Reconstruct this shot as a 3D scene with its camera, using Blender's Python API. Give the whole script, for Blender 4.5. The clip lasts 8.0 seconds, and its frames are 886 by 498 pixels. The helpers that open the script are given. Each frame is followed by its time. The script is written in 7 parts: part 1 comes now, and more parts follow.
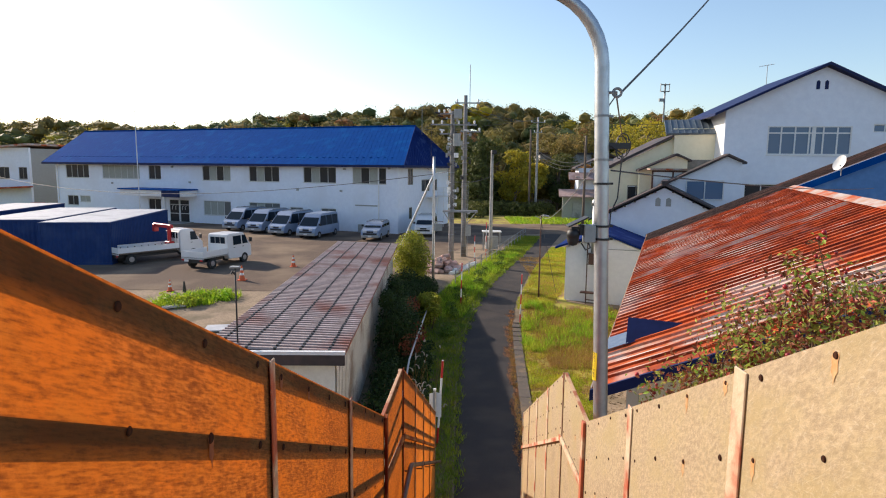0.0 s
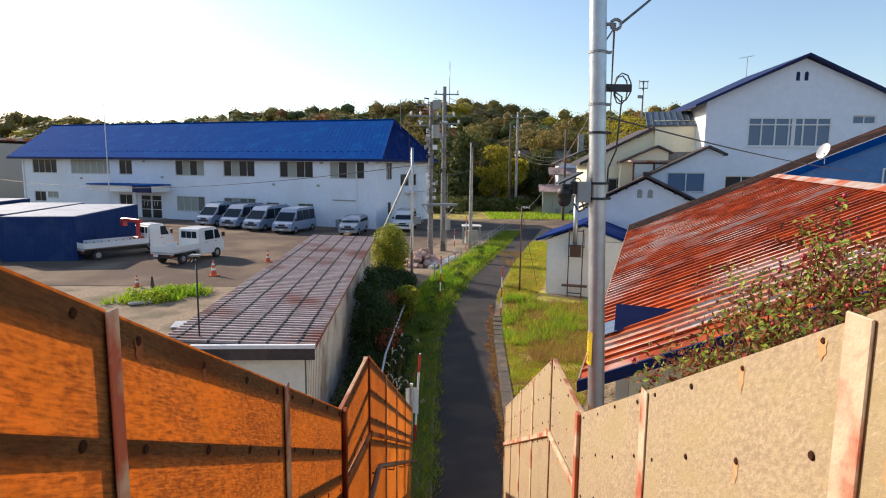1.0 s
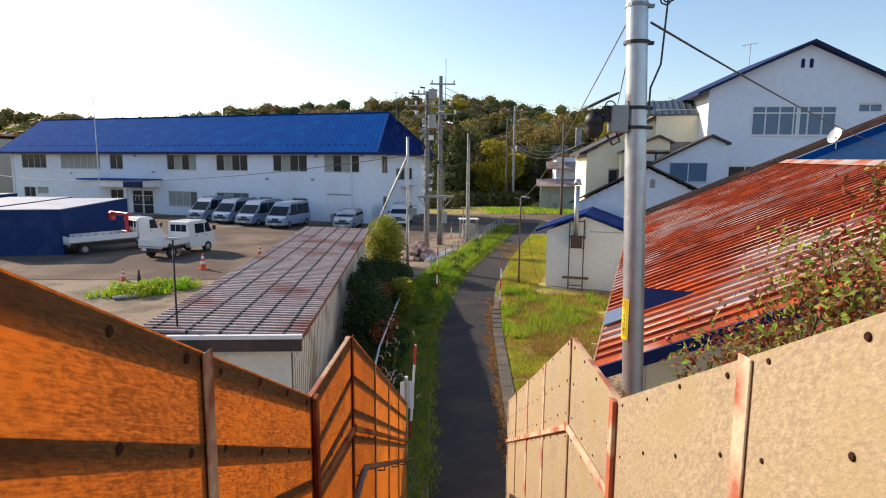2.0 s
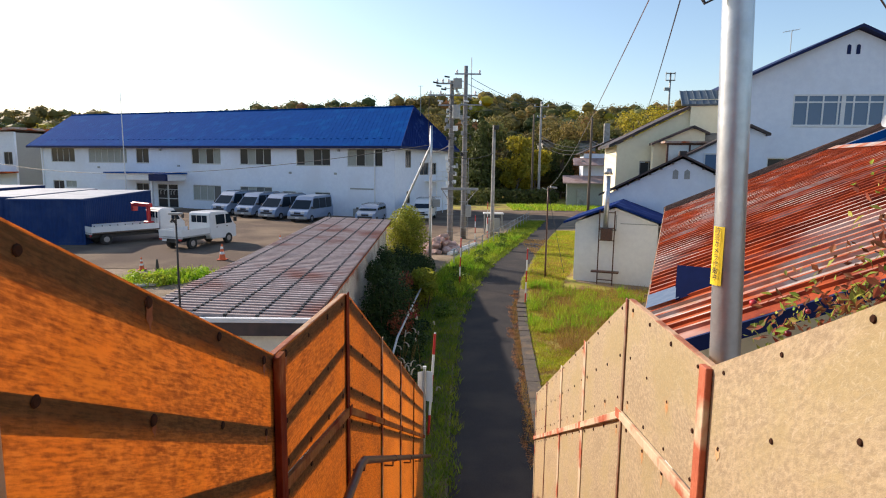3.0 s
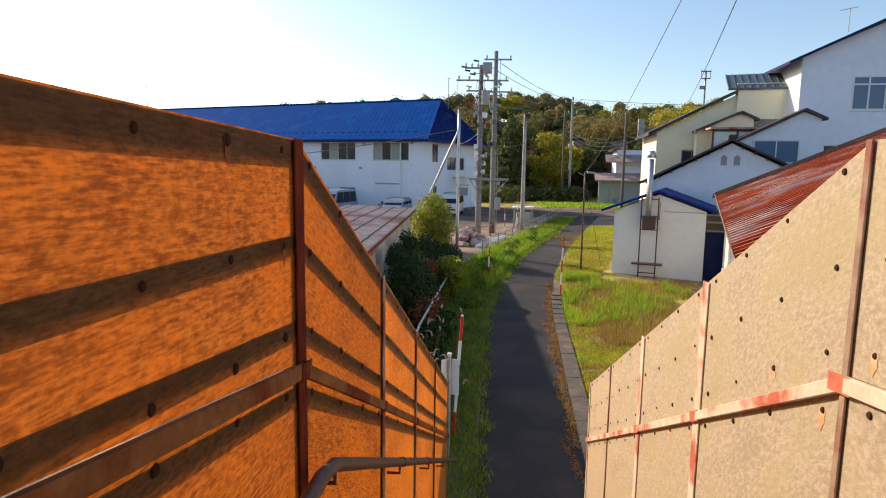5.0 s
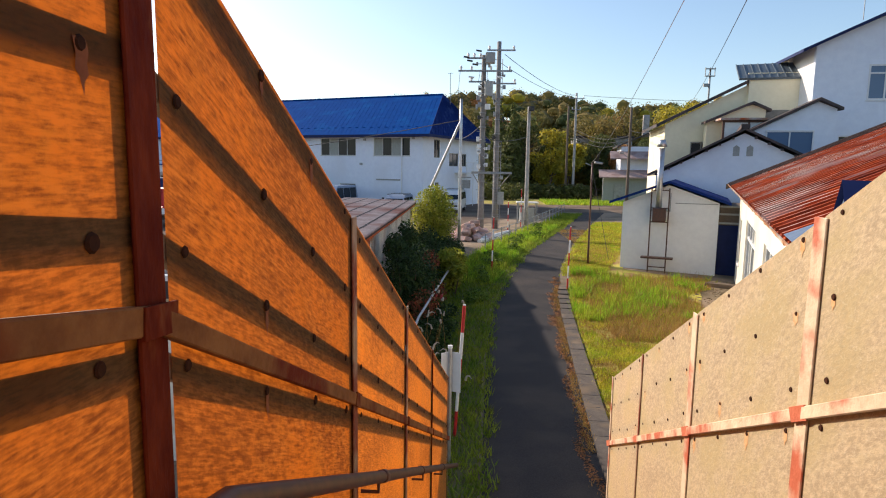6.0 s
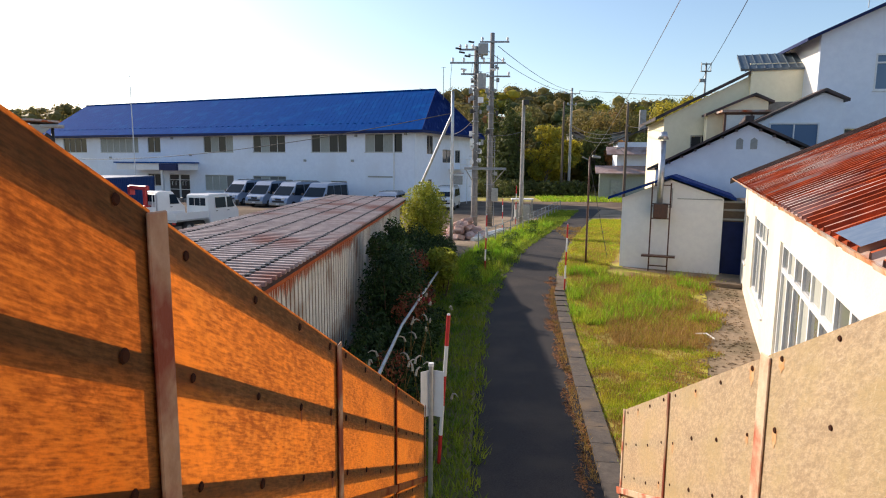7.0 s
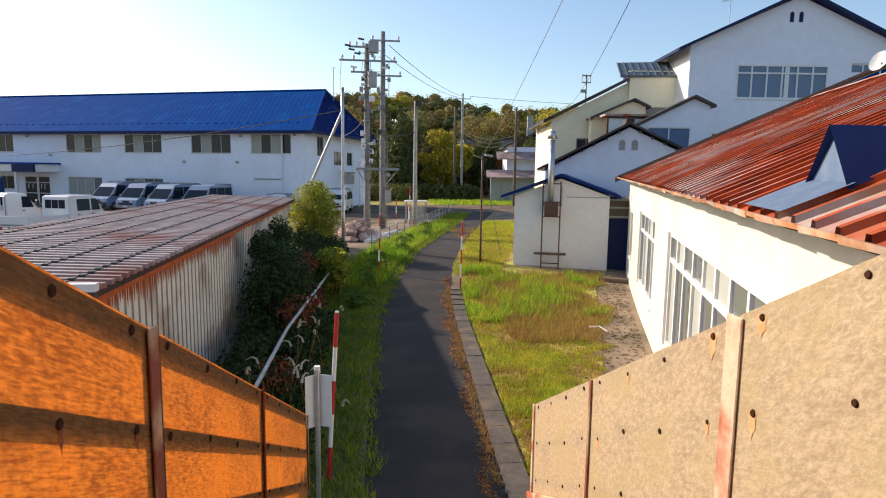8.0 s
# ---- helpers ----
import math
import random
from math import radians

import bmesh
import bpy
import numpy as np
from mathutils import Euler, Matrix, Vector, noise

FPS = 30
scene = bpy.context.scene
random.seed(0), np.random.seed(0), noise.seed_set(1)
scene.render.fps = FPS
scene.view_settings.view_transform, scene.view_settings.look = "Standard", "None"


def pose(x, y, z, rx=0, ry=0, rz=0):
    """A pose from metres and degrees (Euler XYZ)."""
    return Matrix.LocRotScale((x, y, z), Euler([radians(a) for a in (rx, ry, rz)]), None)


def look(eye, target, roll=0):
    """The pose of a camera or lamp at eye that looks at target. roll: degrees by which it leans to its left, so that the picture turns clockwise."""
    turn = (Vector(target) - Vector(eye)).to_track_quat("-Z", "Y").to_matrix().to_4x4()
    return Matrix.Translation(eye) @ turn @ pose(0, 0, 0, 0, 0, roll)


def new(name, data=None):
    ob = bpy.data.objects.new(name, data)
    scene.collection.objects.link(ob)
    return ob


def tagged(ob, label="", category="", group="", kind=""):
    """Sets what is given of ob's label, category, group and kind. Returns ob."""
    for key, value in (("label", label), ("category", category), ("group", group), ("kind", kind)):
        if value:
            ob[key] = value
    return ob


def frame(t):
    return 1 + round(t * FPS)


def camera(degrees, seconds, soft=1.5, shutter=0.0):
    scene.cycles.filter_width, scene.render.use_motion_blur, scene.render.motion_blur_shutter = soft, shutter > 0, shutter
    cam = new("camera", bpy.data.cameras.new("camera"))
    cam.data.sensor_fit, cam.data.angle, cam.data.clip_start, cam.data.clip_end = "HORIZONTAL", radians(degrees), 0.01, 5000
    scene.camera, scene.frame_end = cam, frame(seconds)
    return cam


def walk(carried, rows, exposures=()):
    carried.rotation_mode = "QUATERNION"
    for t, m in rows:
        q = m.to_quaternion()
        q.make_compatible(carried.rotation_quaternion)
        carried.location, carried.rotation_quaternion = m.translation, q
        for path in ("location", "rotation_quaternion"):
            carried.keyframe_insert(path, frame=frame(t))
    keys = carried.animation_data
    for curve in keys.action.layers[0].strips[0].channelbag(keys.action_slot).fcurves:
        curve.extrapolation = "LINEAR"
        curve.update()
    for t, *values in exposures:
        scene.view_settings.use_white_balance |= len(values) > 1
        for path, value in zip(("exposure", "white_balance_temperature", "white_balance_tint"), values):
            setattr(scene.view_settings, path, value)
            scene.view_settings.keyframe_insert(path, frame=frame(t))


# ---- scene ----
cam = camera(72.4, 8.0, soft=1.1)
PATH = [
    (0, (0.038, 0.048, 6.99), (0.038, 2.03, 6.723), 0.6),
    (0.5, (0.112, 0.419, 6.817), (0.118, 2.401, 6.549), 0.7),
    (1, (0.126, 0.809, 6.624), (0.191, 2.79, 6.351), 0.6),
    (1.2, (0.121, 0.976, 6.562), (0.189, 2.956, 6.287), 0.7),
    (2.3, (0.171, 1.974, 6.029), (0.249, 3.953, 5.749), 0.4),
    (2.5, (0.182, 2.157, 5.929), (0.232, 4.136, 5.65), 0.5),
    (3, (0.222, 2.643, 5.649), (0.219, 4.623, 5.369), 0.7),
    (3.5, (0.242, 3.1, 5.418), (0.202, 5.08, 5.138), 0.9),
    (4, (0.232, 3.528, 5.209), (0.169, 5.508, 4.935), 0.8),
    (4.5, (0.203, 3.968, 4.975), (0.126, 5.948, 4.705), 0.8),
    (4.7, (0.196, 4.146, 4.889), (0.112, 6.126, 4.619), 0.8),
    (5.8, (0.161, 5.065, 4.435), (0.062, 7.045, 4.17), 0.9),
    (6, (0.178, 5.32, 4.352), (0.079, 7.3, 4.084), 0.8),
    (6.5, (0.244, 5.991, 4.262), (0.15, 7.969, 3.985), 0.6),
    (7, (0.33, 6.527, 4.247), (0.244, 8.506, 3.972), 0.5),
    (7.5, (0.328, 7.027, 4.074), (0.458, 9.006, 3.817), 1.0),
    (8, (0.392, 7.224, 3.936), (0.652, 9.191, 3.685), 0.8),
]
walk(cam, [(t, look(eye, target, roll)) for t, eye, target, roll in PATH],
     exposures=[(0.0, 0.39), (8.0, 0.39)])

# ---- light ----
SUN_TO = Vector((-1.6, 1.15, 1.0)).normalized()      # towards the sun: ahead and to the side of the shed
world = bpy.data.worlds.new("sky")
scene.world = world
world.use_nodes = True
wn = world.node_tree.nodes
sky = wn.new("ShaderNodeTexSky")
sky.sky_type = "NISHITA"
sky.sun_disc = False
sky.sun_elevation = math.asin(SUN_TO.z)
sky.sun_rotation = math.atan2(SUN_TO.x, SUN_TO.y)
sky.air_density, sky.dust_density, sky.ozone_density = 1.0, 1.0, 1.8
wn["Background"].inputs["Strength"].default_value = 0.150
world.node_tree.links.new(sky.outputs["Color"], wn["Background"].inputs["Color"])
sun = new("sun", bpy.data.lights.new("sun", "SUN"))
sun.data.energy, sun.data.angle, sun.data.color = 5.0, radians(0.5), (1.0, 0.825, 0.66)
sun.matrix_world = look((0, 0, 60), Vector((0, 0, 60)) - SUN_TO)

# ---- materials ----


def mat(name, c1, c2=None, scale=3.0, rough=0.8, bump=0.0, bscale=None, metal=0.0, c3=None, scale3=0.6, cut3=0.55, stretch=(1, 1, 1), rnd=0.0, spec=0.5, soft3=0.12, turn=0.0):
    """A surface: two colours mixed by fine grain, a third in large stains, relief, and a shift per piece."""
    m = bpy.data.materials.new(name)
    m.use_nodes = True
    n, l = m.node_tree.nodes, m.node_tree.links
    b = n["Principled BSDF"]
    b.inputs["Roughness"].default_value, b.inputs["Metallic"].default_value = rough, metal
    b.inputs["Specular IOR Level"].default_value = spec
    geo, mp = n.new("ShaderNodeNewGeometry"), n.new("ShaderNodeMapping")
    mp.inputs["Scale"].default_value = stretch
    mp.inputs["Rotation"].default_value = (0, 0, radians(turn))
    l.new(geo.outputs["Position"], mp.inputs["Vector"])
    t1 = n.new("ShaderNodeTexNoise")
    t1.inputs["Scale"].default_value, t1.inputs["Detail"].default_value = scale, 6
    t1.inputs["Roughness"].default_value = 0.65
    l.new(mp.outputs["Vector"], t1.inputs["Vector"])
    mix = n.new("ShaderNodeMix")
    mix.data_type = "RGBA"
    mix.inputs["A"].default_value = (*c1, 1)
    mix.inputs["B"].default_value = (*(c2 or tuple(v * 0.75 for v in c1)), 1)
    ramp = n.new("ShaderNodeMapRange")
    ramp.inputs["From Min"].default_value, ramp.inputs["From Max"].default_value = 0.35, 0.65
    l.new(t1.outputs["Fac"], ramp.inputs["Value"])
    l.new(ramp.outputs["Result"], mix.inputs["Factor"])
    col = mix.outputs["Result"]
    if c3:
        t3 = n.new("ShaderNodeTexNoise")
        t3.inputs["Scale"].default_value, t3.inputs["Detail"].default_value = scale3, 5
        l.new(mp.outputs["Vector"], t3.inputs["Vector"])
        r3 = n.new("ShaderNodeMapRange")
        r3.inputs["From Min"].default_value, r3.inputs["From Max"].default_value = cut3 - soft3 / 2, cut3 + soft3 / 2
        l.new(t3.outputs["Fac"], r3.inputs["Value"])
        mx = n.new("ShaderNodeMix")
        mx.data_type = "RGBA"
        mx.inputs["B"].default_value = (*c3, 1)
        l.new(col, mx.inputs["A"])
        l.new(r3.outputs["Result"], mx.inputs["Factor"])
        col = mx.outputs["Result"]
    if rnd:
        oi, hs, mr = n.new("ShaderNodeObjectInfo"), n.new("ShaderNodeHueSaturation"), n.new("ShaderNodeMapRange")
        ri = n.new("ShaderNodeMath")
        ri.operation = "FRACT"
        ad = n.new("ShaderNodeMath")
        l.new(oi.outputs["Random"], ad.inputs[0])
        l.new(geo.outputs["Random Per Island"], ad.inputs[1])
        l.new(ad.outputs[0], ri.inputs[0])
        mr.inputs["To Min"].default_value, mr.inputs["To Max"].default_value = 1 - rnd, 1 + rnd
        l.new(ri.outputs[0], mr.inputs["Value"])
        l.new(mr.outputs["Result"], hs.inputs["Value"])
        l.new(col, hs.inputs["Color"])
        col = hs.outputs["Color"]
    l.new(col, b.inputs["Base Color"])
    if bump:
        tb, bp = n.new("ShaderNodeTexNoise"), n.new("ShaderNodeBump")
        tb.inputs["Scale"].default_value, tb.inputs["Detail"].default_value = bscale or scale * 3, 4
        l.new(mp.outputs["Vector"], tb.inputs["Vector"])
        bp.inputs["Strength"].default_value, bp.inputs["Distance"].default_value = bump, 0.02
        l.new(tb.outputs["Fac"], bp.inputs["Height"])
        l.new(bp.outputs["Normal"], b.inputs["Normal"])
    return m


def leaf_mat(name, c1, c2, rnd=0.35, trans=0.35, scale=1.2):
    """Leaves and blades: diffuse with light coming through."""
    m = mat(name, c1, c2, scale, 0.6, rnd=rnd, spec=0.25)
    n, l = m.node_tree.nodes, m.node_tree.links
    b, out = n["Principled BSDF"], n["Material Output"]
    tr, mx = n.new("ShaderNodeBsdfTranslucent"), n.new("ShaderNodeMixShader")
    src = b.inputs["Base Color"].links[0].from_socket
    l.new(src, tr.inputs["Color"])
    mx.inputs["Fac"].default_value = trans
    l.new(b.outputs["BSDF"], mx.inputs[1])
    l.new(tr.outputs["BSDF"], mx.inputs[2])
    l.new(mx.outputs["Shader"], out.inputs["Surface"])
    return m


def sheet_mat(name, face, dark, patch, thin, thick, fac, strand=None, ribs=0.5, bump=0.15):
    """Sheet of glass fibre and resin, laid out along its own length (u) and down from its top edge (v):
    fine ribs along it, blotches of resin, pale chopped strands; light comes through in thin, less in thick places."""
    m = bpy.data.materials.new(name)
    m.use_nodes = True
    n, l = m.node_tree.nodes, m.node_tree.links
    b, out = n["Principled BSDF"], n["Material Output"]
    b.inputs["Roughness"].default_value, b.inputs["Specular IOR Level"].default_value = 0.75, 0.2
    uv, oi, off = n.new("ShaderNodeUVMap"), n.new("ShaderNodeObjectInfo"), n.new("ShaderNodeVectorMath")
    sh = n.new("ShaderNodeCombineXYZ")
    l.new(oi.outputs["Random"], sh.inputs["Z"])
    off.operation = "MULTIPLY_ADD"
    off.inputs[1].default_value = (0, 0, 40)
    l.new(sh.outputs["Vector"], off.inputs[0])
    l.new(uv.outputs["UV"], off.inputs[2])

    def field(scale, detail, turn=0.0, rough=0.6):
        mp, tx = n.new("ShaderNodeMapping"), n.new("ShaderNodeTexNoise")
        r = n.new("ShaderNodeVectorRotate")
        r.rotation_type = "Z_AXIS"
        r.inputs["Angle"].default_value = radians(turn)
        l.new(off.outputs["Vector"], r.inputs["Vector"])
        mp.inputs["Scale"].default_value = scale
        l.new(r.outputs["Vector"], mp.inputs["Vector"])
        tx.inputs["Scale"].default_value, tx.inputs["Detail"].default_value, tx.inputs["Roughness"].default_value = 1.0, detail, rough
        l.new(mp.outputs["Vector"], tx.inputs["Vector"])
        return tx.outputs["Fac"]

    def ramp(v, lo, hi):
        mr = n.new("ShaderNodeMapRange")
        mr.interpolation_type = "SMOOTHSTEP"
        mr.inputs["From Min"].default_value, mr.inputs["From Max"].default_value = lo, hi
        l.new(v, mr.inputs["Value"])
        return mr.outputs["Result"]

    def blend(f, p, q):
        mx = n.new("ShaderNodeMix")
        mx.data_type = "RGBA"
        l.new(f, mx.inputs["Factor"])
        for sock, c in (("A", p), ("B", q)):
            if isinstance(c, tuple):
                mx.inputs[sock].default_value = (*c, 1)
            else:
                l.new(c, mx.inputs[sock])
        return mx.outputs["Result"]

    def weigh(*terms):
        total = None
        for v, w in terms:
            ma = n.new("ShaderNodeMath")
            ma.operation = "MULTIPLY_ADD"
            ma.inputs[1].default_value, ma.inputs[2].default_value = w, 0.0
            l.new(v, ma.inputs[0])
            if total is not None:
                l.new(total, ma.inputs[2])
            total = ma.outputs[0]
        return total

    rib, blot, wide = field((20, 130, 1), 2), field((34, 46, 1), 5, rough=0.75), field((2.1, 2.6, 1), 4)
    resin = field((5.5, 4.2, 1), 5, rough=0.7)
    body = weigh((rib, ribs), (blot, 0.72 - ribs), (wide, 0.28))
    grain = ramp(body, 0.385, 0.615)
    col = blend(ramp(wide, 0.42, 0.66), blend(grain, dark, face), patch)
    if strand:
        for k, turn in enumerate((24, 83, 141, 168)):
            fz = ramp(field((22 + 4 * k, 150, 1), 2, turn), 0.58, 0.74)
            damp = n.new("ShaderNodeMath")
            damp.operation = "MULTIPLY"
            damp.inputs[1].default_value = 0.42
            l.new(fz, damp.inputs[0])
            col = blend(damp.outputs[0], col, strand)
    l.new(col, b.inputs["Base Color"])
    bp = n.new("ShaderNodeBump")
    bp.inputs["Strength"].default_value, bp.inputs["Distance"].default_value = bump, 0.01
    l.new(body, bp.inputs["Height"])
    l.new(bp.outputs["Normal"], b.inputs["Normal"])
    tr, mx = n.new("ShaderNodeBsdfTranslucent"), n.new("ShaderNodeMixShader")
    rich = tuple(c * k for c, k in zip(thin, (1.12, 1.0, 0.8)))
    lean = tuple(c * k for c, k in zip(thick, (0.9, 0.75, 0.7)))
    pools = ramp(resin, 0.40, 0.60)
    l.new(blend(grain, blend(pools, lean, thick), blend(pools, thin, rich)), tr.inputs["Color"])
    mx.inputs["Fac"].default_value = fac
    l.new(b.outputs["BSDF"], mx.inputs[1])
    l.new(tr.outputs["BSDF"], mx.inputs[2])
    l.new(mx.outputs["Shader"], out.inputs["Surface"])
    return m


def glass_mat(name, tint, ior=1.33):
    m = bpy.data.materials.new(name)
    m.use_nodes = True
    b = m.node_tree.nodes["Principled BSDF"]
    b.inputs["Base Color"].default_value, b.inputs["Roughness"].default_value = (*tint, 1), 0.06
    b.inputs["IOR"].default_value = ior
    return m


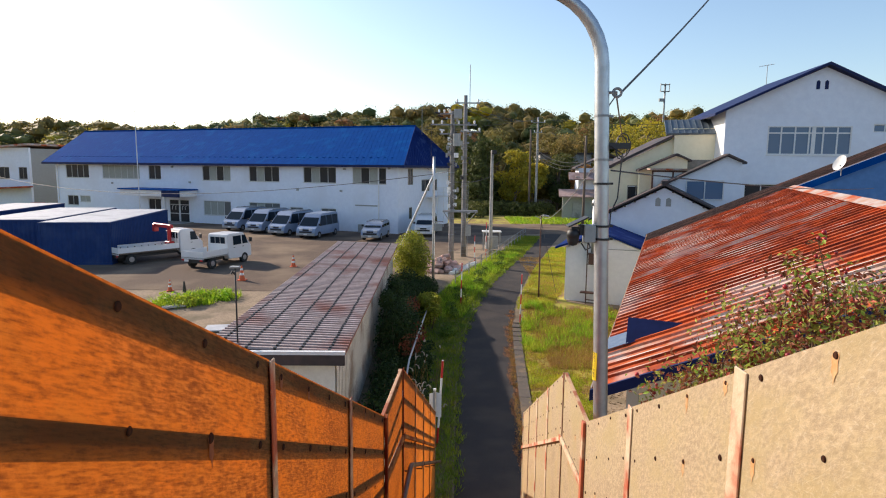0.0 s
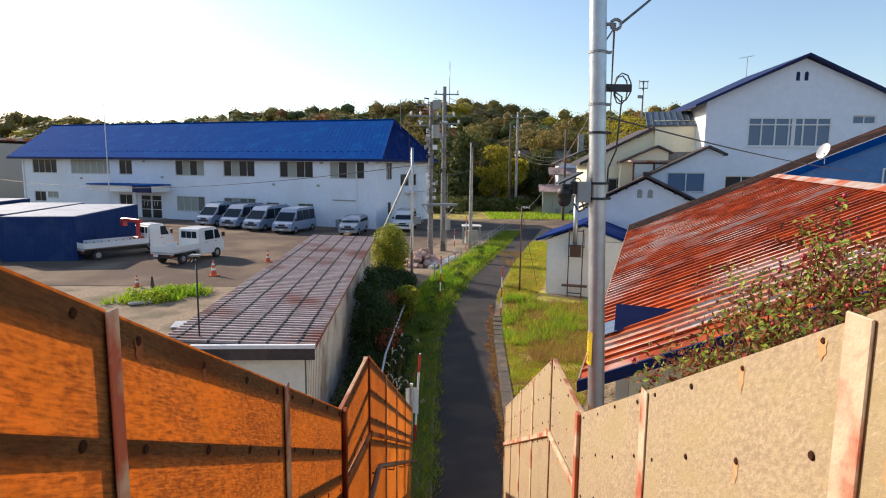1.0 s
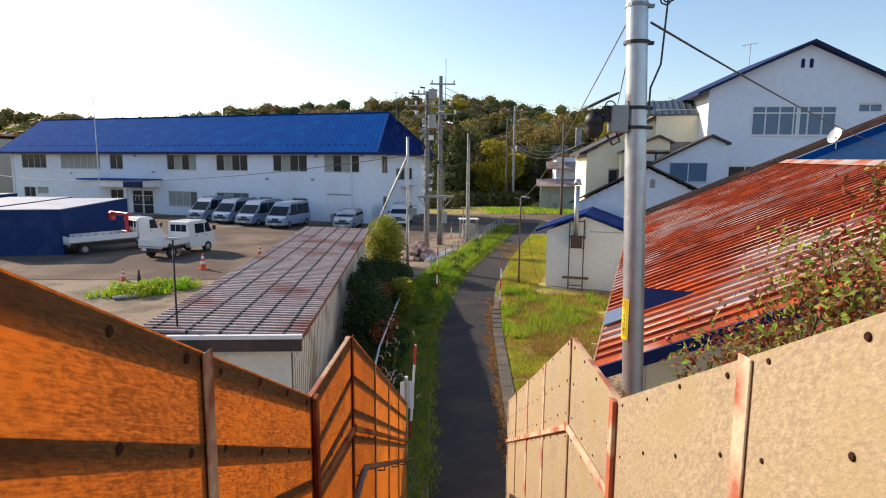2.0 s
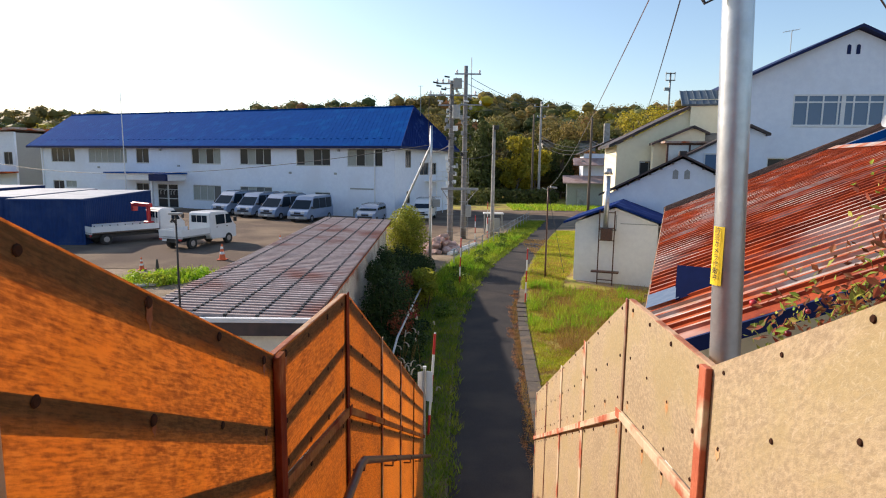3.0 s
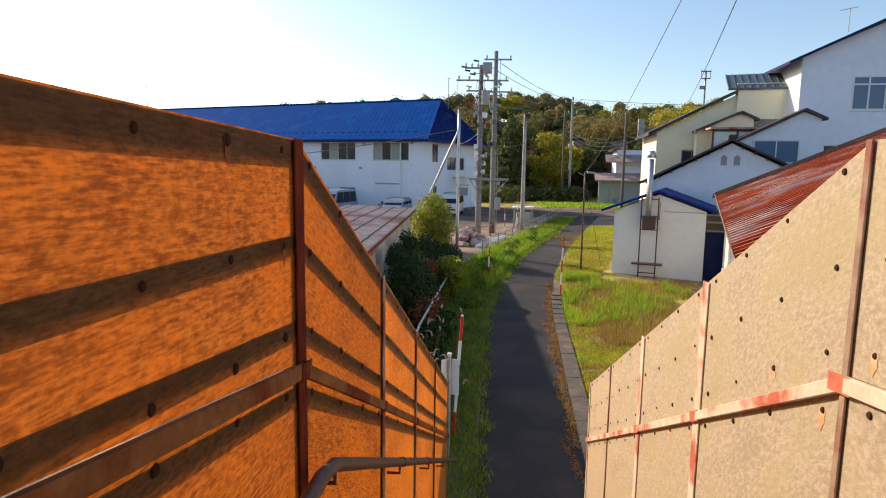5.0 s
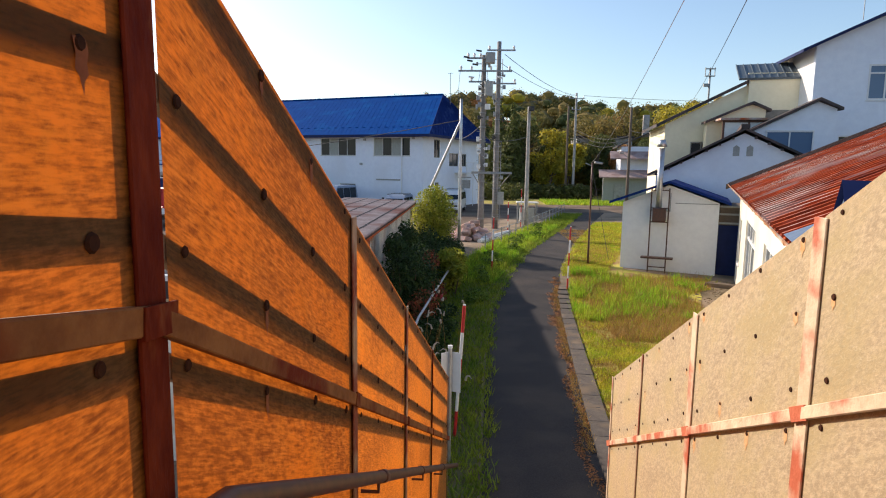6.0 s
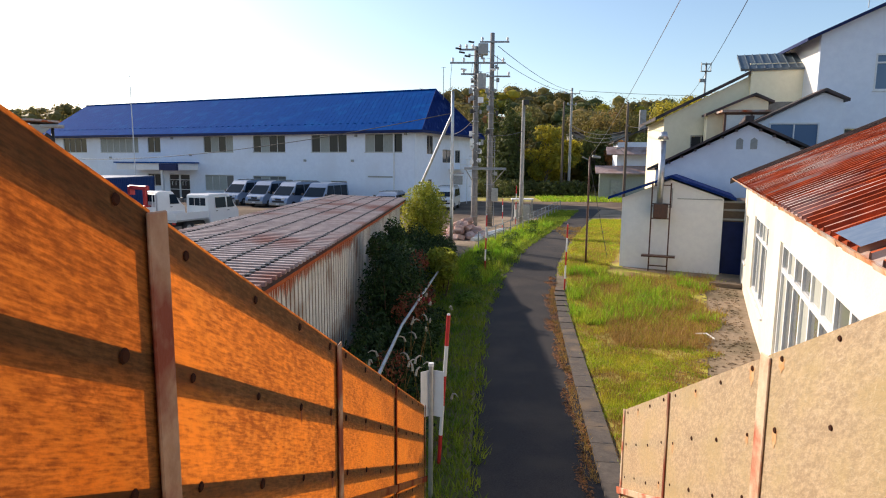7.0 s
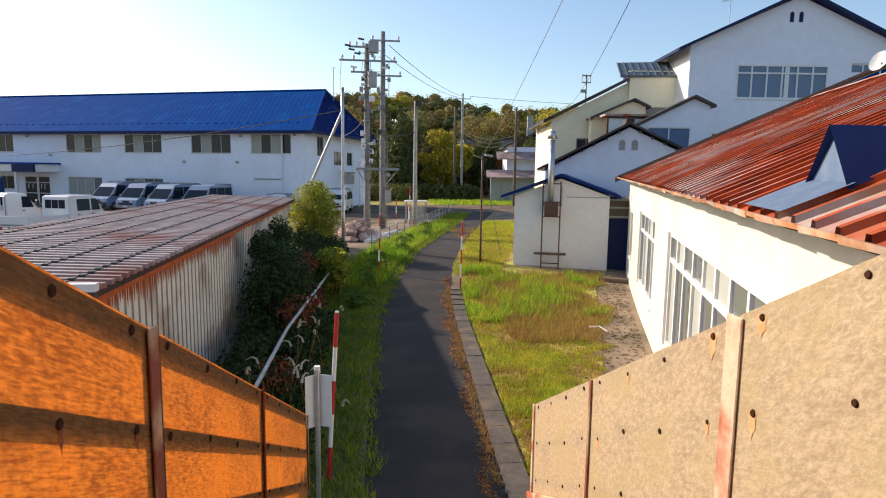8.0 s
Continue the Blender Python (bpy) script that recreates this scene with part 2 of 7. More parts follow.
M = {
    "fibre": sheet_mat("bleached_fibre_sheet", (0.55, 0.445, 0.295), (0.37, 0.29, 0.185), (0.42, 0.34, 0.19), (0.85, 0.38, 0.085), (0.5, 0.2, 0.03), 0.2, (0.66, 0.565, 0.41), 0.1, 0.4),
    "amber": sheet_mat("amber_fibre_sheet", (0.42, 0.27, 0.125), (0.29, 0.18, 0.08), (0.27, 0.165, 0.073), (0.63, 0.18, 0.0165), (0.25, 0.058, 0.0048), 0.56, ribs=0.36),
    # Darker copy of amber: the weaker glow of the nearer panels put into colour.
    "amberdim": sheet_mat("dim_amber_fibre_sheet", (0.33, 0.195, 0.085), (0.215, 0.12, 0.05), (0.19, 0.10, 0.041), (0.43, 0.112, 0.0098), (0.145, 0.030, 0.0024), 0.56, ribs=0.36),
    "rustred": mat("rusty_red_paint", (0.10, 0.012, 0.005), (0.21, 0.036, 0.010), 9, 0.85, 0.4, c3=(0.34, 0.15, 0.055), scale3=5.5, cut3=0.60, stretch=(1, 1, 0.45), spec=0.12),
    "batten": mat("peeling_cream_paint", (0.62, 0.50, 0.35), (0.50, 0.38, 0.25), 9, 0.7, 0.3, c3=(0.42, 0.10, 0.045), scale3=3.6, cut3=0.55),
    "battenmix": mat("worn_cream_batten", (0.50, 0.36, 0.24), (0.36, 0.22, 0.13), 9, 0.75, 0.3, c3=(0.24, 0.055, 0.026), scale3=3.4, cut3=0.52),
    "battendark": mat("rust_stained_batten", (0.36, 0.24, 0.15), (0.22, 0.13, 0.075), 9, 0.75, 0.3, c3=(0.20, 0.045, 0.022), scale3=3.2, cut3=0.52),
    "darkstain": mat("dark_rust_run", (0.20, 0.06, 0.02), (0.28, 0.09, 0.03), 30, 0.9),
    "rail": mat("stained_grey_rail", (0.34, 0.30, 0.24), (0.22, 0.17, 0.12), 12, 0.8, 0.3, c3=(0.30, 0.12, 0.06), scale3=3, cut3=0.62),
    "seambar": mat("rust_stained_bar", (0.32, 0.145, 0.05), (0.19, 0.075, 0.026), 9, 0.8, 0.3, c3=(0.15, 0.022, 0.008), scale3=2.8, cut3=0.57, spec=0.15),
    "cap": mat("pale_rail_cap", (0.56, 0.36, 0.22), (0.45, 0.25, 0.14), 12, 0.8, 0.3, c3=(0.33, 0.10, 0.045), scale3=3, cut3=0.55),
    "redpaint": mat("faded_red_primer", (0.52, 0.15, 0.07), (0.42, 0.10, 0.045), 9, 0.75, 0.3, c3=(0.60, 0.45, 0.30), scale3=3.2, cut3=0.62),
    "bolt": mat("rusted_bolt", (0.035, 0.016, 0.010), (0.06, 0.025, 0.014), 30, 0.95, spec=0.1),
    "stain": mat("rust_run", (0.52, 0.25, 0.085), (0.56, 0.38, 0.20), 22, 0.9),
    "eaverust": mat("orange_rust_streak", (0.40, 0.07, 0.012), (0.50, 0.13, 0.03), 9, 0.9),
    "darkpipe": mat("dark_brown_pipe", (0.07, 0.035, 0.025), (0.12, 0.05, 0.03), 16, 0.5),
    "galv": mat("galvanised_steel", (0.55, 0.57, 0.60), (0.42, 0.44, 0.47), 7, 0.38, 0.1, metal=0.75, c3=(0.34, 0.33, 0.30), scale3=2.2, cut3=0.62),
    "concrete": mat("concrete", (0.42, 0.41, 0.39), (0.32, 0.31, 0.30), 6, 0.9, 0.3, c3=(0.24, 0.23, 0.21), scale3=1.1, cut3=0.58),
    "asphalt": mat("worn_asphalt", (0.046, 0.042, 0.043), (0.027, 0.025, 0.026), 40, 0.92, 0.5, 90, c3=(0.075, 0.062, 0.052), scale3=0.7, cut3=0.6, soft3=0.3, spec=0.3),
    "lot": mat("old_lot_asphalt", (0.155, 0.115, 0.088), (0.105, 0.078, 0.062), 14, 0.92, 0.4, 60, c3=(0.225, 0.17, 0.12), scale3=0.28, cut3=0.54, soft3=0.2, spec=0.12),
    "soil": mat("earth_and_gravel", (0.22, 0.16, 0.105), (0.33, 0.25, 0.17), 9, 0.95, 0.7, 25, c3=(0.12, 0.095, 0.055), scale3=0.7, cut3=0.57, soft3=0.25),
    "turf": mat("turf", (0.32, 0.33, 0.035), (0.46, 0.37, 0.07), 7, 0.95, 0.8, 40, c3=(0.20, 0.115, 0.045), scale3=1.1, cut3=0.55, soft3=0.2),
    "grass": leaf_mat("grass_blades", (0.27, 0.40, 0.018), (0.52, 0.44, 0.045), 0.4, 0.4, 1.2),
    "weeds": leaf_mat("tall_green_weeds", (0.22, 0.46, 0.02), (0.44, 0.46, 0.045), 0.35, 0.4, 0.9),
    "straw": leaf_mat("dry_grass", (0.40, 0.24, 0.08), (0.30, 0.20, 0.055), 0.3, 0.35, 0.8),
    "litter": leaf_mat("fallen_brown_leaves", (0.34, 0.15, 0.05), (0.24, 0.11, 0.045), 0.35, 0.2, 2),
    "bankleaf": leaf_mat("bank_weed_leaves", (0.07, 0.14, 0.015), (0.17, 0.23, 0.03), 0.5, 0.35, 3),
    "darkleaf": leaf_mat("dark_shrub_leaves", (0.022, 0.048, 0.012), (0.045, 0.08, 0.018), 0.45, 0.25, 1.5),
    "bushleaf": leaf_mat("yellow_green_leaves", (0.22, 0.27, 0.03), (0.40, 0.38, 0.05), 0.4, 0.45, 2),
    "roseleaf": leaf_mat("rose_leaves", (0.18, 0.34, 0.04), (0.46, 0.40, 0.09), 0.45, 0.45, 5),
    "redleaf": leaf_mat("reddened_leaves", (0.28, 0.05, 0.03), (0.24, 0.12, 0.05), 0.5, 0.4, 5),
    "hip": mat("red_rose_hips", (0.30, 0.012, 0.02), (0.40, 0.03, 0.03), 20, 0.35, rnd=0.3),
    "twig": mat("brown_twigs", (0.10, 0.06, 0.04), (0.16, 0.10, 0.06), 20, 0.9),
    "bark": mat("grey_bark", (0.10, 0.08, 0.06), (0.16, 0.13, 0.10), 8, 0.95, 0.6),
    "forest": leaf_mat("autumn_wood", (0.18, 0.175, 0.05), (0.30, 0.21, 0.065), 0.35, 0.4, 0.07),
    "forestdark": leaf_mat("dark_wood", (0.085, 0.115, 0.035), (0.15, 0.155, 0.045), 0.35, 0.35, 0.08),
    "yellowtree": leaf_mat("yellow_autumn_leaves", (0.52, 0.40, 0.03), (0.34, 0.32, 0.05), 0.3, 0.45, 0.5),
    "redtree": leaf_mat("rust_autumn_leaves", (0.42, 0.16, 0.06), (0.30, 0.19, 0.06), 0.3, 0.45, 0.5),
    "white": mat("white_render", (0.88, 0.87, 0.85), (0.82, 0.81, 0.80), 5, 0.85, 0.25, 30, c3=(0.74, 0.74, 0.74), scale3=0.35, cut3=0.62, soft3=0.25),
    "whiteb": mat("white_painted_block", (0.82, 0.87, 0.96), (0.76, 0.81, 0.91), 3, 0.85, 0.2, 20, c3=(0.74, 0.77, 0.84), scale3=0.3, cut3=0.6, soft3=0.2),
    "cream": mat("cream_render", (0.95, 0.87, 0.63), (0.90, 0.82, 0.58), 5, 0.85, 0.2, 30, c3=(0.80, 0.72, 0.52), scale3=0.5, cut3=0.64, soft3=0.2),
    "warmwhite": mat("warm_white_render", (0.76, 0.71, 0.60), (0.70, 0.65, 0.54), 5, 0.85, 0.25, 30, c3=(0.62, 0.56, 0.45), scale3=0.6, cut3=0.62, soft3=0.25),
    # Bank grass and bankturf: deep green, darkened with the bank's shade in the colour.
    "bankgrass": leaf_mat("bank_grass_blades", (0.10, 0.20, 0.018), (0.30, 0.34, 0.03), 0.4, 0.4, 0.9),
    "bankturf": mat("bank_turf", (0.09, 0.115, 0.025), (0.15, 0.14, 0.045), 7, 0.95, 0.8, 40, c3=(0.13, 0.085, 0.04), scale3=0.8, cut3=0.57, soft3=0.25),
    "grime": mat("grey_grime", (0.20, 0.19, 0.17), (0.30, 0.28, 0.25), 4, 0.95),
    "bluepaint": mat("blue_painted_wall", (0.10, 0.24, 0.50), (0.08, 0.20, 0.42), 4, 0.7, c3=(0.16, 0.30, 0.52), scale3=0.8, cut3=0.6),
    "blueroof": mat("cobalt_roof_sheet", (0.003, 0.066, 0.29), (0.003, 0.056, 0.24), 2, 0.9, 0.05, c3=(0.004, 0.085, 0.31), scale3=0.7, cut3=0.6, rnd=0.04, spec=0.02),
    "hutblue": mat("dark_blue_roof_edge", (0.010, 0.030, 0.155), (0.008, 0.024, 0.12), 3, 0.8, c3=(0.03, 0.06, 0.2), scale3=1.5, cut3=0.6, spec=0.05),
    "navy": mat("navy_sheet", (0.012, 0.024, 0.10), (0.009, 0.018, 0.075), 3, 0.6, spec=0.2),
    "slateroof": mat("slate_blue_roof_sheet", (0.13, 0.17, 0.20), (0.10, 0.13, 0.16), 4, 0.5),
    "darkroof": mat("dark_brown_roof_sheet", (0.06, 0.045, 0.045), (0.09, 0.06, 0.055), 5, 0.7, c3=(0.03, 0.028, 0.03), scale3=0.8, cut3=0.55),
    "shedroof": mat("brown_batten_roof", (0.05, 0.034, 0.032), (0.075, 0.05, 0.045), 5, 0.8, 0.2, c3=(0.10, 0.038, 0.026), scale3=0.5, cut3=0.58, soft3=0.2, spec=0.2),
    # Ribs toned far paler than the sheet, the sun's glint put into the colour.
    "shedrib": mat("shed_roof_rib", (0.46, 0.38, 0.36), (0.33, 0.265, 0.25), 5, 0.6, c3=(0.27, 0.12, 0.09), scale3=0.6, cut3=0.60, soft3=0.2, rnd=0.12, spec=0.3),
    "shedwall": mat("shed_wall_sheet", (0.84, 0.81, 0.71), (0.74, 0.71, 0.62), 6, 0.75, 0.1, c3=(0.42, 0.38, 0.30), scale3=0.9, cut3=0.6),
    "rust": mat("rusted_red_roof", (0.52, 0.095, 0.022), (0.20, 0.036, 0.018), 1.8, 0.85, 0.3, 30, c3=(0.46, 0.35, 0.31), scale3=0.6, cut3=0.63, soft3=0.14, rnd=0.20, spec=0.2),
    "ribcap": mat("rusted_rib_cap", (0.48, 0.10, 0.03), (0.22, 0.045, 0.022), 1.8, 0.8, 0.2, 30, c3=(0.60, 0.50, 0.44), scale3=0.55, cut3=0.58, soft3=0.14, spec=0.12),
    "rustdark": mat("sooty_brown_roof", (0.115, 0.075, 0.06), (0.07, 0.045, 0.04), 3, 0.88, 0.2, 30, c3=(0.20, 0.10, 0.07), scale3=0.8, cut3=0.6, rnd=0.2, spec=0.12),
    "tile": mat("pinkish_roof_tiles", (0.46, 0.34, 0.31), (0.36, 0.25, 0.23), 3, 0.8, 0.3, c3=(0.28, 0.18, 0.16), scale3=0.8, cut3=0.6),
    "poleconc": mat("weathered_pole_concrete", (0.27, 0.26, 0.25), (0.20, 0.19, 0.185), 6, 0.9, 0.2, c3=(0.15, 0.14, 0.13), scale3=1.1, cut3=0.58),
    "carglass": glass_mat("car_window_glass", (0.012, 0.022, 0.035), 1.22),
    # Darker grooves: shade in the wall's ribs put into the colour, plus brown stains.
    "groove": mat("shaded_stained_groove", (0.40, 0.36, 0.29), (0.30, 0.25, 0.19), 8, 0.9, c3=(0.30, 0.15, 0.08), scale3=0.9, cut3=0.6),
    "rustgrey": mat("rust_streaked_zinc", (0.44, 0.42, 0.41), (0.40, 0.22, 0.14), 2.6, 0.7, 0.2, c3=(0.42, 0.09, 0.025), scale3=1.0, cut3=0.55, spec=0.2),
    "bluegrey": mat("pale_blue_flashing", (0.10, 0.15, 0.24), (0.15, 0.20, 0.28), 5, 0.85, spec=0.1),
    "gutter": mat("rusted_eave_flashing", (0.46, 0.15, 0.05), (0.54, 0.36, 0.22), 5.0, 0.8, 0.3, c3=(0.44, 0.39, 0.33), scale3=1.6, cut3=0.55, rnd=0.25),
    "frame": mat("white_window_frame", (0.78, 0.79, 0.80), (0.70, 0.71, 0.71), 8, 0.5),
    "alu": mat("aluminium_frame", (0.40, 0.38, 0.34), (0.32, 0.30, 0.27), 8, 0.45, metal=0.5),
    "glass": glass_mat("dark_window_glass", (0.035, 0.04, 0.045)),
    "glassw": glass_mat("curtained_window_glass", (0.16, 0.165, 0.155)),
    "glassb": glass_mat("pale_window_glass", (0.13, 0.20, 0.31)),
    "sash": mat("pale_aluminium_sash", (0.62, 0.62, 0.60), (0.54, 0.54, 0.52), 8, 0.5),
    "frosted": mat("frosted_white_glazing", (0.74, 0.77, 0.76), (0.68, 0.71, 0.70), 6, 0.3),
    "curtain": mat("grey_curtain", (0.42, 0.43, 0.39), (0.30, 0.31, 0.27), 9, 0.9, stretch=(6, 6, 0.3)),
    "carwhite": mat("white_car_paint", (0.74, 0.75, 0.76), (0.70, 0.71, 0.72), 2, 0.25),
    "carsilver": mat("silver_car_paint", (0.27, 0.35, 0.49), (0.24, 0.31, 0.44), 2, 0.3, metal=0.2),
    "carred": mat("red_car_paint", (0.50, 0.02, 0.02), (0.42, 0.02, 0.02), 2, 0.3),
    "tyre": mat("black_rubber", (0.018, 0.018, 0.018), (0.03, 0.03, 0.03), 10, 0.85),
    "rim": mat("grey_wheel_rim", (0.40, 0.40, 0.41), (0.30, 0.30, 0.31), 10, 0.4, metal=0.6),
    "black": mat("black_plastic", (0.02, 0.02, 0.022), (0.03, 0.03, 0.03), 10, 0.55),
    "grey": mat("grey_plastic", (0.36, 0.37, 0.36), (0.30, 0.31, 0.30), 8, 0.55),
    "lampglass": glass_mat("headlamp_lens", (0.65, 0.68, 0.70)),
    "container": mat("blue_container_paint", (0.014, 0.045, 0.165), (0.011, 0.036, 0.13), 3, 0.6, c3=(0.025, 0.055, 0.16), scale3=0.6, cut3=0.6, spec=0.15),
    "containertop": mat("weathered_container_top", (0.42, 0.45, 0.50), (0.34, 0.37, 0.42), 3, 0.7, c3=(0.28, 0.31, 0.36), scale3=0.6, cut3=0.58),
    "cranered": mat("red_crane_paint", (0.50, 0.025, 0.03), (0.42, 0.02, 0.025), 5, 0.4),
    "wood": mat("grey_brown_boards", (0.12, 0.09, 0.065), (0.17, 0.13, 0.10), 8, 0.9, stretch=(1, 1, 6)),
    "red": mat("red_marker_paint", (0.55, 0.02, 0.02), (0.48, 0.02, 0.02), 12, 0.5),
    "whitep": mat("white_marker_paint", (0.78, 0.78, 0.77), (0.72, 0.72, 0.70), 12, 0.5),
    "orange": mat("orange_plastic", (0.65, 0.12, 0.03), (0.58, 0.10, 0.03), 12, 0.5),
    "yellow": mat("yellow_sticker", (0.85, 0.60, 0.02), (0.80, 0.55, 0.02), 12, 0.5),
    "steel": mat("dull_pole_steel", (0.30, 0.31, 0.32), (0.24, 0.25, 0.26), 8, 0.5, metal=0.4, c3=(0.20, 0.19, 0.18), scale3=2, cut3=0.6),
    "wirem": mat("black_cable", (0.035, 0.035, 0.04), (0.05, 0.05, 0.05), 10, 0.6),
    "rubble": mat("pink_brick_rubble", (0.56, 0.32, 0.26), (0.60, 0.45, 0.38), 5, 0.9, 0.5, rnd=0.3),
    "plume": mat("pale_seed_plume", (0.52, 0.46, 0.36), (0.38, 0.33, 0.25), 30, 0.95),
    "plank": mat("kerb_concrete", (0.115, 0.095, 0.08), (0.075, 0.063, 0.054), 10, 0.92, 0.4, 40, c3=(0.18, 0.13, 0.085), scale3=1.2, cut3=0.6, rnd=0.15),
}

# ---- mesh helpers ----


def frame_at(x, y, z=0.0, deg=0.0):
    """A local frame: origin and turn about the vertical."""
    return Matrix.Translation((x, y, z)) @ Matrix.Rotation(radians(deg), 4, "Z")


def box(bm, x0, x1, y0, y1, z0, z1, bev=0.0, m=None):
    vs = [bm.verts.new((x, y, z)) for z in (z0, z1) for x, y in ((x0, y0), (x1, y0), (x1, y1), (x0, y1))]
    fs = [bm.faces.new([vs[i] for i in q]) for q in ((3, 2, 1, 0), (4, 5, 6, 7), (0, 1, 5, 4), (1, 2, 6, 5), (2, 3, 7, 6), (3, 0, 4, 7))]
    if bev:
        es = list({e for f in fs for e in f.edges})
        got = bmesh.ops.bevel(bm, geom=es, offset=bev, segments=1, affect="EDGES")
        vs = list({v for f in got["faces"] for v in f.verts} | {v for v in vs if v.is_valid})
    if m is not None:
        bmesh.ops.transform(bm, matrix=m, verts=vs)
    return vs


def poly(bm, pts, m=None):
    return bm.faces.new([bm.verts.new((m @ Vector(p)) if m is not None else p) for p in pts])


def prism(bm, profile, a, b, axis="x", m=None):
    """A profile of (p, q) drawn along an axis from a to b: x takes (y, z), y takes (x, z), z takes (x, y)."""
    put = {"x": lambda p, q, s: (s, p, q), "y": lambda p, q, s: (p, s, q), "z": lambda p, q, s: (p, q, s)}[axis]
    lo = [bm.verts.new(put(p, q, a)) for p, q in profile]
    hi = [bm.verts.new(put(p, q, b)) for p, q in profile]
    k = len(profile)
    bm.faces.new(lo[::-1]), bm.faces.new(hi)
    for i in range(k):
        bm.faces.new((lo[i], lo[(i + 1) % k], hi[(i + 1) % k], hi[i]))
    if m is not None:
        bmesh.ops.transform(bm, matrix=m, verts=lo + hi)
    return lo + hi


def tube(bm, pts, r, seg=8, r1=None, cap=True):
    pts = [Vector(p) for p in pts]
    rings = []
    side = None
    for i, p in enumerate(pts):
        d = (pts[min(i + 1, len(pts) - 1)] - pts[max(i - 1, 0)]).normalized()
        if side is None:
            side = d.orthogonal().normalized()
        side = (side - d * side.dot(d)).normalized()
        up = d.cross(side)
        rr = r if r1 is None else r + (r1 - r) * i / (len(pts) - 1)
        rings.append([bm.verts.new(p + (side * math.cos(2 * math.pi * k / seg) + up * math.sin(2 * math.pi * k / seg)) * rr) for k in range(seg)])
    for a, b in zip(rings, rings[1:]):
        for k in range(seg):
            bm.faces.new((a[k], a[(k + 1) % seg], b[(k + 1) % seg], b[k]))
    if cap:
        bm.faces.new(rings[0][::-1]), bm.faces.new(rings[-1])


def cyl(bm, x, y, z0, z1, r, seg=12, r1=None):
    tube(bm, [(x, y, z0), (x, y, z1)], r, seg, r1)


def done(name, bm, material, smooth=False, mesh_m=None):
    if mesh_m is not None:
        bm.transform(mesh_m)
    bmesh.ops.recalc_face_normals(bm, faces=bm.faces[:])
    me = bpy.data.meshes.new(name)
    bm.to_mesh(me)
    bm.free()
    me.materials.append(M[material] if isinstance(material, str) else material)
    if smooth:
        me.shade_smooth()
    return me


def part(name, bm, material, parent, label="", smooth=False):
    ob = new(name, done(name, bm, material, smooth))
    ob.parent = parent
    if label:
        tagged(ob, label)
    return ob


def same(name, me, parent, m=None):
    """Another piece on the same mesh."""
    ob = new(name, me)
    ob.parent = parent
    if m is not None:
        ob.matrix_basis = m
    return ob


def thing(name, m, label, category, group="", kind=""):
    ob = new(name)
    ob.matrix_basis = m
    return tagged(ob, label, category, group, kind)


def mesh_thing(name, bm, material, label, category, group="", kind="", m=None, smooth=False):
    ob = new(name, done(name, bm, material, smooth))
    if m is not None:
        ob.matrix_basis = m
    return tagged(ob, label, category, group, kind)


def boxes(*rows, m=None):
    bm = bmesh.new()
    for r in rows:
        box(bm, *r, m=m)
    return bm


def ease(a, b, v):
    t = min(max((v - a) / (b - a), 0), 1)
    return t * t * (3 - 2 * t)


def land(y):
    """Height of the ground: level at the stairs, half a metre higher at the car park."""
    return 0.5 * ease(22, 35, y)


def strip_mesh(name, rows, material, lift, parent=None):
    """A surface laid over the ground between (y, x_from, x_to) rows."""
    bm = bmesh.new()
    last = None
    for (y0, a0, b0), (y1, a1, b1) in zip(rows, rows[1:]):
        n = max(1, int((y1 - y0) / 1.0))
        for i in range(n + (y1 == rows[-1][0])):
            f = i / n
            y, a, b = y0 + (y1 - y0) * f, a0 + (a1 - a0) * f, b0 + (b1 - b0) * f
            row = [bm.verts.new((a + (b - a) * k / 6, y, land(y) + lift)) for k in range(7)]
            if last:
                for k in range(6):
                    bm.faces.new((last[k], last[k + 1], row[k + 1], row[k]))
            last = row
    return new(name, done(name, bm, material))


def cloud(name, blobs, n, size, material, flat=0.0, seed=1, hull=0.55):
    """Leaves on and in a heap of (x, y, z, rx, ry, rz) ellipsoids, as one mesh of small bent quads."""
    rng = np.random.default_rng(seed)
    bl = np.array(blobs, float)
    w = (bl[:, 3] * bl[:, 4] + bl[:, 4] * bl[:, 5] + bl[:, 3] * bl[:, 5])
    pick = rng.choice(len(bl), n, p=w / w.sum())
    d = rng.normal(size=(n, 3))
    d /= np.linalg.norm(d, axis=1)[:, None]
    r = hull + (1.08 - hull) * rng.random(n) ** 0.6
    c = bl[pick, :3] + d * bl[pick, 3:] * r[:, None]
    s = size * (0.55 + 0.9 * rng.random(n))[:, None]
    a = rng.normal(size=(n, 3))
    a /= np.linalg.norm(a, axis=1)[:, None]
    nrm = d * 0.8 + rng.normal(size=(n, 3)) * 0.6
    nrm[:, 2] += flat
    nrm /= np.linalg.norm(nrm, axis=1)[:, None]
    a = np.cross(nrm, a)
    a /= np.linalg.norm(a, axis=1)[:, None] + 1e-9
    b = np.cross(nrm, a)
    v = np.stack([c - a * s, c - b * s * 0.5 + nrm * s * 0.15, c + a * s, c + b * s * 0.5 + nrm * s * 0.15], 1).reshape(-1, 3)
    q = np.arange(4 * n).reshape(-1, 4)
    me = bpy.data.meshes.new(name)
    me.from_pydata(v.tolist(), [], q.tolist())
    me.materials.append(M[material])
    return me


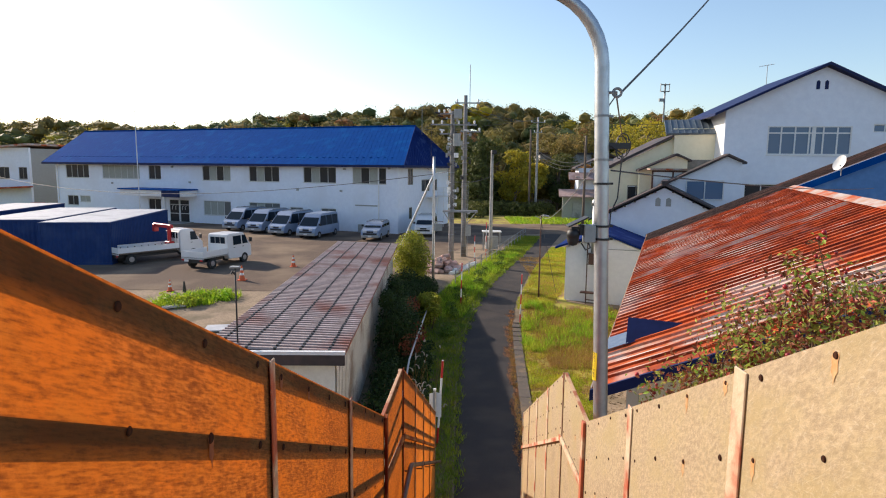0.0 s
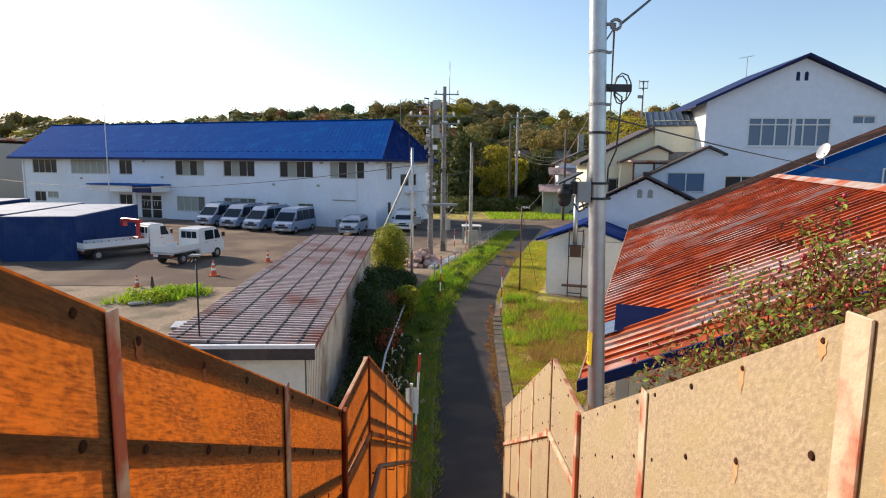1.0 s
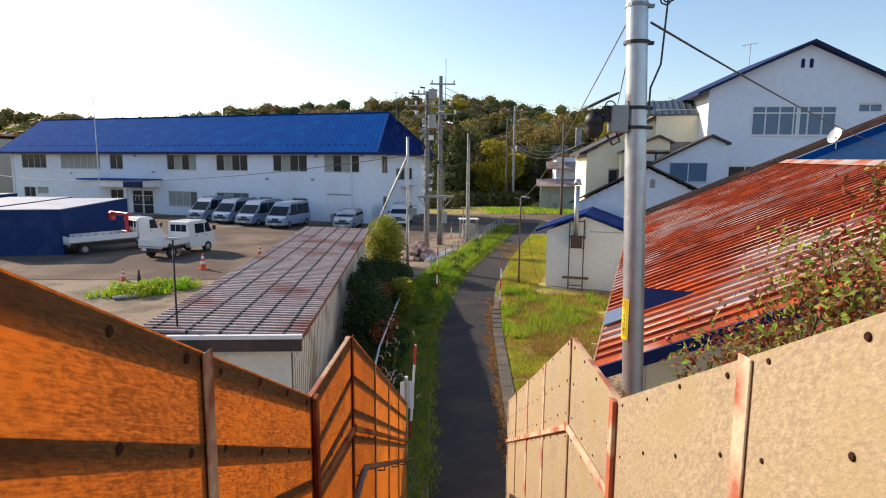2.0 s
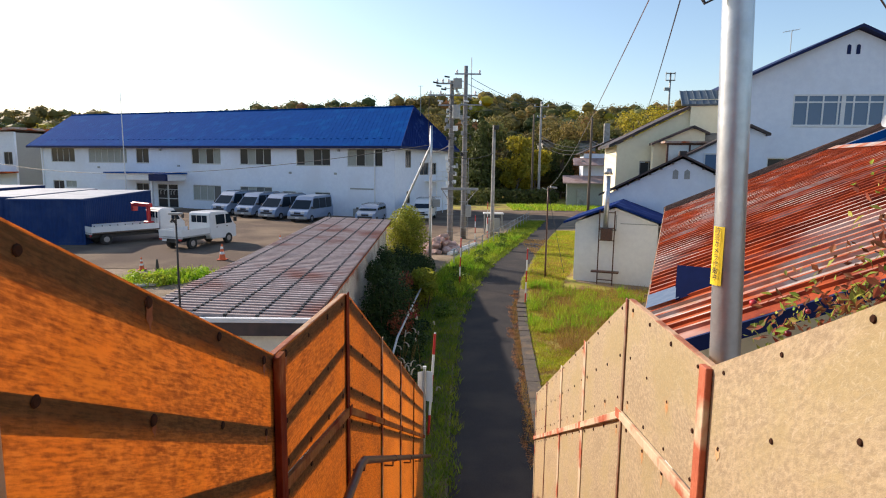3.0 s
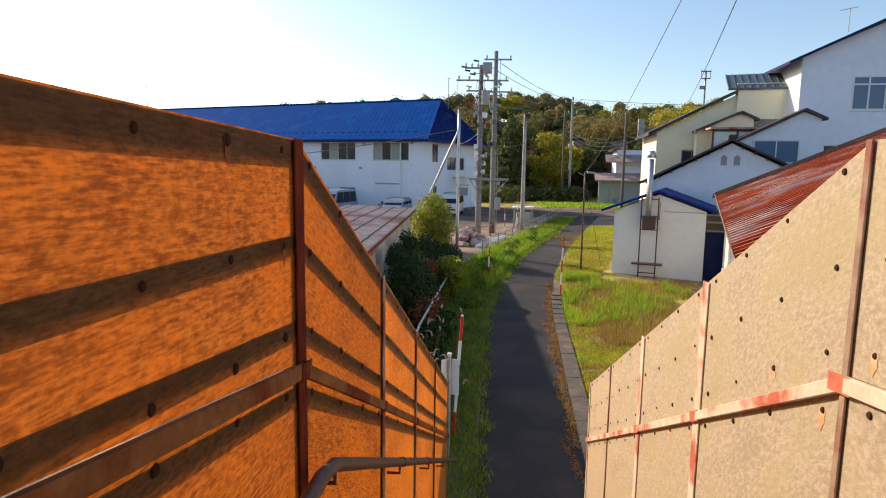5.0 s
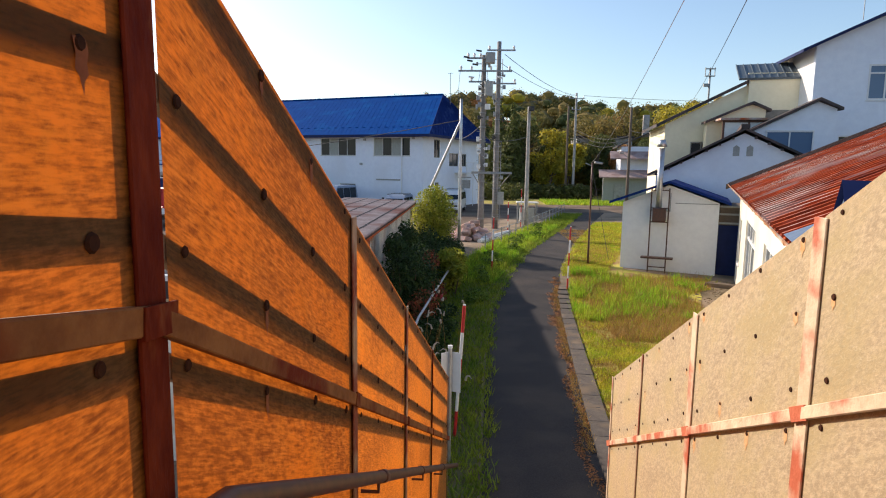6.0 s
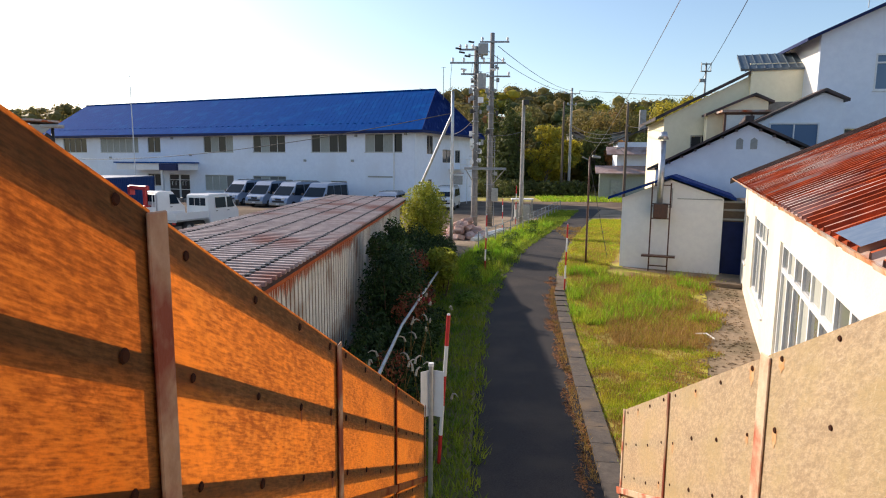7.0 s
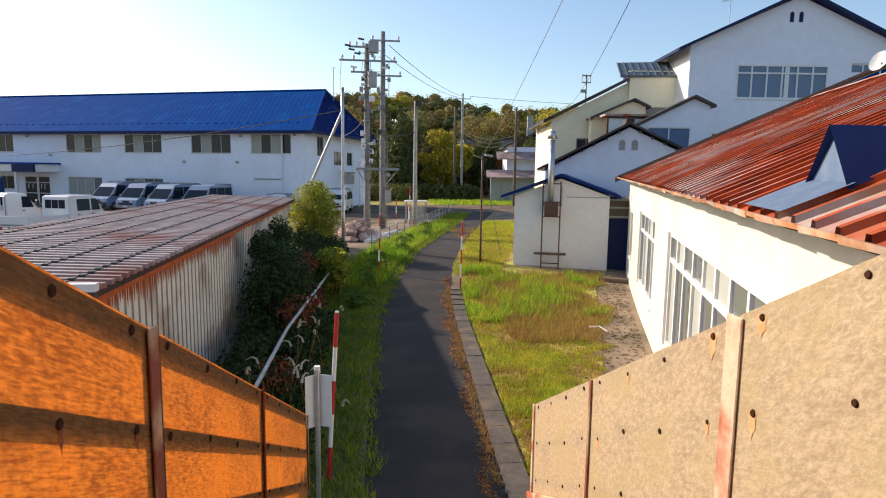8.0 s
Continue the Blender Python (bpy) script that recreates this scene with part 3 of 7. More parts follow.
def blades(name, pts, hmin, hmax, width, material, seed=2, lean=0.5, clump=1):
    """Upright blades on (x, y, z) roots, as one mesh of triangles."""
    rng = np.random.default_rng(seed)
    p = np.repeat(np.array(pts, float), clump, 0)
    n = len(p)
    p[:, :2] += rng.normal(size=(n, 2)) * 0.05 * (clump > 1)
    h = hmin + (hmax - hmin) * rng.random(n) ** 1.5
    ang, lng = rng.random(n) * 2 * np.pi, rng.random(n) * 2 * np.pi
    w = np.stack([np.cos(ang), np.sin(ang), 0 * ang], 1) * width * 0.5
    tip = p + np.stack([np.cos(lng) * h * lean * rng.random(n), np.sin(lng) * h * lean * rng.random(n), h], 1)
    v = np.stack([p - w, p + w, tip], 1).reshape(-1, 3)
    me = bpy.data.meshes.new(name)
    me.from_pydata(v.tolist(), [], np.arange(3 * n).reshape(-1, 3).tolist())
    me.materials.append(M[material])
    return me


# ---- ground ----
bm = bmesh.new()
ys = [-900, -60, -20, 0, 6, 12] + [12 + i for i in range(1, 30)] + [46, 55, 70, 90, 130, 300, 1200, 3500]
xs = [-3500, -600, -150, -60, -40, -25, -15, -8, -4, -2, 0, 2, 4, 8, 15, 25, 40, 60, 150, 600, 3500]
grid = [[bm.verts.new((x, y, land(y) - 0.012)) for x in xs] for y in ys]
for j in range(len(ys) - 1):
    for i in range(len(xs) - 1):
        bm.faces.new((grid[j][i], grid[j][i + 1], grid[j + 1][i + 1], grid[j + 1][i]))
tagged(new("ground", done("ground", bm, "soil")), "bare earth and gravel ground", "ground", kind="structure")
LEFT = [(9, 0.25), (14.3, 0.39), (17.6, 0.48), (23.4, 0.75), (28.6, 1.56), (34.2, 2.87), (45.6, 6.09), (68, 12.0), (80, 14.6)]
RIGHT = [(9, 1.96), (10, 1.985), (14.1, 2.135), (18, 2.435), (22.7, 2.815), (25.9, 3.115), (30, 3.75), (38.9, 5.9), (53, 9.8), (80, 17.5)]


def edge(rows, y):
    for (a, p), (b, q) in zip(rows, rows[1:]):
        if a <= y <= b:
            return p + (q - p) * (y - a) / (b - a)
    return rows[-1][1] if y > rows[-1][0] else rows[0][1]


tagged(strip_mesh("road", [(y, edge(LEFT, y), edge(RIGHT, y)) for y in (9, 12, 15, 18, 20, 22, 24, 26, 28, 30, 32, 35, 40, 46, 52, 60, 68, 80)], "asphalt", 0.004),
       "narrow worn dark asphalt lane", "lane", kind="structure")
tagged(strip_mesh("lot_surface", [(31.5, -70, -6), (34, -75, -2.6), (45, -80, 0.2), (57, -80, 4.5), (60, -80, 8)], "lot", 0.006),
       "brown weathered asphalt of the car park", "car park", kind="structure")
tagged(strip_mesh("cross_road", [(60.1, -90, 60), (70, -90, 60)], "lot", 0.009), "pale cross road behind the houses", "road", kind="structure")
tagged(strip_mesh("lawn", [(11.5, 2.44, 3.0), (14, 2.53, 3.6), (18, 2.83, 5.0), (22, 3.15, 6.5), (26, 3.52, 8.0), (28.5, 3.95, 8.6), (30, 4.0, 6.3), (36, 5.4, 7.5), (50, 9.2, 12)], "turf", 0.0035),
       "patchy autumn turf beside the lane", "lawn", kind="structure")
tagged(strip_mesh("verge", [(10, -2.0, 0.22), (18, -2.0, 0.44), (23.4, -2.0, 0.7), (28.6, -1.4, 1.5), (34.2, 0.9, 2.82), (45.6, 4.4, 6.0), (58, 7.6, 9.3)], "bankturf", 0.0032),
       "grassy bank between the lane and the shrubs", "verge", kind="structure")
tagged(strip_mesh("far_meadow", [(71, -80, 80), (120, -140, 140)], "turf", 0.006), "green field behind the cross road", "field", kind="structure")

# ---- footbridge stairs ----
SLOPE, Y_A, Y_B = 0.502, 4.97, 6.33


def lx(y):
    return -0.42 + 0.05 * (y - 5.5)


def rx(y):
    return 1.295 + 0.064 * (y - 5.6)


def tread(y):
    return 2.85 + SLOPE * max(Y_A - y, 0) - SLOPE * max(y - Y_B, 0)


stairs = thing("footbridge_stairs", Matrix(), "grey concrete footbridge stairs with a landing between side screens", "stairs", kind="structure")
y = -2.6
while y < 11.0:
    w = 0.3
    if y + 0.05 > Y_A > y - 0.26 and y < Y_B - 0.3:
        w = Y_B - y
    zz = tread(y + 0.02)
    bm = bmesh.new()
    box(bm, lx(y) + 0.06, rx(y) - 0.06, y, y + w, max(zz - 0.32, -0.02), zz)
    part("step", bm, "concrete", stairs)
    y += w


for y in (-1.6, 2.2, 5.7, 8.6):
    part("column", boxes((lx(y) + 0.65, lx(y) + 1.1, y - 0.22, y + 0.22, -0.05, tread(y) - 0.34)), "concrete", stairs)


def side_screen(name, fx, out, ya, yb, za, zb, posts, drop, label):
    """A screen of fibre sheets: rails and posts on the outside, flat bars on the inside, bolts.
    posts: rows of place along the stairs, half width and material of the inside batten, slit beside it."""
    scr = thing(name, Matrix(), label, "fence")
    bolt = bmesh.new()
    tube(bolt, [(0, 0, 0), (-0.004 * out, 0, 0)], 0.0145 if out < 0 else 0.011, 9, 0.011 if out < 0 else 0.008)
    bolt = done("bolt", bolt, "bolt")
    run = bmesh.new()
    poly(run, [(-0.0012 * out, dy, dz) for dy, dz in ((-0.012, 0.008), (0.009, 0.010), (0.014, -0.012), (0.010, -0.030), (0.012, -0.046), (0.004, -0.058), (0.002, -0.080), (-0.004, -0.052), (-0.011, -0.040), (-0.008, -0.018))])
    run = done("rust_run", run, "stain" if out > 0 else "darkstain")

    def top(y):
        return za + (zb - za) * min(max((y - ya) / (yb - ya), 0), 1) + SLOPE * max(ya - y, 0) - SLOPE * max(y - yb, 0)

    def seam(y):
        if y < ya:
            return top(y) - 0.76
        if y < yb:
            return 4.33 + (zb - drop - 4.33) * (y - ya) / (yb - ya)
        return top(y) - drop

    def P(y, z, o=0.0):
        return Vector((fx(y) + out * o, y, z))

    def bar(nm, a, b, off, o0, o1, half, material, text=""):
        """A straight bar along the screen between two posts."""
        bm = bmesh.new()
        ring = [[bm.verts.new(P(yy, off(yy) + dz, o)) for o, dz in ((o0, -half), (o1, -half), (o1, half), (o0, half))] for yy in (a, b)]
        for i in range(4):
            bm.faces.new((ring[0][i], ring[0][(i + 1) % 4], ring[1][(i + 1) % 4], ring[1][i]))
        bm.faces.new(ring[0][::-1]), bm.faces.new(ring[1])
        bmesh.ops.bevel(bm, geom=bm.edges[:], offset=0.003, segments=1, affect="EDGES")
        part(nm, bm, material, scr, text)

    for (a, _, _, slit), (b, _, _, _) in zip(posts, posts[1:]):
        a2, b2 = a + 0.010 + slit, b - 0.010
        for lo, hi in ((lambda y: seam(y) + 0.012, top), (lambda y: tread(y) - 0.05, lambda y: seam(y) - 0.03)):
            bm = bmesh.new()
            n = 6
            cols = [(P(a2 + (b2 - a2) * i / n, lo(a2 + (b2 - a2) * i / n)), P(a2 + (b2 - a2) * i / n, hi(a2 + (b2 - a2) * i / n))) for i in range(n + 1)]
            vv = [(bm.verts.new(p), bm.verts.new(q)) for p, q in cols]
            for (p, q), (r, s) in zip(vv, vv[1:]):
                bm.faces.new((p, r, s, q))
            lay = bm.loops.layers.uv.new("UVMap")
            for f in bm.faces:
                for lp in f.loops:
                    lp[lay].uv = (lp.vert.co.y, lp.vert.co.z - top(lp.vert.co.y))
            # nearer panels get the copy coloured for a weaker glow
            part("panel", bm, ("amberdim" if b < 8.0 else "amber") if out < 0 else "fibre", scr)
        # bolts in three rows above the seam, one below it
        k = max(3, round((b - a) / 0.36))
        for i in range(k):
            yy = a + 0.125 + (b - a - 0.25) * i / (k - 1)
            for row in (top(yy) - 0.036, top(yy) - 0.325, max(top(yy) - 0.61, seam(yy) + 0.05), seam(yy) - 0.075):
                jit = random.uniform(-0.008, 0.008)
                same("bolt", bolt, scr, Matrix.Translation(P(yy + jit, row + jit, -0.0015)) @ Matrix.Scale(random.uniform(0.8, 1.2), 4))
                if random.random() < (0.3 if out > 0 else 0.35):
                    same("rust_run", run, scr, Matrix.Translation(P(yy + jit, row + jit, -0.001)) @ Matrix.Diagonal((1, random.uniform(1.0, 1.9), random.uniform(0.6, 1.2), 1)))
        # rails outside the sheets, behind the bolts
        for off in (lambda y: top(y) - 0.036, lambda y: top(y) - 0.325, lambda y: max(top(y) - 0.61, seam(y) + 0.05), lambda y: seam(y) - 0.085, lambda y: tread(y) + 0.25):
            bar("rail", a, b, off, 0.004, 0.036, 0.036 if off(a) > top(a) - 0.1 else 0.026, "cap" if off(a) > top(a) - 0.1 else "rail")
        # flat bar over the seam, inside
        bar("seam_bar", a + 0.002, b - 0.002, lambda y: seam(y) - 0.014, -0.003, -0.026, 0.026, "seambar" if out < 0 else "batten", "flat bar with worn paint")
    for y, hw, key, _ in posts:
        bm = bmesh.new()
        box(bm, *sorted((fx(y) + out * 0.006, fx(y) + out * 0.05)), y - 0.036, y + 0.036, tread(y) - 0.3, top(y) - 0.01, 0.004)
        part("post", bm, "rail", scr)
        corner = abs(y - ya) < 0.05
        bm = bmesh.new()
        box(bm, *sorted((fx(y) - out * 0.004, fx(y) - out * (0.03 if corner else 0.012))), y - hw, y + hw, tread(y) - 0.02, top(y) + 0.002, 0.003)
        part("batten", bm, key, scr, "flat upright bar with peeling paint and rust")
        if not corner:
            bm = bmesh.new()
            c, z = P(y, seam(y) - 0.014, -0.0235), 0.0285
            tilt = -SLOPE if y > yb + 0.1 or y < ya - 0.1 else -0.1
            box(bm, -0.004, 0.004, -0.055, 0.055, -z, z, 0.001, m=Matrix.Translation(c) @ Matrix.Rotation(math.atan(tilt), 4, "X"))
            part("joint_plate", bm, "rustred" if out < 0 else "redpaint", scr, "rust-red joint plate")
    return scr


screen_a = side_screen("stair_screen", lx, -1, Y_A, Y_B, 4.885, 4.845,
                       [(-2.1, 0.03, "batten", 0), (-0.65, 0.03, "batten", 0), (0.76, 0.03, "batten", 0), (2.17, 0.026, "batten", 0), (3.55, 0.040, "battenmix", 0), (Y_A, 0.045, "rustred", 0),
                        (6.31, 0.045, "rustred", 0.058), (7.72, 0.038, "battenmix", 0), (9.08, 0.038, "battenmix", 0.064), (10.54, 0.024, "rustred", 0), (12.2, 0.02, "battendark", 0)], 0.75,
                       "translucent amber fibre-sheet screen glowing with sunlight along the stairs")
screen_b = side_screen("stair_screen", rx, 1, 4.88, 6.2, 4.89, 4.86,
                       [(-2.1, 0.03, "batten", 0), (-0.76, 0.03, "batten", 0), (0.64, 0.03, "batten", 0), (2.04, 0.042, "batten", 0.035), (3.45, 0.038, "batten", 0), (4.88, 0.032, "redpaint", 0),
                        (6.2, 0.016, "battendark", 0), (7.53, 0.040, "batten", 0.045), (8.87, 0.038, "batten", 0), (10.18, 0.014, "battendark", 0), (11.48, 0.02, "batten", 0)], 0.715,
                       "pale weathered fibre-sheet screen with rusty bolts along the stairs")
rail = thing("handrail", Matrix(), "dark brown pipe handrail with bent ends on brackets", "handrail")
bm = bmesh.new()
pts = [(lx(y) + 0.09, y, tread(y) + 0.89) for y in (-2.0, 0, 2, 4, Y_A, 5.6, 6.25, 6.4, 6.6, 8, 10, 12.6)]
tube(bm, pts, 0.027, 10)
part("pipe", bm, "darkpipe", rail, smooth=True)
for y in (7.9, 9.2, 10.7):
    bm = bmesh.new()
    q = [Vector((lx(yy) + 0.09, yy, tread(yy) + 0.89)) for yy in (y - 0.04, y + 0.04)]
    tube(bm, q, 0.031, 10)
    part("sleeve", bm, "darkpipe", rail, smooth=True)
for y in (0.8, 2.2, 3.7, 5.0, 6.4, 7.8, 9.3, 10.7):
    bm = bmesh.new()
    tube(bm, [(lx(y) + 0.012, y, tread(y) + 0.82), (lx(y) + 0.09, y, tread(y) + 0.82), (lx(y) + 0.09, y, tread(y) + 0.88)], 0.009, 6)
    part("bracket", bm, "darkpipe", rail)

# ---- kerb ----
kerb = thing("kerb", Matrix(), "flat concrete drain covers edging the lane", "kerb", kind="structure")
KERB = [(10, 2.35), (14.1, 2.50), (18, 2.80), (22.7, 3.18), (25.9, 3.48), (30, 4.2), (36, 5.35)]
slab = done("slab", boxes((-0.17, 0.17, -0.298, 0.298, -0.06, 0.045)), "plank")
notch = done("lifting_slot", boxes((0.02, 0.10, -0.30, -0.275, 0.03, 0.0465)), "black")
y = 10.3
while y < 26.6:
    a = math.degrees(math.atan2(edge(KERB, y + 0.3) - edge(KERB, y - 0.3), 0.6))
    m = Matrix.Translation((edge(KERB, y) - 0.19, y, land(y) + random.uniform(-0.006, 0.006))) @ Matrix.Rotation(radians(-a + random.uniform(-0.6, 0.6)), 4, "Z")
    s = same("slab", slab, kerb, m)
    same("lifting_slot", notch, s)
    y += 0.602

# ---- street lamp by the stairs ----
lamp = thing("street_lamp", Matrix(), "galvanised steel lamp pole with a curved arm beside the stairs", "street lamp")


def lampx(z):
    return 1.452 - 0.040 * (z - 4.9)


bm = bmesh.new()
pts = [(lampx(z), 5.2, z) for z in (0, 2, 4, 6, 7.85)]
for i in range(1, 9):
    a = radians(84 * i / 8)
    pts.append((lampx(7.85) - 0.6 * (1 - math.cos(a)) - 0.03 * i / 8, 5.2, 7.85 + 0.6 * math.sin(a)))
pts += [(pts[-1][0] - 0.5, 5.2, pts[-1][2] + 0.06), (pts[-1][0] - 0.9, 5.2, pts[-1][2] + 0.08)]
tube(bm, pts, 0.066, 20, 0.044)
part("pole", bm, "galv", lamp, smooth=True)
bm = bmesh.new()
bx, bz = pts[-1][0], pts[-1][2]
box(bm, bx - 0.5, bx + 0.05, 5.1, 5.3, bz - 0.07, bz + 0.07, 0.03)
part("lamp_head", bm, "grey", lamp)
for z in (6.39, 6.50, 6.86, 7.06, 7.42):
    bm = bmesh.new()
    cyl(bm, lampx(z), 5.2, z, z + 0.018, 0.073 if z < 7 else 0.066, 16)
    box(bm, lampx(z) + 0.05, lampx(z) + 0.095, 5.185, 5.215, z, z + 0.018)
    part("clamp_band", bm, "black" if z < 7 else "steel", lamp)
bm = bmesh.new()
for a in range(4):
    t0, t1 = radians(-186 + a * 13), radians(-186 + (a + 1) * 13)
    poly(bm, [(lampx(5.27) + 0.068 * math.cos(t), 5.2 + 0.068 * math.sin(t), z) for t, z in ((t0, 5.15), (t1, 5.15), (t1, 5.40), (t0, 5.40))])
stick = part("sticker", bm, "yellow", lamp, "yellow warning sticker with black writing")
for i, ch in enumerate("\u9632\u72af\u30ab\u30e1\u30e9\u4f5c\u52d5\u4e2d"):
    cu = bpy.data.curves.new("writing", "FONT")
    cu.body, cu.size, cu.align_x, cu.extrude = ch, 0.030, "CENTER", 0.0
    tmp = bpy.data.objects.new("writing", cu)
    me = bpy.data.meshes.new_from_object(tmp)
    bpy.data.objects.remove(tmp)
    me.materials.append(M["black"])
    ang = radians(-160)
    letter = same("writing", me, stick, Matrix.Translation((lampx(5.27) + 0.0705 * math.cos(ang), 5.2 + 0.0705 * math.sin(ang), 5.374 - i * 0.0285)) @ Matrix.Rotation(ang + math.pi / 2, 4, "Z") @ Matrix.Rotation(radians(90), 4, "X"))
bm = bmesh.new()
for k in range(2):
    ox = lampx(7.1) + 0.16 + 0.015 * k
    tube(bm, [(ox + (0.05 + 0.012 * k) * math.cos(t), 5.19 + 0.01 * k, 7.17 + 0.02 * k + 0.10 * math.sin(t)) for t in [i * 0.7 + k for i in range(10)]], 0.005, 5, cap=False)
tube(bm, [(lampx(7.2) + 0.05, 5.18, 7.2), (lampx(7) + 0.16, 5.17, 7.12), (lampx(6.8) + 0.13, 5.17, 6.75), (lampx(6.6) + 0.07, 5.17, 6.62), (lampx(6.55) + 0.065, 5.17, 6.52)], 0.006, 5)
box(bm, lampx(7.2) + 0.05, lampx(7.2) + 0.24, 5.18, 5.22, 7.16, 7.21)
part("cable", bm, "wirem", lamp, "black coiled cable and clamps")
bm = bmesh.new()
tube(bm, [(lampx(7.62), 5.2, 7.62), (1.47, 5.2, 7.62)], 0.012, 6)
tube(bm, [(lampx(7.42), 5.2, 7.43), (1.47, 5.2, 7.61)], 0.006, 5)
tube(bm, [(1.47 + 0.035 * math.cos(t), 5.2, 7.62 + 0.035 * math.sin(t)) for t in [i * 0.63 for i in range(11)]], 0.012, 6, cap=False)
part("cable_hook", bm, "steel", lamp)

cctv = thing("security_camera", Matrix(), "black dome camera with a solar panel strapped to the pole", "camera")
bm = bmesh.new()
box(bm, lampx(6.45) - 0.155, lampx(6.45) - 0.06, 5.14, 5.23, 6.37, 6.52, 0.006)
part("junction_box", bm, "grey", cctv, "grey weatherproof box")
bm = bmesh.new()
cx, cy, cz = 1.15, 5.2, 6.42
prof = [(r * 0.6, z * 0.6) for r, z in ((0.0, 0.105), (0.055, 0.10), (0.085, 0.06), (0.094, 0.0), (0.088, -0.004), (0.086, -0.05), (0.08, -0.085), (0.055, -0.125), (0.0, -0.145))]
rings = [[bm.verts.new((cx + r * math.cos(2 * math.pi * k / 20), cy + r * math.sin(2 * math.pi * k / 20), cz + z)) for k in range(20)] for r, z in prof[1:-1]]
a, b = bm.verts.new((cx, cy, cz + prof[0][1])), bm.verts.new((cx, cy, cz + prof[-1][1]))
for p, q in zip(rings, rings[1:]):
    for k in range(20):
        bm.faces.new((p[k], p[(k + 1) % 20], q[(k + 1) % 20], q[k]))
for k in range(20):
    bm.faces.new((a, rings[0][(k + 1) % 20], rings[0][k])), bm.faces.new((b, rings[-1][k], rings[-1][(k + 1) % 20]))
part("dome", bm, "black", cctv, smooth=True)
bm = bmesh.new()
box(bm, cx - 0.015, lampx(6.5) - 0.155, cy - 0.012, cy + 0.012, cz + 0.055, cz + 0.08)
box(bm, lampx(6.5) - 0.19, lampx(6.5) - 0.152, cy - 0.03, cy + 0.03, cz + 0.01, cz + 0.10, 0.004)
part("bracket", bm, "black", cctv)
bm = bmesh.new()
box(bm, -0.095, 0.095, -0.07, 0.07, -0.006, 0.006, 0.002, m=Matrix.Translation((cx + 0.03, cy, cz + 0.125)) @ Matrix.Rotation(radians(-26), 4, "Y"))
part("solar_panel", bm, "black", cctv)
bm = bmesh.new()
tube(bm, [(cx + 0.08 + 0.03 * math.cos(t), cy - 0.03, cz + 0.095 + 0.03 * math.sin(t)) for t in [i * 0.6 for i in range(12)]], 0.004, 5, cap=False)
part("cable", bm, "wirem", cctv)
bm = bmesh.new()
tube(bm, [(lampx(6.4) - 0.17, cy, 6.36), (lampx(6.4) - 0.13, cy, 6.30), (lampx(6.4) - 0.09, cy, 6.32), (lampx(6.4) - 0.11, cy, 6.37)], 0.007, 5)
part("cable", bm, "wirem", cctv)

# ---- building helpers ----


def wall_mesh(name, x0, x1, z0, z1, thick, holes, material, parent, label="", y=0.0):
    """An upright wall along local x, face at y, with openings (x0, x1, z0, z1) through it."""
    bm = bmesh.new()
    xs = sorted({x0, x1, *[v for h in holes for v in h[:2]]})
    zs = sorted({z0, z1, *[v for h in holes for v in h[2:4]]})
    xs, zs = [v for v in xs if x0 <= v <= x1], [v for v in zs if z0 <= v <= z1]
    nx, nz = len(xs) - 1, len(zs) - 1

    def solid(i, j):
        if not (0 <= i < nx and 0 <= j < nz):
            return False
        cx, cz = (xs[i] + xs[i + 1]) / 2, (zs[j] + zs[j + 1]) / 2
        return not any(h[0] < cx < h[1] and h[2] < cz < h[3] for h in holes)

    vert = {}

    def at(i, j, k):
        if (i, j, k) not in vert:
            vert[i, j, k] = bm.verts.new((xs[i], y + thick * k, zs[j]))
        return vert[i, j, k]

    for i in range(nx):
        for j in range(nz):
            if not solid(i, j):
                continue
            for k in (0, 1):
                bm.faces.new((at(i, j, k), at(i + 1, j, k), at(i + 1, j + 1, k), at(i, j + 1, k)))
            for di, dj, p, q in ((-1, 0, (i, j), (i, j + 1)), (1, 0, (i + 1, j), (i + 1, j + 1)), (0, -1, (i, j), (i + 1, j)), (0, 1, (i, j + 1), (i + 1, j + 1))):
                if not solid(i + di, j + dj):
                    bm.faces.new((at(*p, 0), at(*q, 0), at(*q, 1), at(*p, 1)))
    return part(name, bm, material, parent, label)


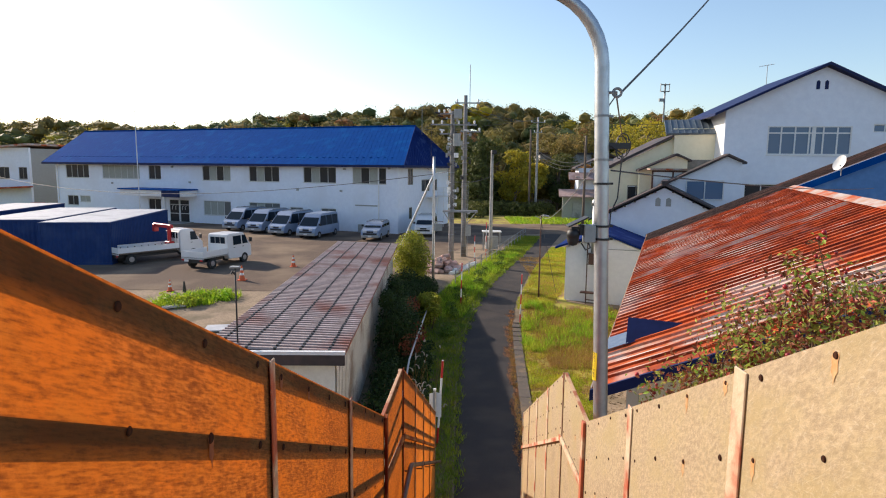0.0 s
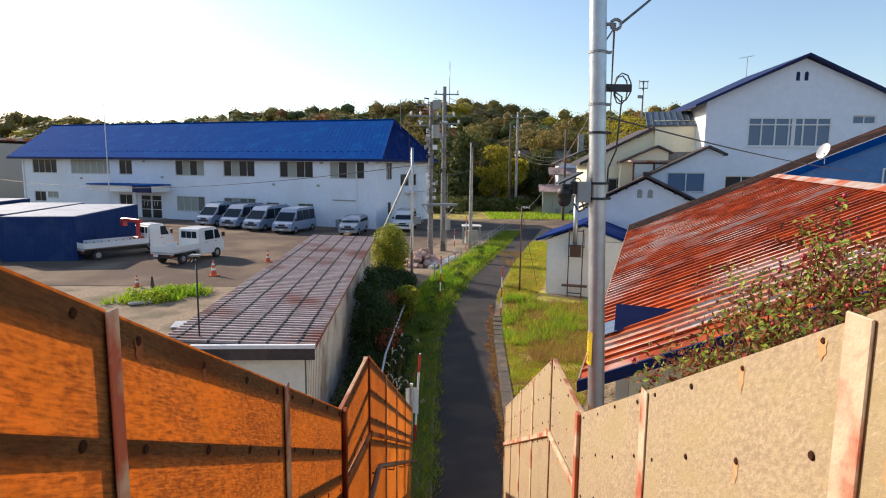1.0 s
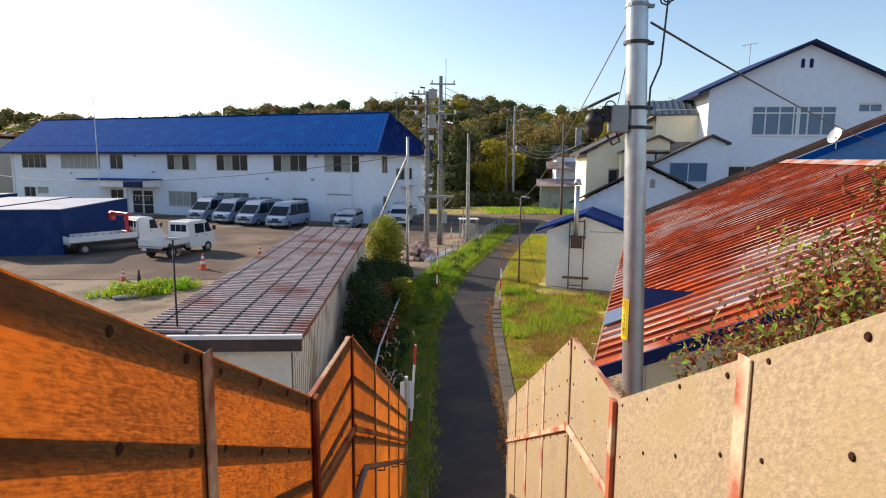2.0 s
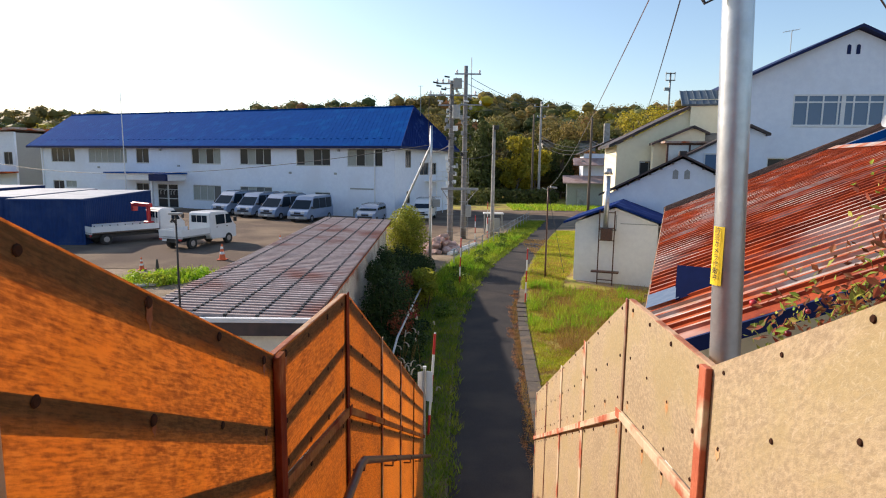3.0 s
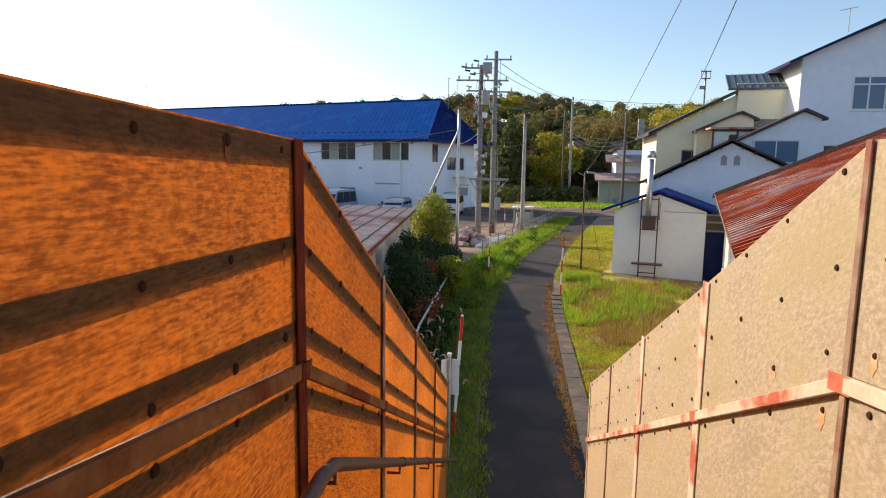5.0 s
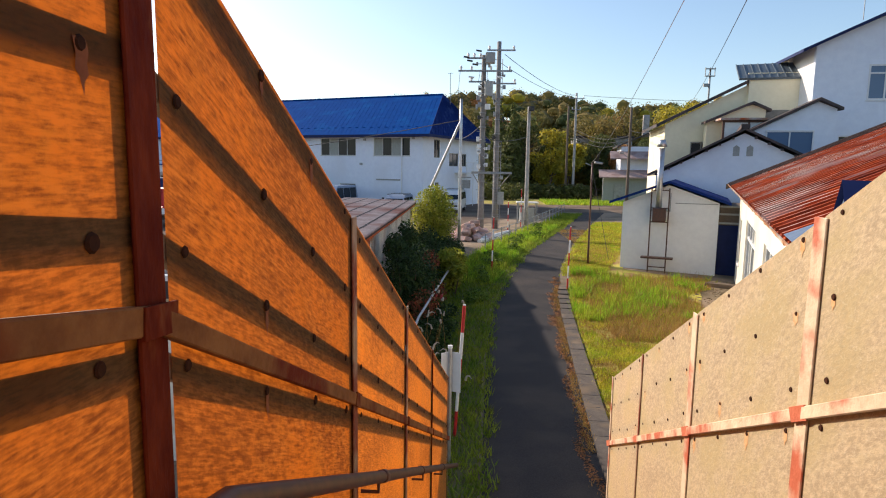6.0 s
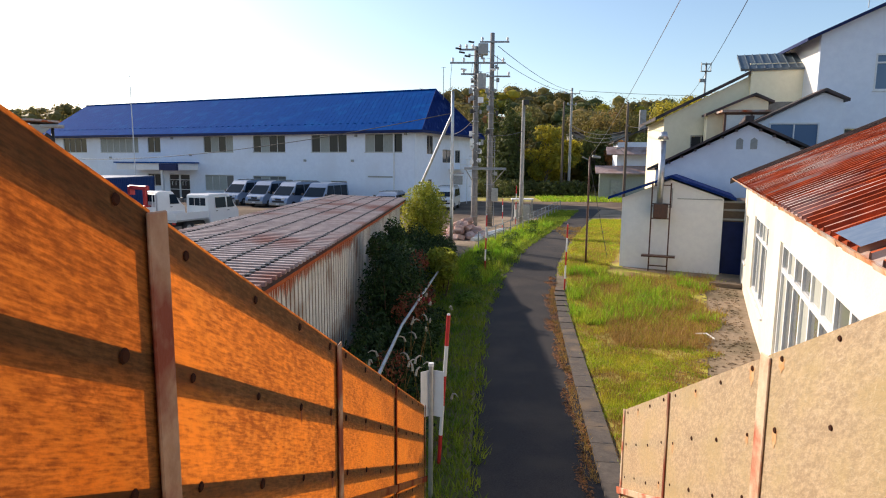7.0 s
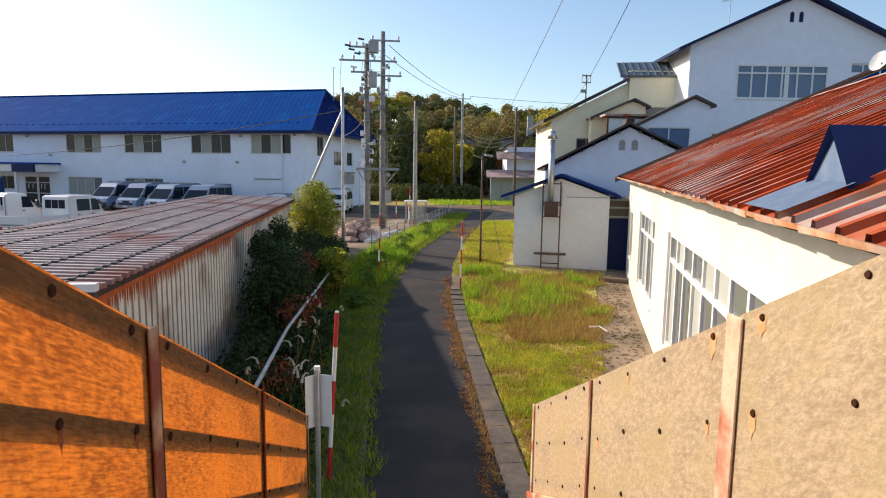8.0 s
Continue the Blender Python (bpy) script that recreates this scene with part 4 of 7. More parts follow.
def window(parent, x0, x1, z0, z1, n=4, frame="alu", glass="glassw", y=0.0, depth=0.10, transom=0.0, bar=0.05, sill=True, curtain=0.0, m=None):
    """Frame, sashes and panes set back in an opening of a wall along local x."""
    w = new("window")
    w.parent = parent
    if m is not None:
        w.matrix_basis = m
    bm = bmesh.new()
    yb = y + depth
    for r in ((x0, x1, z1 - bar, z1), (x0, x1, z0, z0 + bar), (x0, x0 + bar, z0 + bar, z1 - bar), (x1 - bar, x1, z0 + bar, z1 - bar)):
        box(bm, r[0], r[1], yb - 0.05, yb + 0.03, r[2], r[3])
    zt = z1 - transom if transom else z1 - bar
    if transom:
        box(bm, x0 + bar, x1 - bar, yb - 0.045, yb + 0.03, zt - bar / 2, zt + bar / 2)
    for i in range(1, n):
        c = x0 + (x1 - x0) * i / n
        box(bm, c - bar / 2, c + bar / 2, yb - 0.04, yb + 0.03, z0 + bar, z1 - bar)
    part("window_frame", bm, frame, w)
    for i in range(n):
        a, b = x0 + (x1 - x0) * i / n + bar / 2, x0 + (x1 - x0) * (i + 1) / n - bar / 2
        spans = [(z0 + bar, zt - bar / 2)] + ([(zt + bar / 2, z1 - bar)] if transom else [])
        for lo, hi in spans:
            bm = bmesh.new()
            s = 0.006 * (i % 2)
            box(bm, a, b, yb + s, yb + s + 0.008, lo, hi)
            part("pane", bm, glass if random.random() > curtain else "curtain", w)
    if sill:
        bm = bmesh.new()
        box(bm, x0 - 0.04, x1 + 0.04, y - 0.05, y - 0.002, z0 - 0.05, z0, 0.004)
        part("window_sill", bm, frame, w)
    return w


def seam_roof(name, parent, corners, ribs, material, thick=0.08, rib=(0.04, 0.035), label=""):
    """A roof plane of four corners (eave a, eave b, ridge b, ridge a) with upstanding seams up the slope."""
    a, b, c, d = [Vector(p) for p in corners]
    n = (b - a).cross(d - a).normalized()
    if n.z < 0:
        n = -n
    bm = bmesh.new()
    lo, hi = [bm.verts.new(p - n * thick) for p in (a, b, c, d)], [bm.verts.new(p) for p in (a, b, c, d)]
    bm.faces.new(lo), bm.faces.new(hi)
    for i in range(4):
        bm.faces.new((lo[i], lo[(i + 1) % 4], hi[(i + 1) % 4], hi[i]))
    plane = part(name, bm, material, parent, label)
    bm = bmesh.new()
    u = (b - a).normalized()
    for i in range(ribs + 1):
        f = i / ribs
        p, q = a + (b - a) * f, d + (c - d) * f
        if (q - p).length < 0.05:
            continue
        s = u * rib[0] * 0.5
        v = [bm.verts.new(x) for x in (p - s, p + s, p + s + n * rib[1], p - s + n * rib[1], q - s, q + s, q + s + n * rib[1], q - s + n * rib[1])]
        for k in ((3, 2, 6, 7), (0, 3, 7, 4), (1, 5, 6, 2), (0, 1, 2, 3)):
            bm.faces.new([v[j] for j in k])
    tagged(part("standing_seams", bm, material, plane), kind="stuff")
    return plane


# ---- office building with the blue roof ----
office = thing("office_building", frame_at(-4.4, 58.8, 0.45, -21.8), "long white two-storey office building with a cobalt blue sheet roof", "building")
UP = [(-45.8, -41.8), (-39.5, -33.5), (-32.1, -30.2), (-24.1, -20.2), (-17.7, -13.8), (-10.8, -6.9), (-5.0, -1.25)]
LOW = [(-45.8, -43.9, 1.45, 2.65), (-43.6, -41.8, 1.9, 2.65), (-32.3, -30.4, 1.35, 2.62), (-24.1, -20.3, 1.02, 2.6), (-17.8, -13.8, 1.55, 2.6), (-12.5, -10.95, 1.85, 2.27), (-8.7, -6.95, 1.82, 2.27)]
DOOR = (-29.15, -26.2, 0.02, 2.62)
holes = [(a, b, 4.85, 6.46) for a, b in UP] + LOW + [DOOR]
wall_mesh("front_wall", -47.6, 0, -0.1, 6.75, 0.25, holes, "whiteb", office)
side_m = Matrix.Rotation(radians(90), 4, "Z")
SIDE = [(2.3, 3.6, 4.75, 6.4), (5.7, 7.9, 4.0, 5.25), (8.7, 10.0, 4.0, 5.25), (2.6, 3.4, 1.3, 2.5)]
sw = wall_mesh("side_wall", 0.252, 13.4, -0.1, 6.75, 0.25, SIDE, "whiteb", office)
sw.matrix_basis = side_m @ Matrix.Translation((0, 0, 0))
bm = boxes((-47.6, -47.35, 0.252, 13.4, -0.1, 6.75), (-47.35, -0.252, 13.15, 13.4, -0.1, 6.75))
part("rear_wall", bm, "whiteb", office)
for i, (a, b) in enumerate(UP):
    window(office, a, b, 4.85, 6.46, max(2, round((b - a) / 0.98)), "sash", "glass", curtain=0.38)
for a, b, c, d in LOW:
    window(office, a, b, c, d, max(2, round((b - a) / 0.95)), "sash", "glassw" if a > -25 else "glass", curtain=0.4)
for a, b, c, d in SIDE:
    window(office, a, b, c, d, 2, "alu", "glass", m=side_m @ Matrix.Translation((0, 0, 0)), sill=False)
dr = new("entrance_door")
dr.parent = office
bm = bmesh.new()
for x in (-29.15, -27.75, -27.6, -26.25):
    box(bm, x, x + 0.07, 0.02, 0.12, 0.02, 2.6)
for z in (0.02, 1.0, 2.0, 2.54):
    box(bm, -29.15, -26.2, 0.03, 0.10, z, z + 0.06)
part("door_frame", bm, "frame", dr)
part("pane", boxes((-29.1, -27.7, 0.06, 0.07, 0.05, 2.55), (-27.6, -26.22, 0.06, 0.07, 0.05, 2.55)), "glass", dr)
for x in (-28.7, -28.2, -27.2, -26.8):
    bm = bmesh.new()
    tube(bm, [(x, 0.0, 1.45), (x, 0.0, 1.85), (x + 0.2, 0.0, 1.9)], 0.025, 6)
    part("door_handle", bm, "frame", dr)
cp = new("entrance_canopy")
cp.parent = office
part("soffit", boxes((-33.7, -25.0, -2.6, -0.004, 3.05, 3.72)), "white", cp)
part("canopy_roof", boxes((-33.9, -24.8, -2.8, -0.004, 3.725, 3.86)), "blueroof", cp, "cobalt blue canopy edge")
part("fascia_end", boxes((-27.3, -24.9, -2.83, -2.604, 3.02, 3.70)), "navy", cp)
bm = bmesh.new()
box(bm, -27.6, -27.35, -2.4, -2.15, 0.0, 3.05, 0.01)
part("pillar", bm, "frame", cp)
part("doorstep", boxes((-30, -25.6, -2.4, -0.004, 0.0, 0.12)), "concrete", office)
# hip roof: two long slopes and two ends, a skirt at the near end
E0, R0, RIDGE = 6.72, 10.9, 6.7
seam_roof("roof_front", office, [(-49.0, -0.75, E0), (1.0, -0.75, E0), (-1.2, RIDGE, R0), (-50.6, RIDGE, R0)], 104, "blueroof", 0.14, (0.03, 0.009))
seam_roof("roof_back", office, [(1.0, 14.15, E0), (-49.0, 14.15, E0), (-50.6, RIDGE, R0), (-1.2, RIDGE, R0)], 104, "blueroof", 0.14, (0.03, 0.009))
# End slope darker than the long slopes: its shade is put into the colour.
seam_roof("roof_end", office, [(1.0, -0.75, E0), (1.0, 14.15, E0), (-1.2, RIDGE + 0.02, R0), (-1.2, RIDGE - 0.02, R0)], 26, "hutblue", 0.14, label="hipped roof end in a darker blue for its shade")
bm = bmesh.new()
prism(bm, [(0.0, 6.752), (13.4, 6.752), (RIDGE, R0 - 0.2)], -47.6, -47.35, "x")
part("gable_wall", bm, "whiteb", office)
part("ridge_cap", boxes((-50.6, -1.2, RIDGE - 0.14, RIDGE + 0.14, R0 - 0.02, R0 + 0.07)), "blueroof", office)
bm = boxes((-49.02, 1.02, -0.80, -0.755, E0 - 0.24, E0 - 0.01), (1.005, 1.05, -0.8, 14.2, E0 - 0.24, E0 - 0.01), (-48.9, 0.95, -0.74, -0.02, E0 - 0.22, E0 - 0.17))
part("fascia", bm, "navy", office)
bm = bmesh.new()
for i in range(60):
    x = -47 + i * 0.78
    for row in (0.16,):
        p = Vector((x, -0.75 + (RIDGE + 0.75) * row, E0 + (R0 - E0) * row + 0.02))
        box(bm, x, x + 0.28, p.y, p.y + 0.03, p.z, p.z + 0.05)
tagged(part("snow_guard", bm, "blueroof", office), kind="stuff")
for x, z in ((-38, 4.2), (-28.5, 6.2), (-26.0, 4.5), (-11.6, 4.0), (-6.4, 4.0), (-6, 6.2), (-1, 6.3)):
    part("wall_vent", boxes((x, x + 0.22, -0.16, -0.004, z, z + 0.2)), "grey", office)
for x in (-40.6, -38.6, -35.4, -13.4, -4.2):
    bm = bmesh.new()
    box(bm, x, x + 0.85, -0.42, -0.05, 0.05, 0.85, 0.02)
    part("outdoor_unit", bm, "grey", office)
for x in (-2.1, -47.3):
    part("downpipe", boxes((x, x + 0.1, -0.10, -0.004, 0, 6.5)), "frame", office)
part("ledge", boxes((-4.7, -2.2, -0.05, -0.004, 2.65, 2.78)), "grey", office)
bm = bmesh.new()
tube(bm, [(-0.7, RIDGE + 0.6, R0 - 0.9), (-0.7, RIDGE + 0.6, R0 + 2.1)], 0.03, 6)
tube(bm, [(-0.95, RIDGE + 0.6, R0 + 2.05), (-0.45, RIDGE + 0.6, R0 + 2.05)], 0.018, 5)
part("aerial", bm, "steel", office)
stair2 = new("outer_stair")
stair2.parent = office
bm = bmesh.new()
box(bm, 0.01, 1.3, 7.0, 10.6, 3.30, 3.40)
for y in (7.05, 8.8, 10.5):
    tube(bm, [(1.25, y, 0), (1.25, y, 4.4)], 0.035, 6)
for z in (3.85, 4.38):
    tube(bm, [(1.25, 7.05, z), (1.25, 10.5, z)], 0.022, 6)
for i in range(12):
    tube(bm, [(1.25, 7.05 + 0.3 * i, 3.4), (1.25, 7.05 + 0.3 * i, 4.38)], 0.012, 5)
part("balcony", bm, "frame", stair2)

# ---- long shed ----
shed = thing("long_shed", frame_at(-2.2, 13.35, 0.0, 0.85), "long low shed with a brown batten-seam roof and rust-streaked sheet walls", "shed")
SL, SW = 19.8, 3.25
bm = bmesh.new()
n = int((SL - 0.5) / 0.23)
cols = []
for i in range(n):
    y0 = 0.25 + i * 0.23
    cols += [(bm.verts.new((x, y, -0.02)), bm.verts.new((x, y, 2.62))) for x, y in ((-0.20, y0), (-0.20, y0 + 0.155), (-0.228, y0 + 0.170), (-0.228, y0 + 0.215))]
for (p, q), (r, s) in zip(cols, cols[1:]):
    bm.faces.new((p, r, s, q))
wall_sheet = part("side_wall", bm, "shedwall", shed, "pale ribbed sheet wall")
# groove floors and one flank take the darker tone so the ribs show
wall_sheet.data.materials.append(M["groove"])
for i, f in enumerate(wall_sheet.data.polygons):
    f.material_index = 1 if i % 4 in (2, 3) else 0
part("wall_core", boxes((-0.40, -0.235, 0.25, SL - 0.25, -0.02, 2.6)), "shedwall", shed)
part("end_wall", boxes((-SW + 0.25, -0.401, 0.25, 0.40, -0.02, 2.66)), "shedwall", shed)
part("end_wall", boxes((-SW + 0.25, -0.401, SL - 0.4, SL - 0.25, 0, 2.7)), "shedwall", shed)
part("far_wall", boxes((-SW + 0.2, -SW + 0.35, 0.41, SL - 0.41, -0.02, 2.8)), "shedwall", shed)


def shz(x):
    return 2.74 - 0.035 * x


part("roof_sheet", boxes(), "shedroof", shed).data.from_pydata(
    [(0, 0, shz(0)), (0, SL, shz(0)), (-SW, SL, shz(-SW)), (-SW, 0, shz(-SW)), (0, 0, shz(0) - 0.07), (0, SL, shz(0) - 0.07), (-SW, SL, shz(-SW) - 0.07), (-SW, 0, shz(-SW) - 0.07)], [],
    [(0, 1, 2, 3), (7, 6, 5, 4), (0, 4, 5, 1), (1, 5, 6, 2), (2, 6, 7, 3), (3, 7, 4, 0)])
ribm = bmesh.new()
prism(ribm, [(-0.048, 0.0), (-0.036, 0.055), (0.036, 0.055), (0.048, 0.0)], -SW, 0.03, "x")
ribm.transform(Matrix(((1, 0, 0, 0), (0, 1, 0, 0), (-0.035, 0, 1, 2.742), (0, 0, 0, 1))))
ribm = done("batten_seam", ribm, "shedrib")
clipm = done("clip", boxes((-0.03, 0.03, -0.052, 0.05, 0.0, 0.064)), "black")
y = 0.22
while y < SL:
    same("batten_seam", ribm, shed, Matrix.Translation((0, y, 0)))
    for x in (-0.35, -1.0, -1.6, -2.25, -2.95):
        same("clip", clipm, shed, Matrix.Translation((x + random.uniform(-0.01, 0.01), y, shz(x))))
    y += 0.215
part("end_flashing", boxes((-SW, 0.04, -0.05, 0.05, 2.752, 2.83)), "frame", shed, "pale grey end flashing")
part("fascia", boxes((-SW + 0.01, 0.03, -0.03, 0.02, 2.50, 2.779)), "darkroof", shed)
part("eave_strip", boxes((-0.12, -0.02, 0.03, SL, 2.60, 2.665)), "eaverust", shed, "rusted eave strip")
bm = bmesh.new()
rs = random.Random(4)
for i in range(n * 3):
    y0 = 0.25 + i * 0.0767
    ln = (0.16 + 0.16 * abs(noise.noise((i * 0.06, 4, 0))) * 2 + rs.uniform(0, 0.16)) * (1.0 if y0 < 8 else 0.6)
    x = -0.197
    poly(bm, [(x, y0, 2.61), (x, y0 + 0.076, 2.61), (x, y0 + 0.066, 2.61 - ln * 0.6), (x, y0 + 0.045, 2.61 - ln), (x, y0 + 0.02, 2.61 - ln * 0.7)])
tagged(part("rust_streak", bm, "eaverust", shed, "rust streaks under the eave"), kind="stuff")

# ---- hut with the blue roof edge ----
hut = thing("hut", frame_at(6.27, 30.45, 0.25, -20.5), "small white rendered hut with a cobalt blue gable roof edge", "hut")
bm = bmesh.new()
prism(bm, [(0, -0.1), (3.6, -0.1), (3.6, 2.86), (1.75, 3.52), (0, 2.8)], 0, 4.2, "y")
part("wall", bm, "white", hut)
for a, b, nm in (((-0.5, 2.74), (1.75, 3.60), "roof"), ((1.75, 3.60), (4.0, 2.80), "roof")):
    bm = bmesh.new()
    prism(bm, [(a[0], a[1]), (b[0], b[1]), (b[0], b[1] + 0.10), (a[0], a[1] + 0.10)], -0.35, 4.5, "y")
    part(nm, bm, "hutblue", hut)
part("trim", boxes((2.0, 3.55, -0.03, -0.003, 2.80, 2.83), (1.80, 1.83, -0.03, -0.003, 2.5, 3.2), (1.2, 1.83, -0.03, -0.003, 2.47, 2.50)), "grey", hut)
flue = thing("flue_stand", hut.matrix_basis.copy(), "galvanised flue pipe on a rusty ladder stand against the hut", "chimney")
bm = bmesh.new()
for x in (1.12, 1.78):
    box(bm, x - 0.025, x + 0.025, -0.42, -0.37, -0.1, 3.4)
    box(bm, x - 0.025, x + 0.025, -0.37, -0.01, 2.5, 2.55)
for z in (0.25, 2.05, 2.6, 3.3):
    box(bm, 1.12, 1.78, -0.42, -0.37, z, z + 0.04)
part("stand", bm, "darkpipe", flue)
part("shelf", boxes((0.85, 2.05, -0.62, -0.25, 0.62, 0.68)), "darkpipe", flue)
bm = bmesh.new()
box(bm, 1.2, 1.7, -0.62, -0.22, 2.1, 2.62, 0.02)
part("stove_box", bm, "darkpipe", flue)
bm = bmesh.new()
cyl(bm, 1.40, -0.42, 2.5, 4.95, 0.115, 14)
cyl(bm, 1.40, -0.42, 5.0, 5.28, 0.20, 14, 0.12)
part("flue_pipe", bm, "galv", flue, smooth=True)
annex = thing("board_annex", hut.matrix_basis.copy(), "dark navy boarded lean-to beside the hut", "shed")
part("wall", boxes((3.62, 4.75, 0.3, 3.6, -0.1, 2.0)), "navy", annex)
part("upper_panel", boxes((3.62, 4.75, 0.34, 3.5, 2.004, 2.75)), "wood", annex)
bm = bmesh.new()
for z in (2.05, 2.4, 2.7):
    box(bm, 3.62, 4.75, 0.27, 0.336, z, z + 0.07)
part("crosspiece", bm, "grey", annex)

# ---- grey gabled house behind the hut ----
mid = thing("gabled_house", frame_at(12.0, 33.0, 0.4, -20.5), "pale grey rendered gabled house with a dark roof edge", "house")
bm = bmesh.new()
prism(bm, [(-3.6, -0.1), (4.3, -0.1), (4.3, 3.5), (0, 5.62), (-3.6, 3.73)], 0, 7, "y")
part("wall", bm, "whiteb", mid)
for a, b in (((-3.95, 3.68), (0.0, 5.74)), ((0.0, 5.74), (4.7, 3.44))):
    bm = bmesh.new()
    prism(bm, [a, b, (b[0], b[1] + 0.10), (a[0], a[1] + 0.10)], -0.3, 7.3, "y")
    part("roof", bm, "darkroof", mid)
bm = bmesh.new()
box(bm, -0.18, 0.18, -0.3, 7.3, 5.8, 6.0, 0.02)
part("ridge_cap", bm, "darkroof", mid)
for x in (-0.42, 0.12):
    bm = bmesh.new()
    prism(bm, [(x, 4.62), (x + 0.26, 4.62), (x + 0.26, 5.0), (x + 0.13, 5.1), (x, 5.0)], -0.02, -0.004, "y")
    part("gable_vent", bm, "grey", mid)
rafter = done("rafter_end", boxes((-0.05, 0.05, -0.28, -0.004, -0.12, -0.03)), "darkroof")
for i in range(7):
    for sx, sl in ((-1, 0.5215), (1, 0.489)):
        x = sx * (0.45 + 0.52 * i)
        same("rafter_end", rafter, mid, Matrix.Translation((x, 0, 5.70 - sl * abs(x))))

# ---- white house with the big gable ----
house = thing("gable_house", frame_at(17.1, 37.5, 0.45, -8), "tall white rendered house with a broad gable and dark bargeboards", "house")
hz0 = -0.45
WIN = (2.45, 7.15, 7.5, 9.22)
wall_mesh("front_wall", 0, 10.9, -0.1, 9.95, 0.25, [WIN, (1.35, 3.3, 4.6, 5.75), (8.3, 9.6, 8.85, 9.35)], "whiteb", house)
bm = bmesh.new()
prism(bm, [(0, 9.952), (10.9, 9.952), (10.9, 10.2), (5.45, 12.62), (0, 10.2)], 0, 0.25, "y")
part("gable", bm, "whiteb", house)
part("side_wall", boxes((0.0, 0.25, 0.252, 9, -0.1, 10.2)), "white", house)
part("side_wall", boxes((10.65, 10.9, 0.252, 9, -0.1, 10.2)), "white", house)
for a, b in (((-0.75, 9.80), (5.45, 12.72)), ((5.45, 12.72), (11.65, 9.80))):
    bm = bmesh.new()
    prism(bm, [a, b, (b[0], b[1] + 0.15), (a[0], a[1] + 0.15)], -0.45, 9.5, "y")
    part("roof", bm, "navy", house)
window(house, *WIN, 6, "frame", "glassb", transom=0.42, bar=0.08, depth=0.03)
bm = boxes((4.95, 5.17, 0.02, 0.12, 7.5, 9.2))
part("mullion", bm, "frame", house)
window(house, 1.35, 3.3, 4.6, 5.75, 2, "frame", "glass", bar=0.06)
window(house, 8.3, 9.6, 8.85, 9.35, 2, "frame", "glassb", bar=0.06, sill=False)
for x in (4.95, 5.42):
    bm = bmesh.new()
    prism(bm, [(x, 11.35), (x + 0.2, 11.35), (x + 0.2, 11.8), (x + 0.1, 11.88), (x, 11.8)], -0.02, -0.004, "y")
    part("gable_vent", bm, "navy", house)
low = new("lean_to")
low.parent = house
bm = bmesh.new()
prism(bm, [(-3.4, -0.1), (0.85, -0.1), (0.85, 7.0), (0.0, 7.35), (-3.4, 5.65)], -0.9, -0.255, "y")
part("wall", bm, "whiteb", low)
for a, b in (((-3.8, 5.5), (0.0, 7.40)), ((0.0, 7.40), (1.05, 6.92))):
    bm = bmesh.new()
    prism(bm, [a, b, (b[0], b[1] + 0.13), (a[0], a[1] + 0.13)], -1.15, -0.26, "y")
    part("roof", bm, "darkroof", low)
window(house, -2.3, -0.1, 4.75, 5.95, 2, "frame", "glassb", y=-0.97, depth=0.06, bar=0.06, sill=False)
bm = bmesh.new()
tube(bm, [(3.2, 3, 12), (3.2, 3, 13.2)], 0.02, 6)
tube(bm, [(2.7, 3, 13.15), (3.6, 3, 13.3)], 0.012, 5)
for i in range(5):
    tube(bm, [(2.8 + 0.18 * i, 2.7, 13.17 + 0.03 * i), (2.8 + 0.18 * i, 3.3, 13.17 + 0.03 * i)], 0.008, 5)
part("aerial", bm, "steel", house)

# ---- cream house joined to it ----
cream = thing("cream_house", frame_at(10.8, 40.5, 0.45, -8), "cream rendered house with stepped dark rooflines", "house")
wall_mesh("front_wall", 0.0, 6.9, -0.1, 6.3, 0.25, [(1.4, 2.55, 4.3, 5.5)], "cream", cream)
bm = bmesh.new()
prism(bm, [(0.0, 6.302), (6.9, 6.302), (6.9, 9.2), (4.15, 9.2), (4.15, 8.55), (0.0, 6.45)], 0, 0.25, "y")
part("gable", bm, "cream", cream)
part("tower", boxes((4.15, 6.9, -0.25, -0.004, 5.8, 8.85)), "cream", cream)
bm = bmesh.new()
prism(bm, [(-0.5, 6.28), (4.1, 8.62), (4.1, 8.8), (-0.5, 6.46)], -0.3, 6, "y")
part("roof", bm, "darkroof", cream)
seam_roof("upper_roof", cream, [(3.6, -0.4, 8.86), (7.1, -0.4, 8.92), (7.1, 1.1, 9.9), (3.75, 1.1, 9.8)], 9, "slateroof", 0.12)
part("side_wall", boxes((0.0, 0.25, 0.254, 6, -0.1, 6.4)), "cream", cream)
window(cream, 1.4, 2.55, 4.3, 5.5, 2, "alu", "glass", bar=0.06)
bm = bmesh.new()
prism(bm, [(2.0, 3.0), (4.9, 3.0), (4.9, 7.2), (4.2, 7.42), (2.0, 6.55)], -0.9, -0.26, "y")
part("porch_wall", bm, "cream", cream)
for a, b in (((1.85, 6.42), (4.2, 7.46)), ((4.2, 7.46), (5.1, 7.05))):
    bm = bmesh.new()
    prism(bm, [a, b, (b[0], b[1] + 0.12), (a[0], a[1] + 0.12)], -1.2, -0.26, "y")
    part("porch_roof", bm, "darkroof", cream)
part("soot_stain", boxes((4.9, 6.5, -0.256, -0.252, 6.6, 7.2)), "grime", cream, "grey soot stain on the render")
bal = thing("glazed_balcony", cream.matrix_basis.copy(), "glazed balcony box with a corrugated plastic cover", "balcony")
bm = bmesh.new()
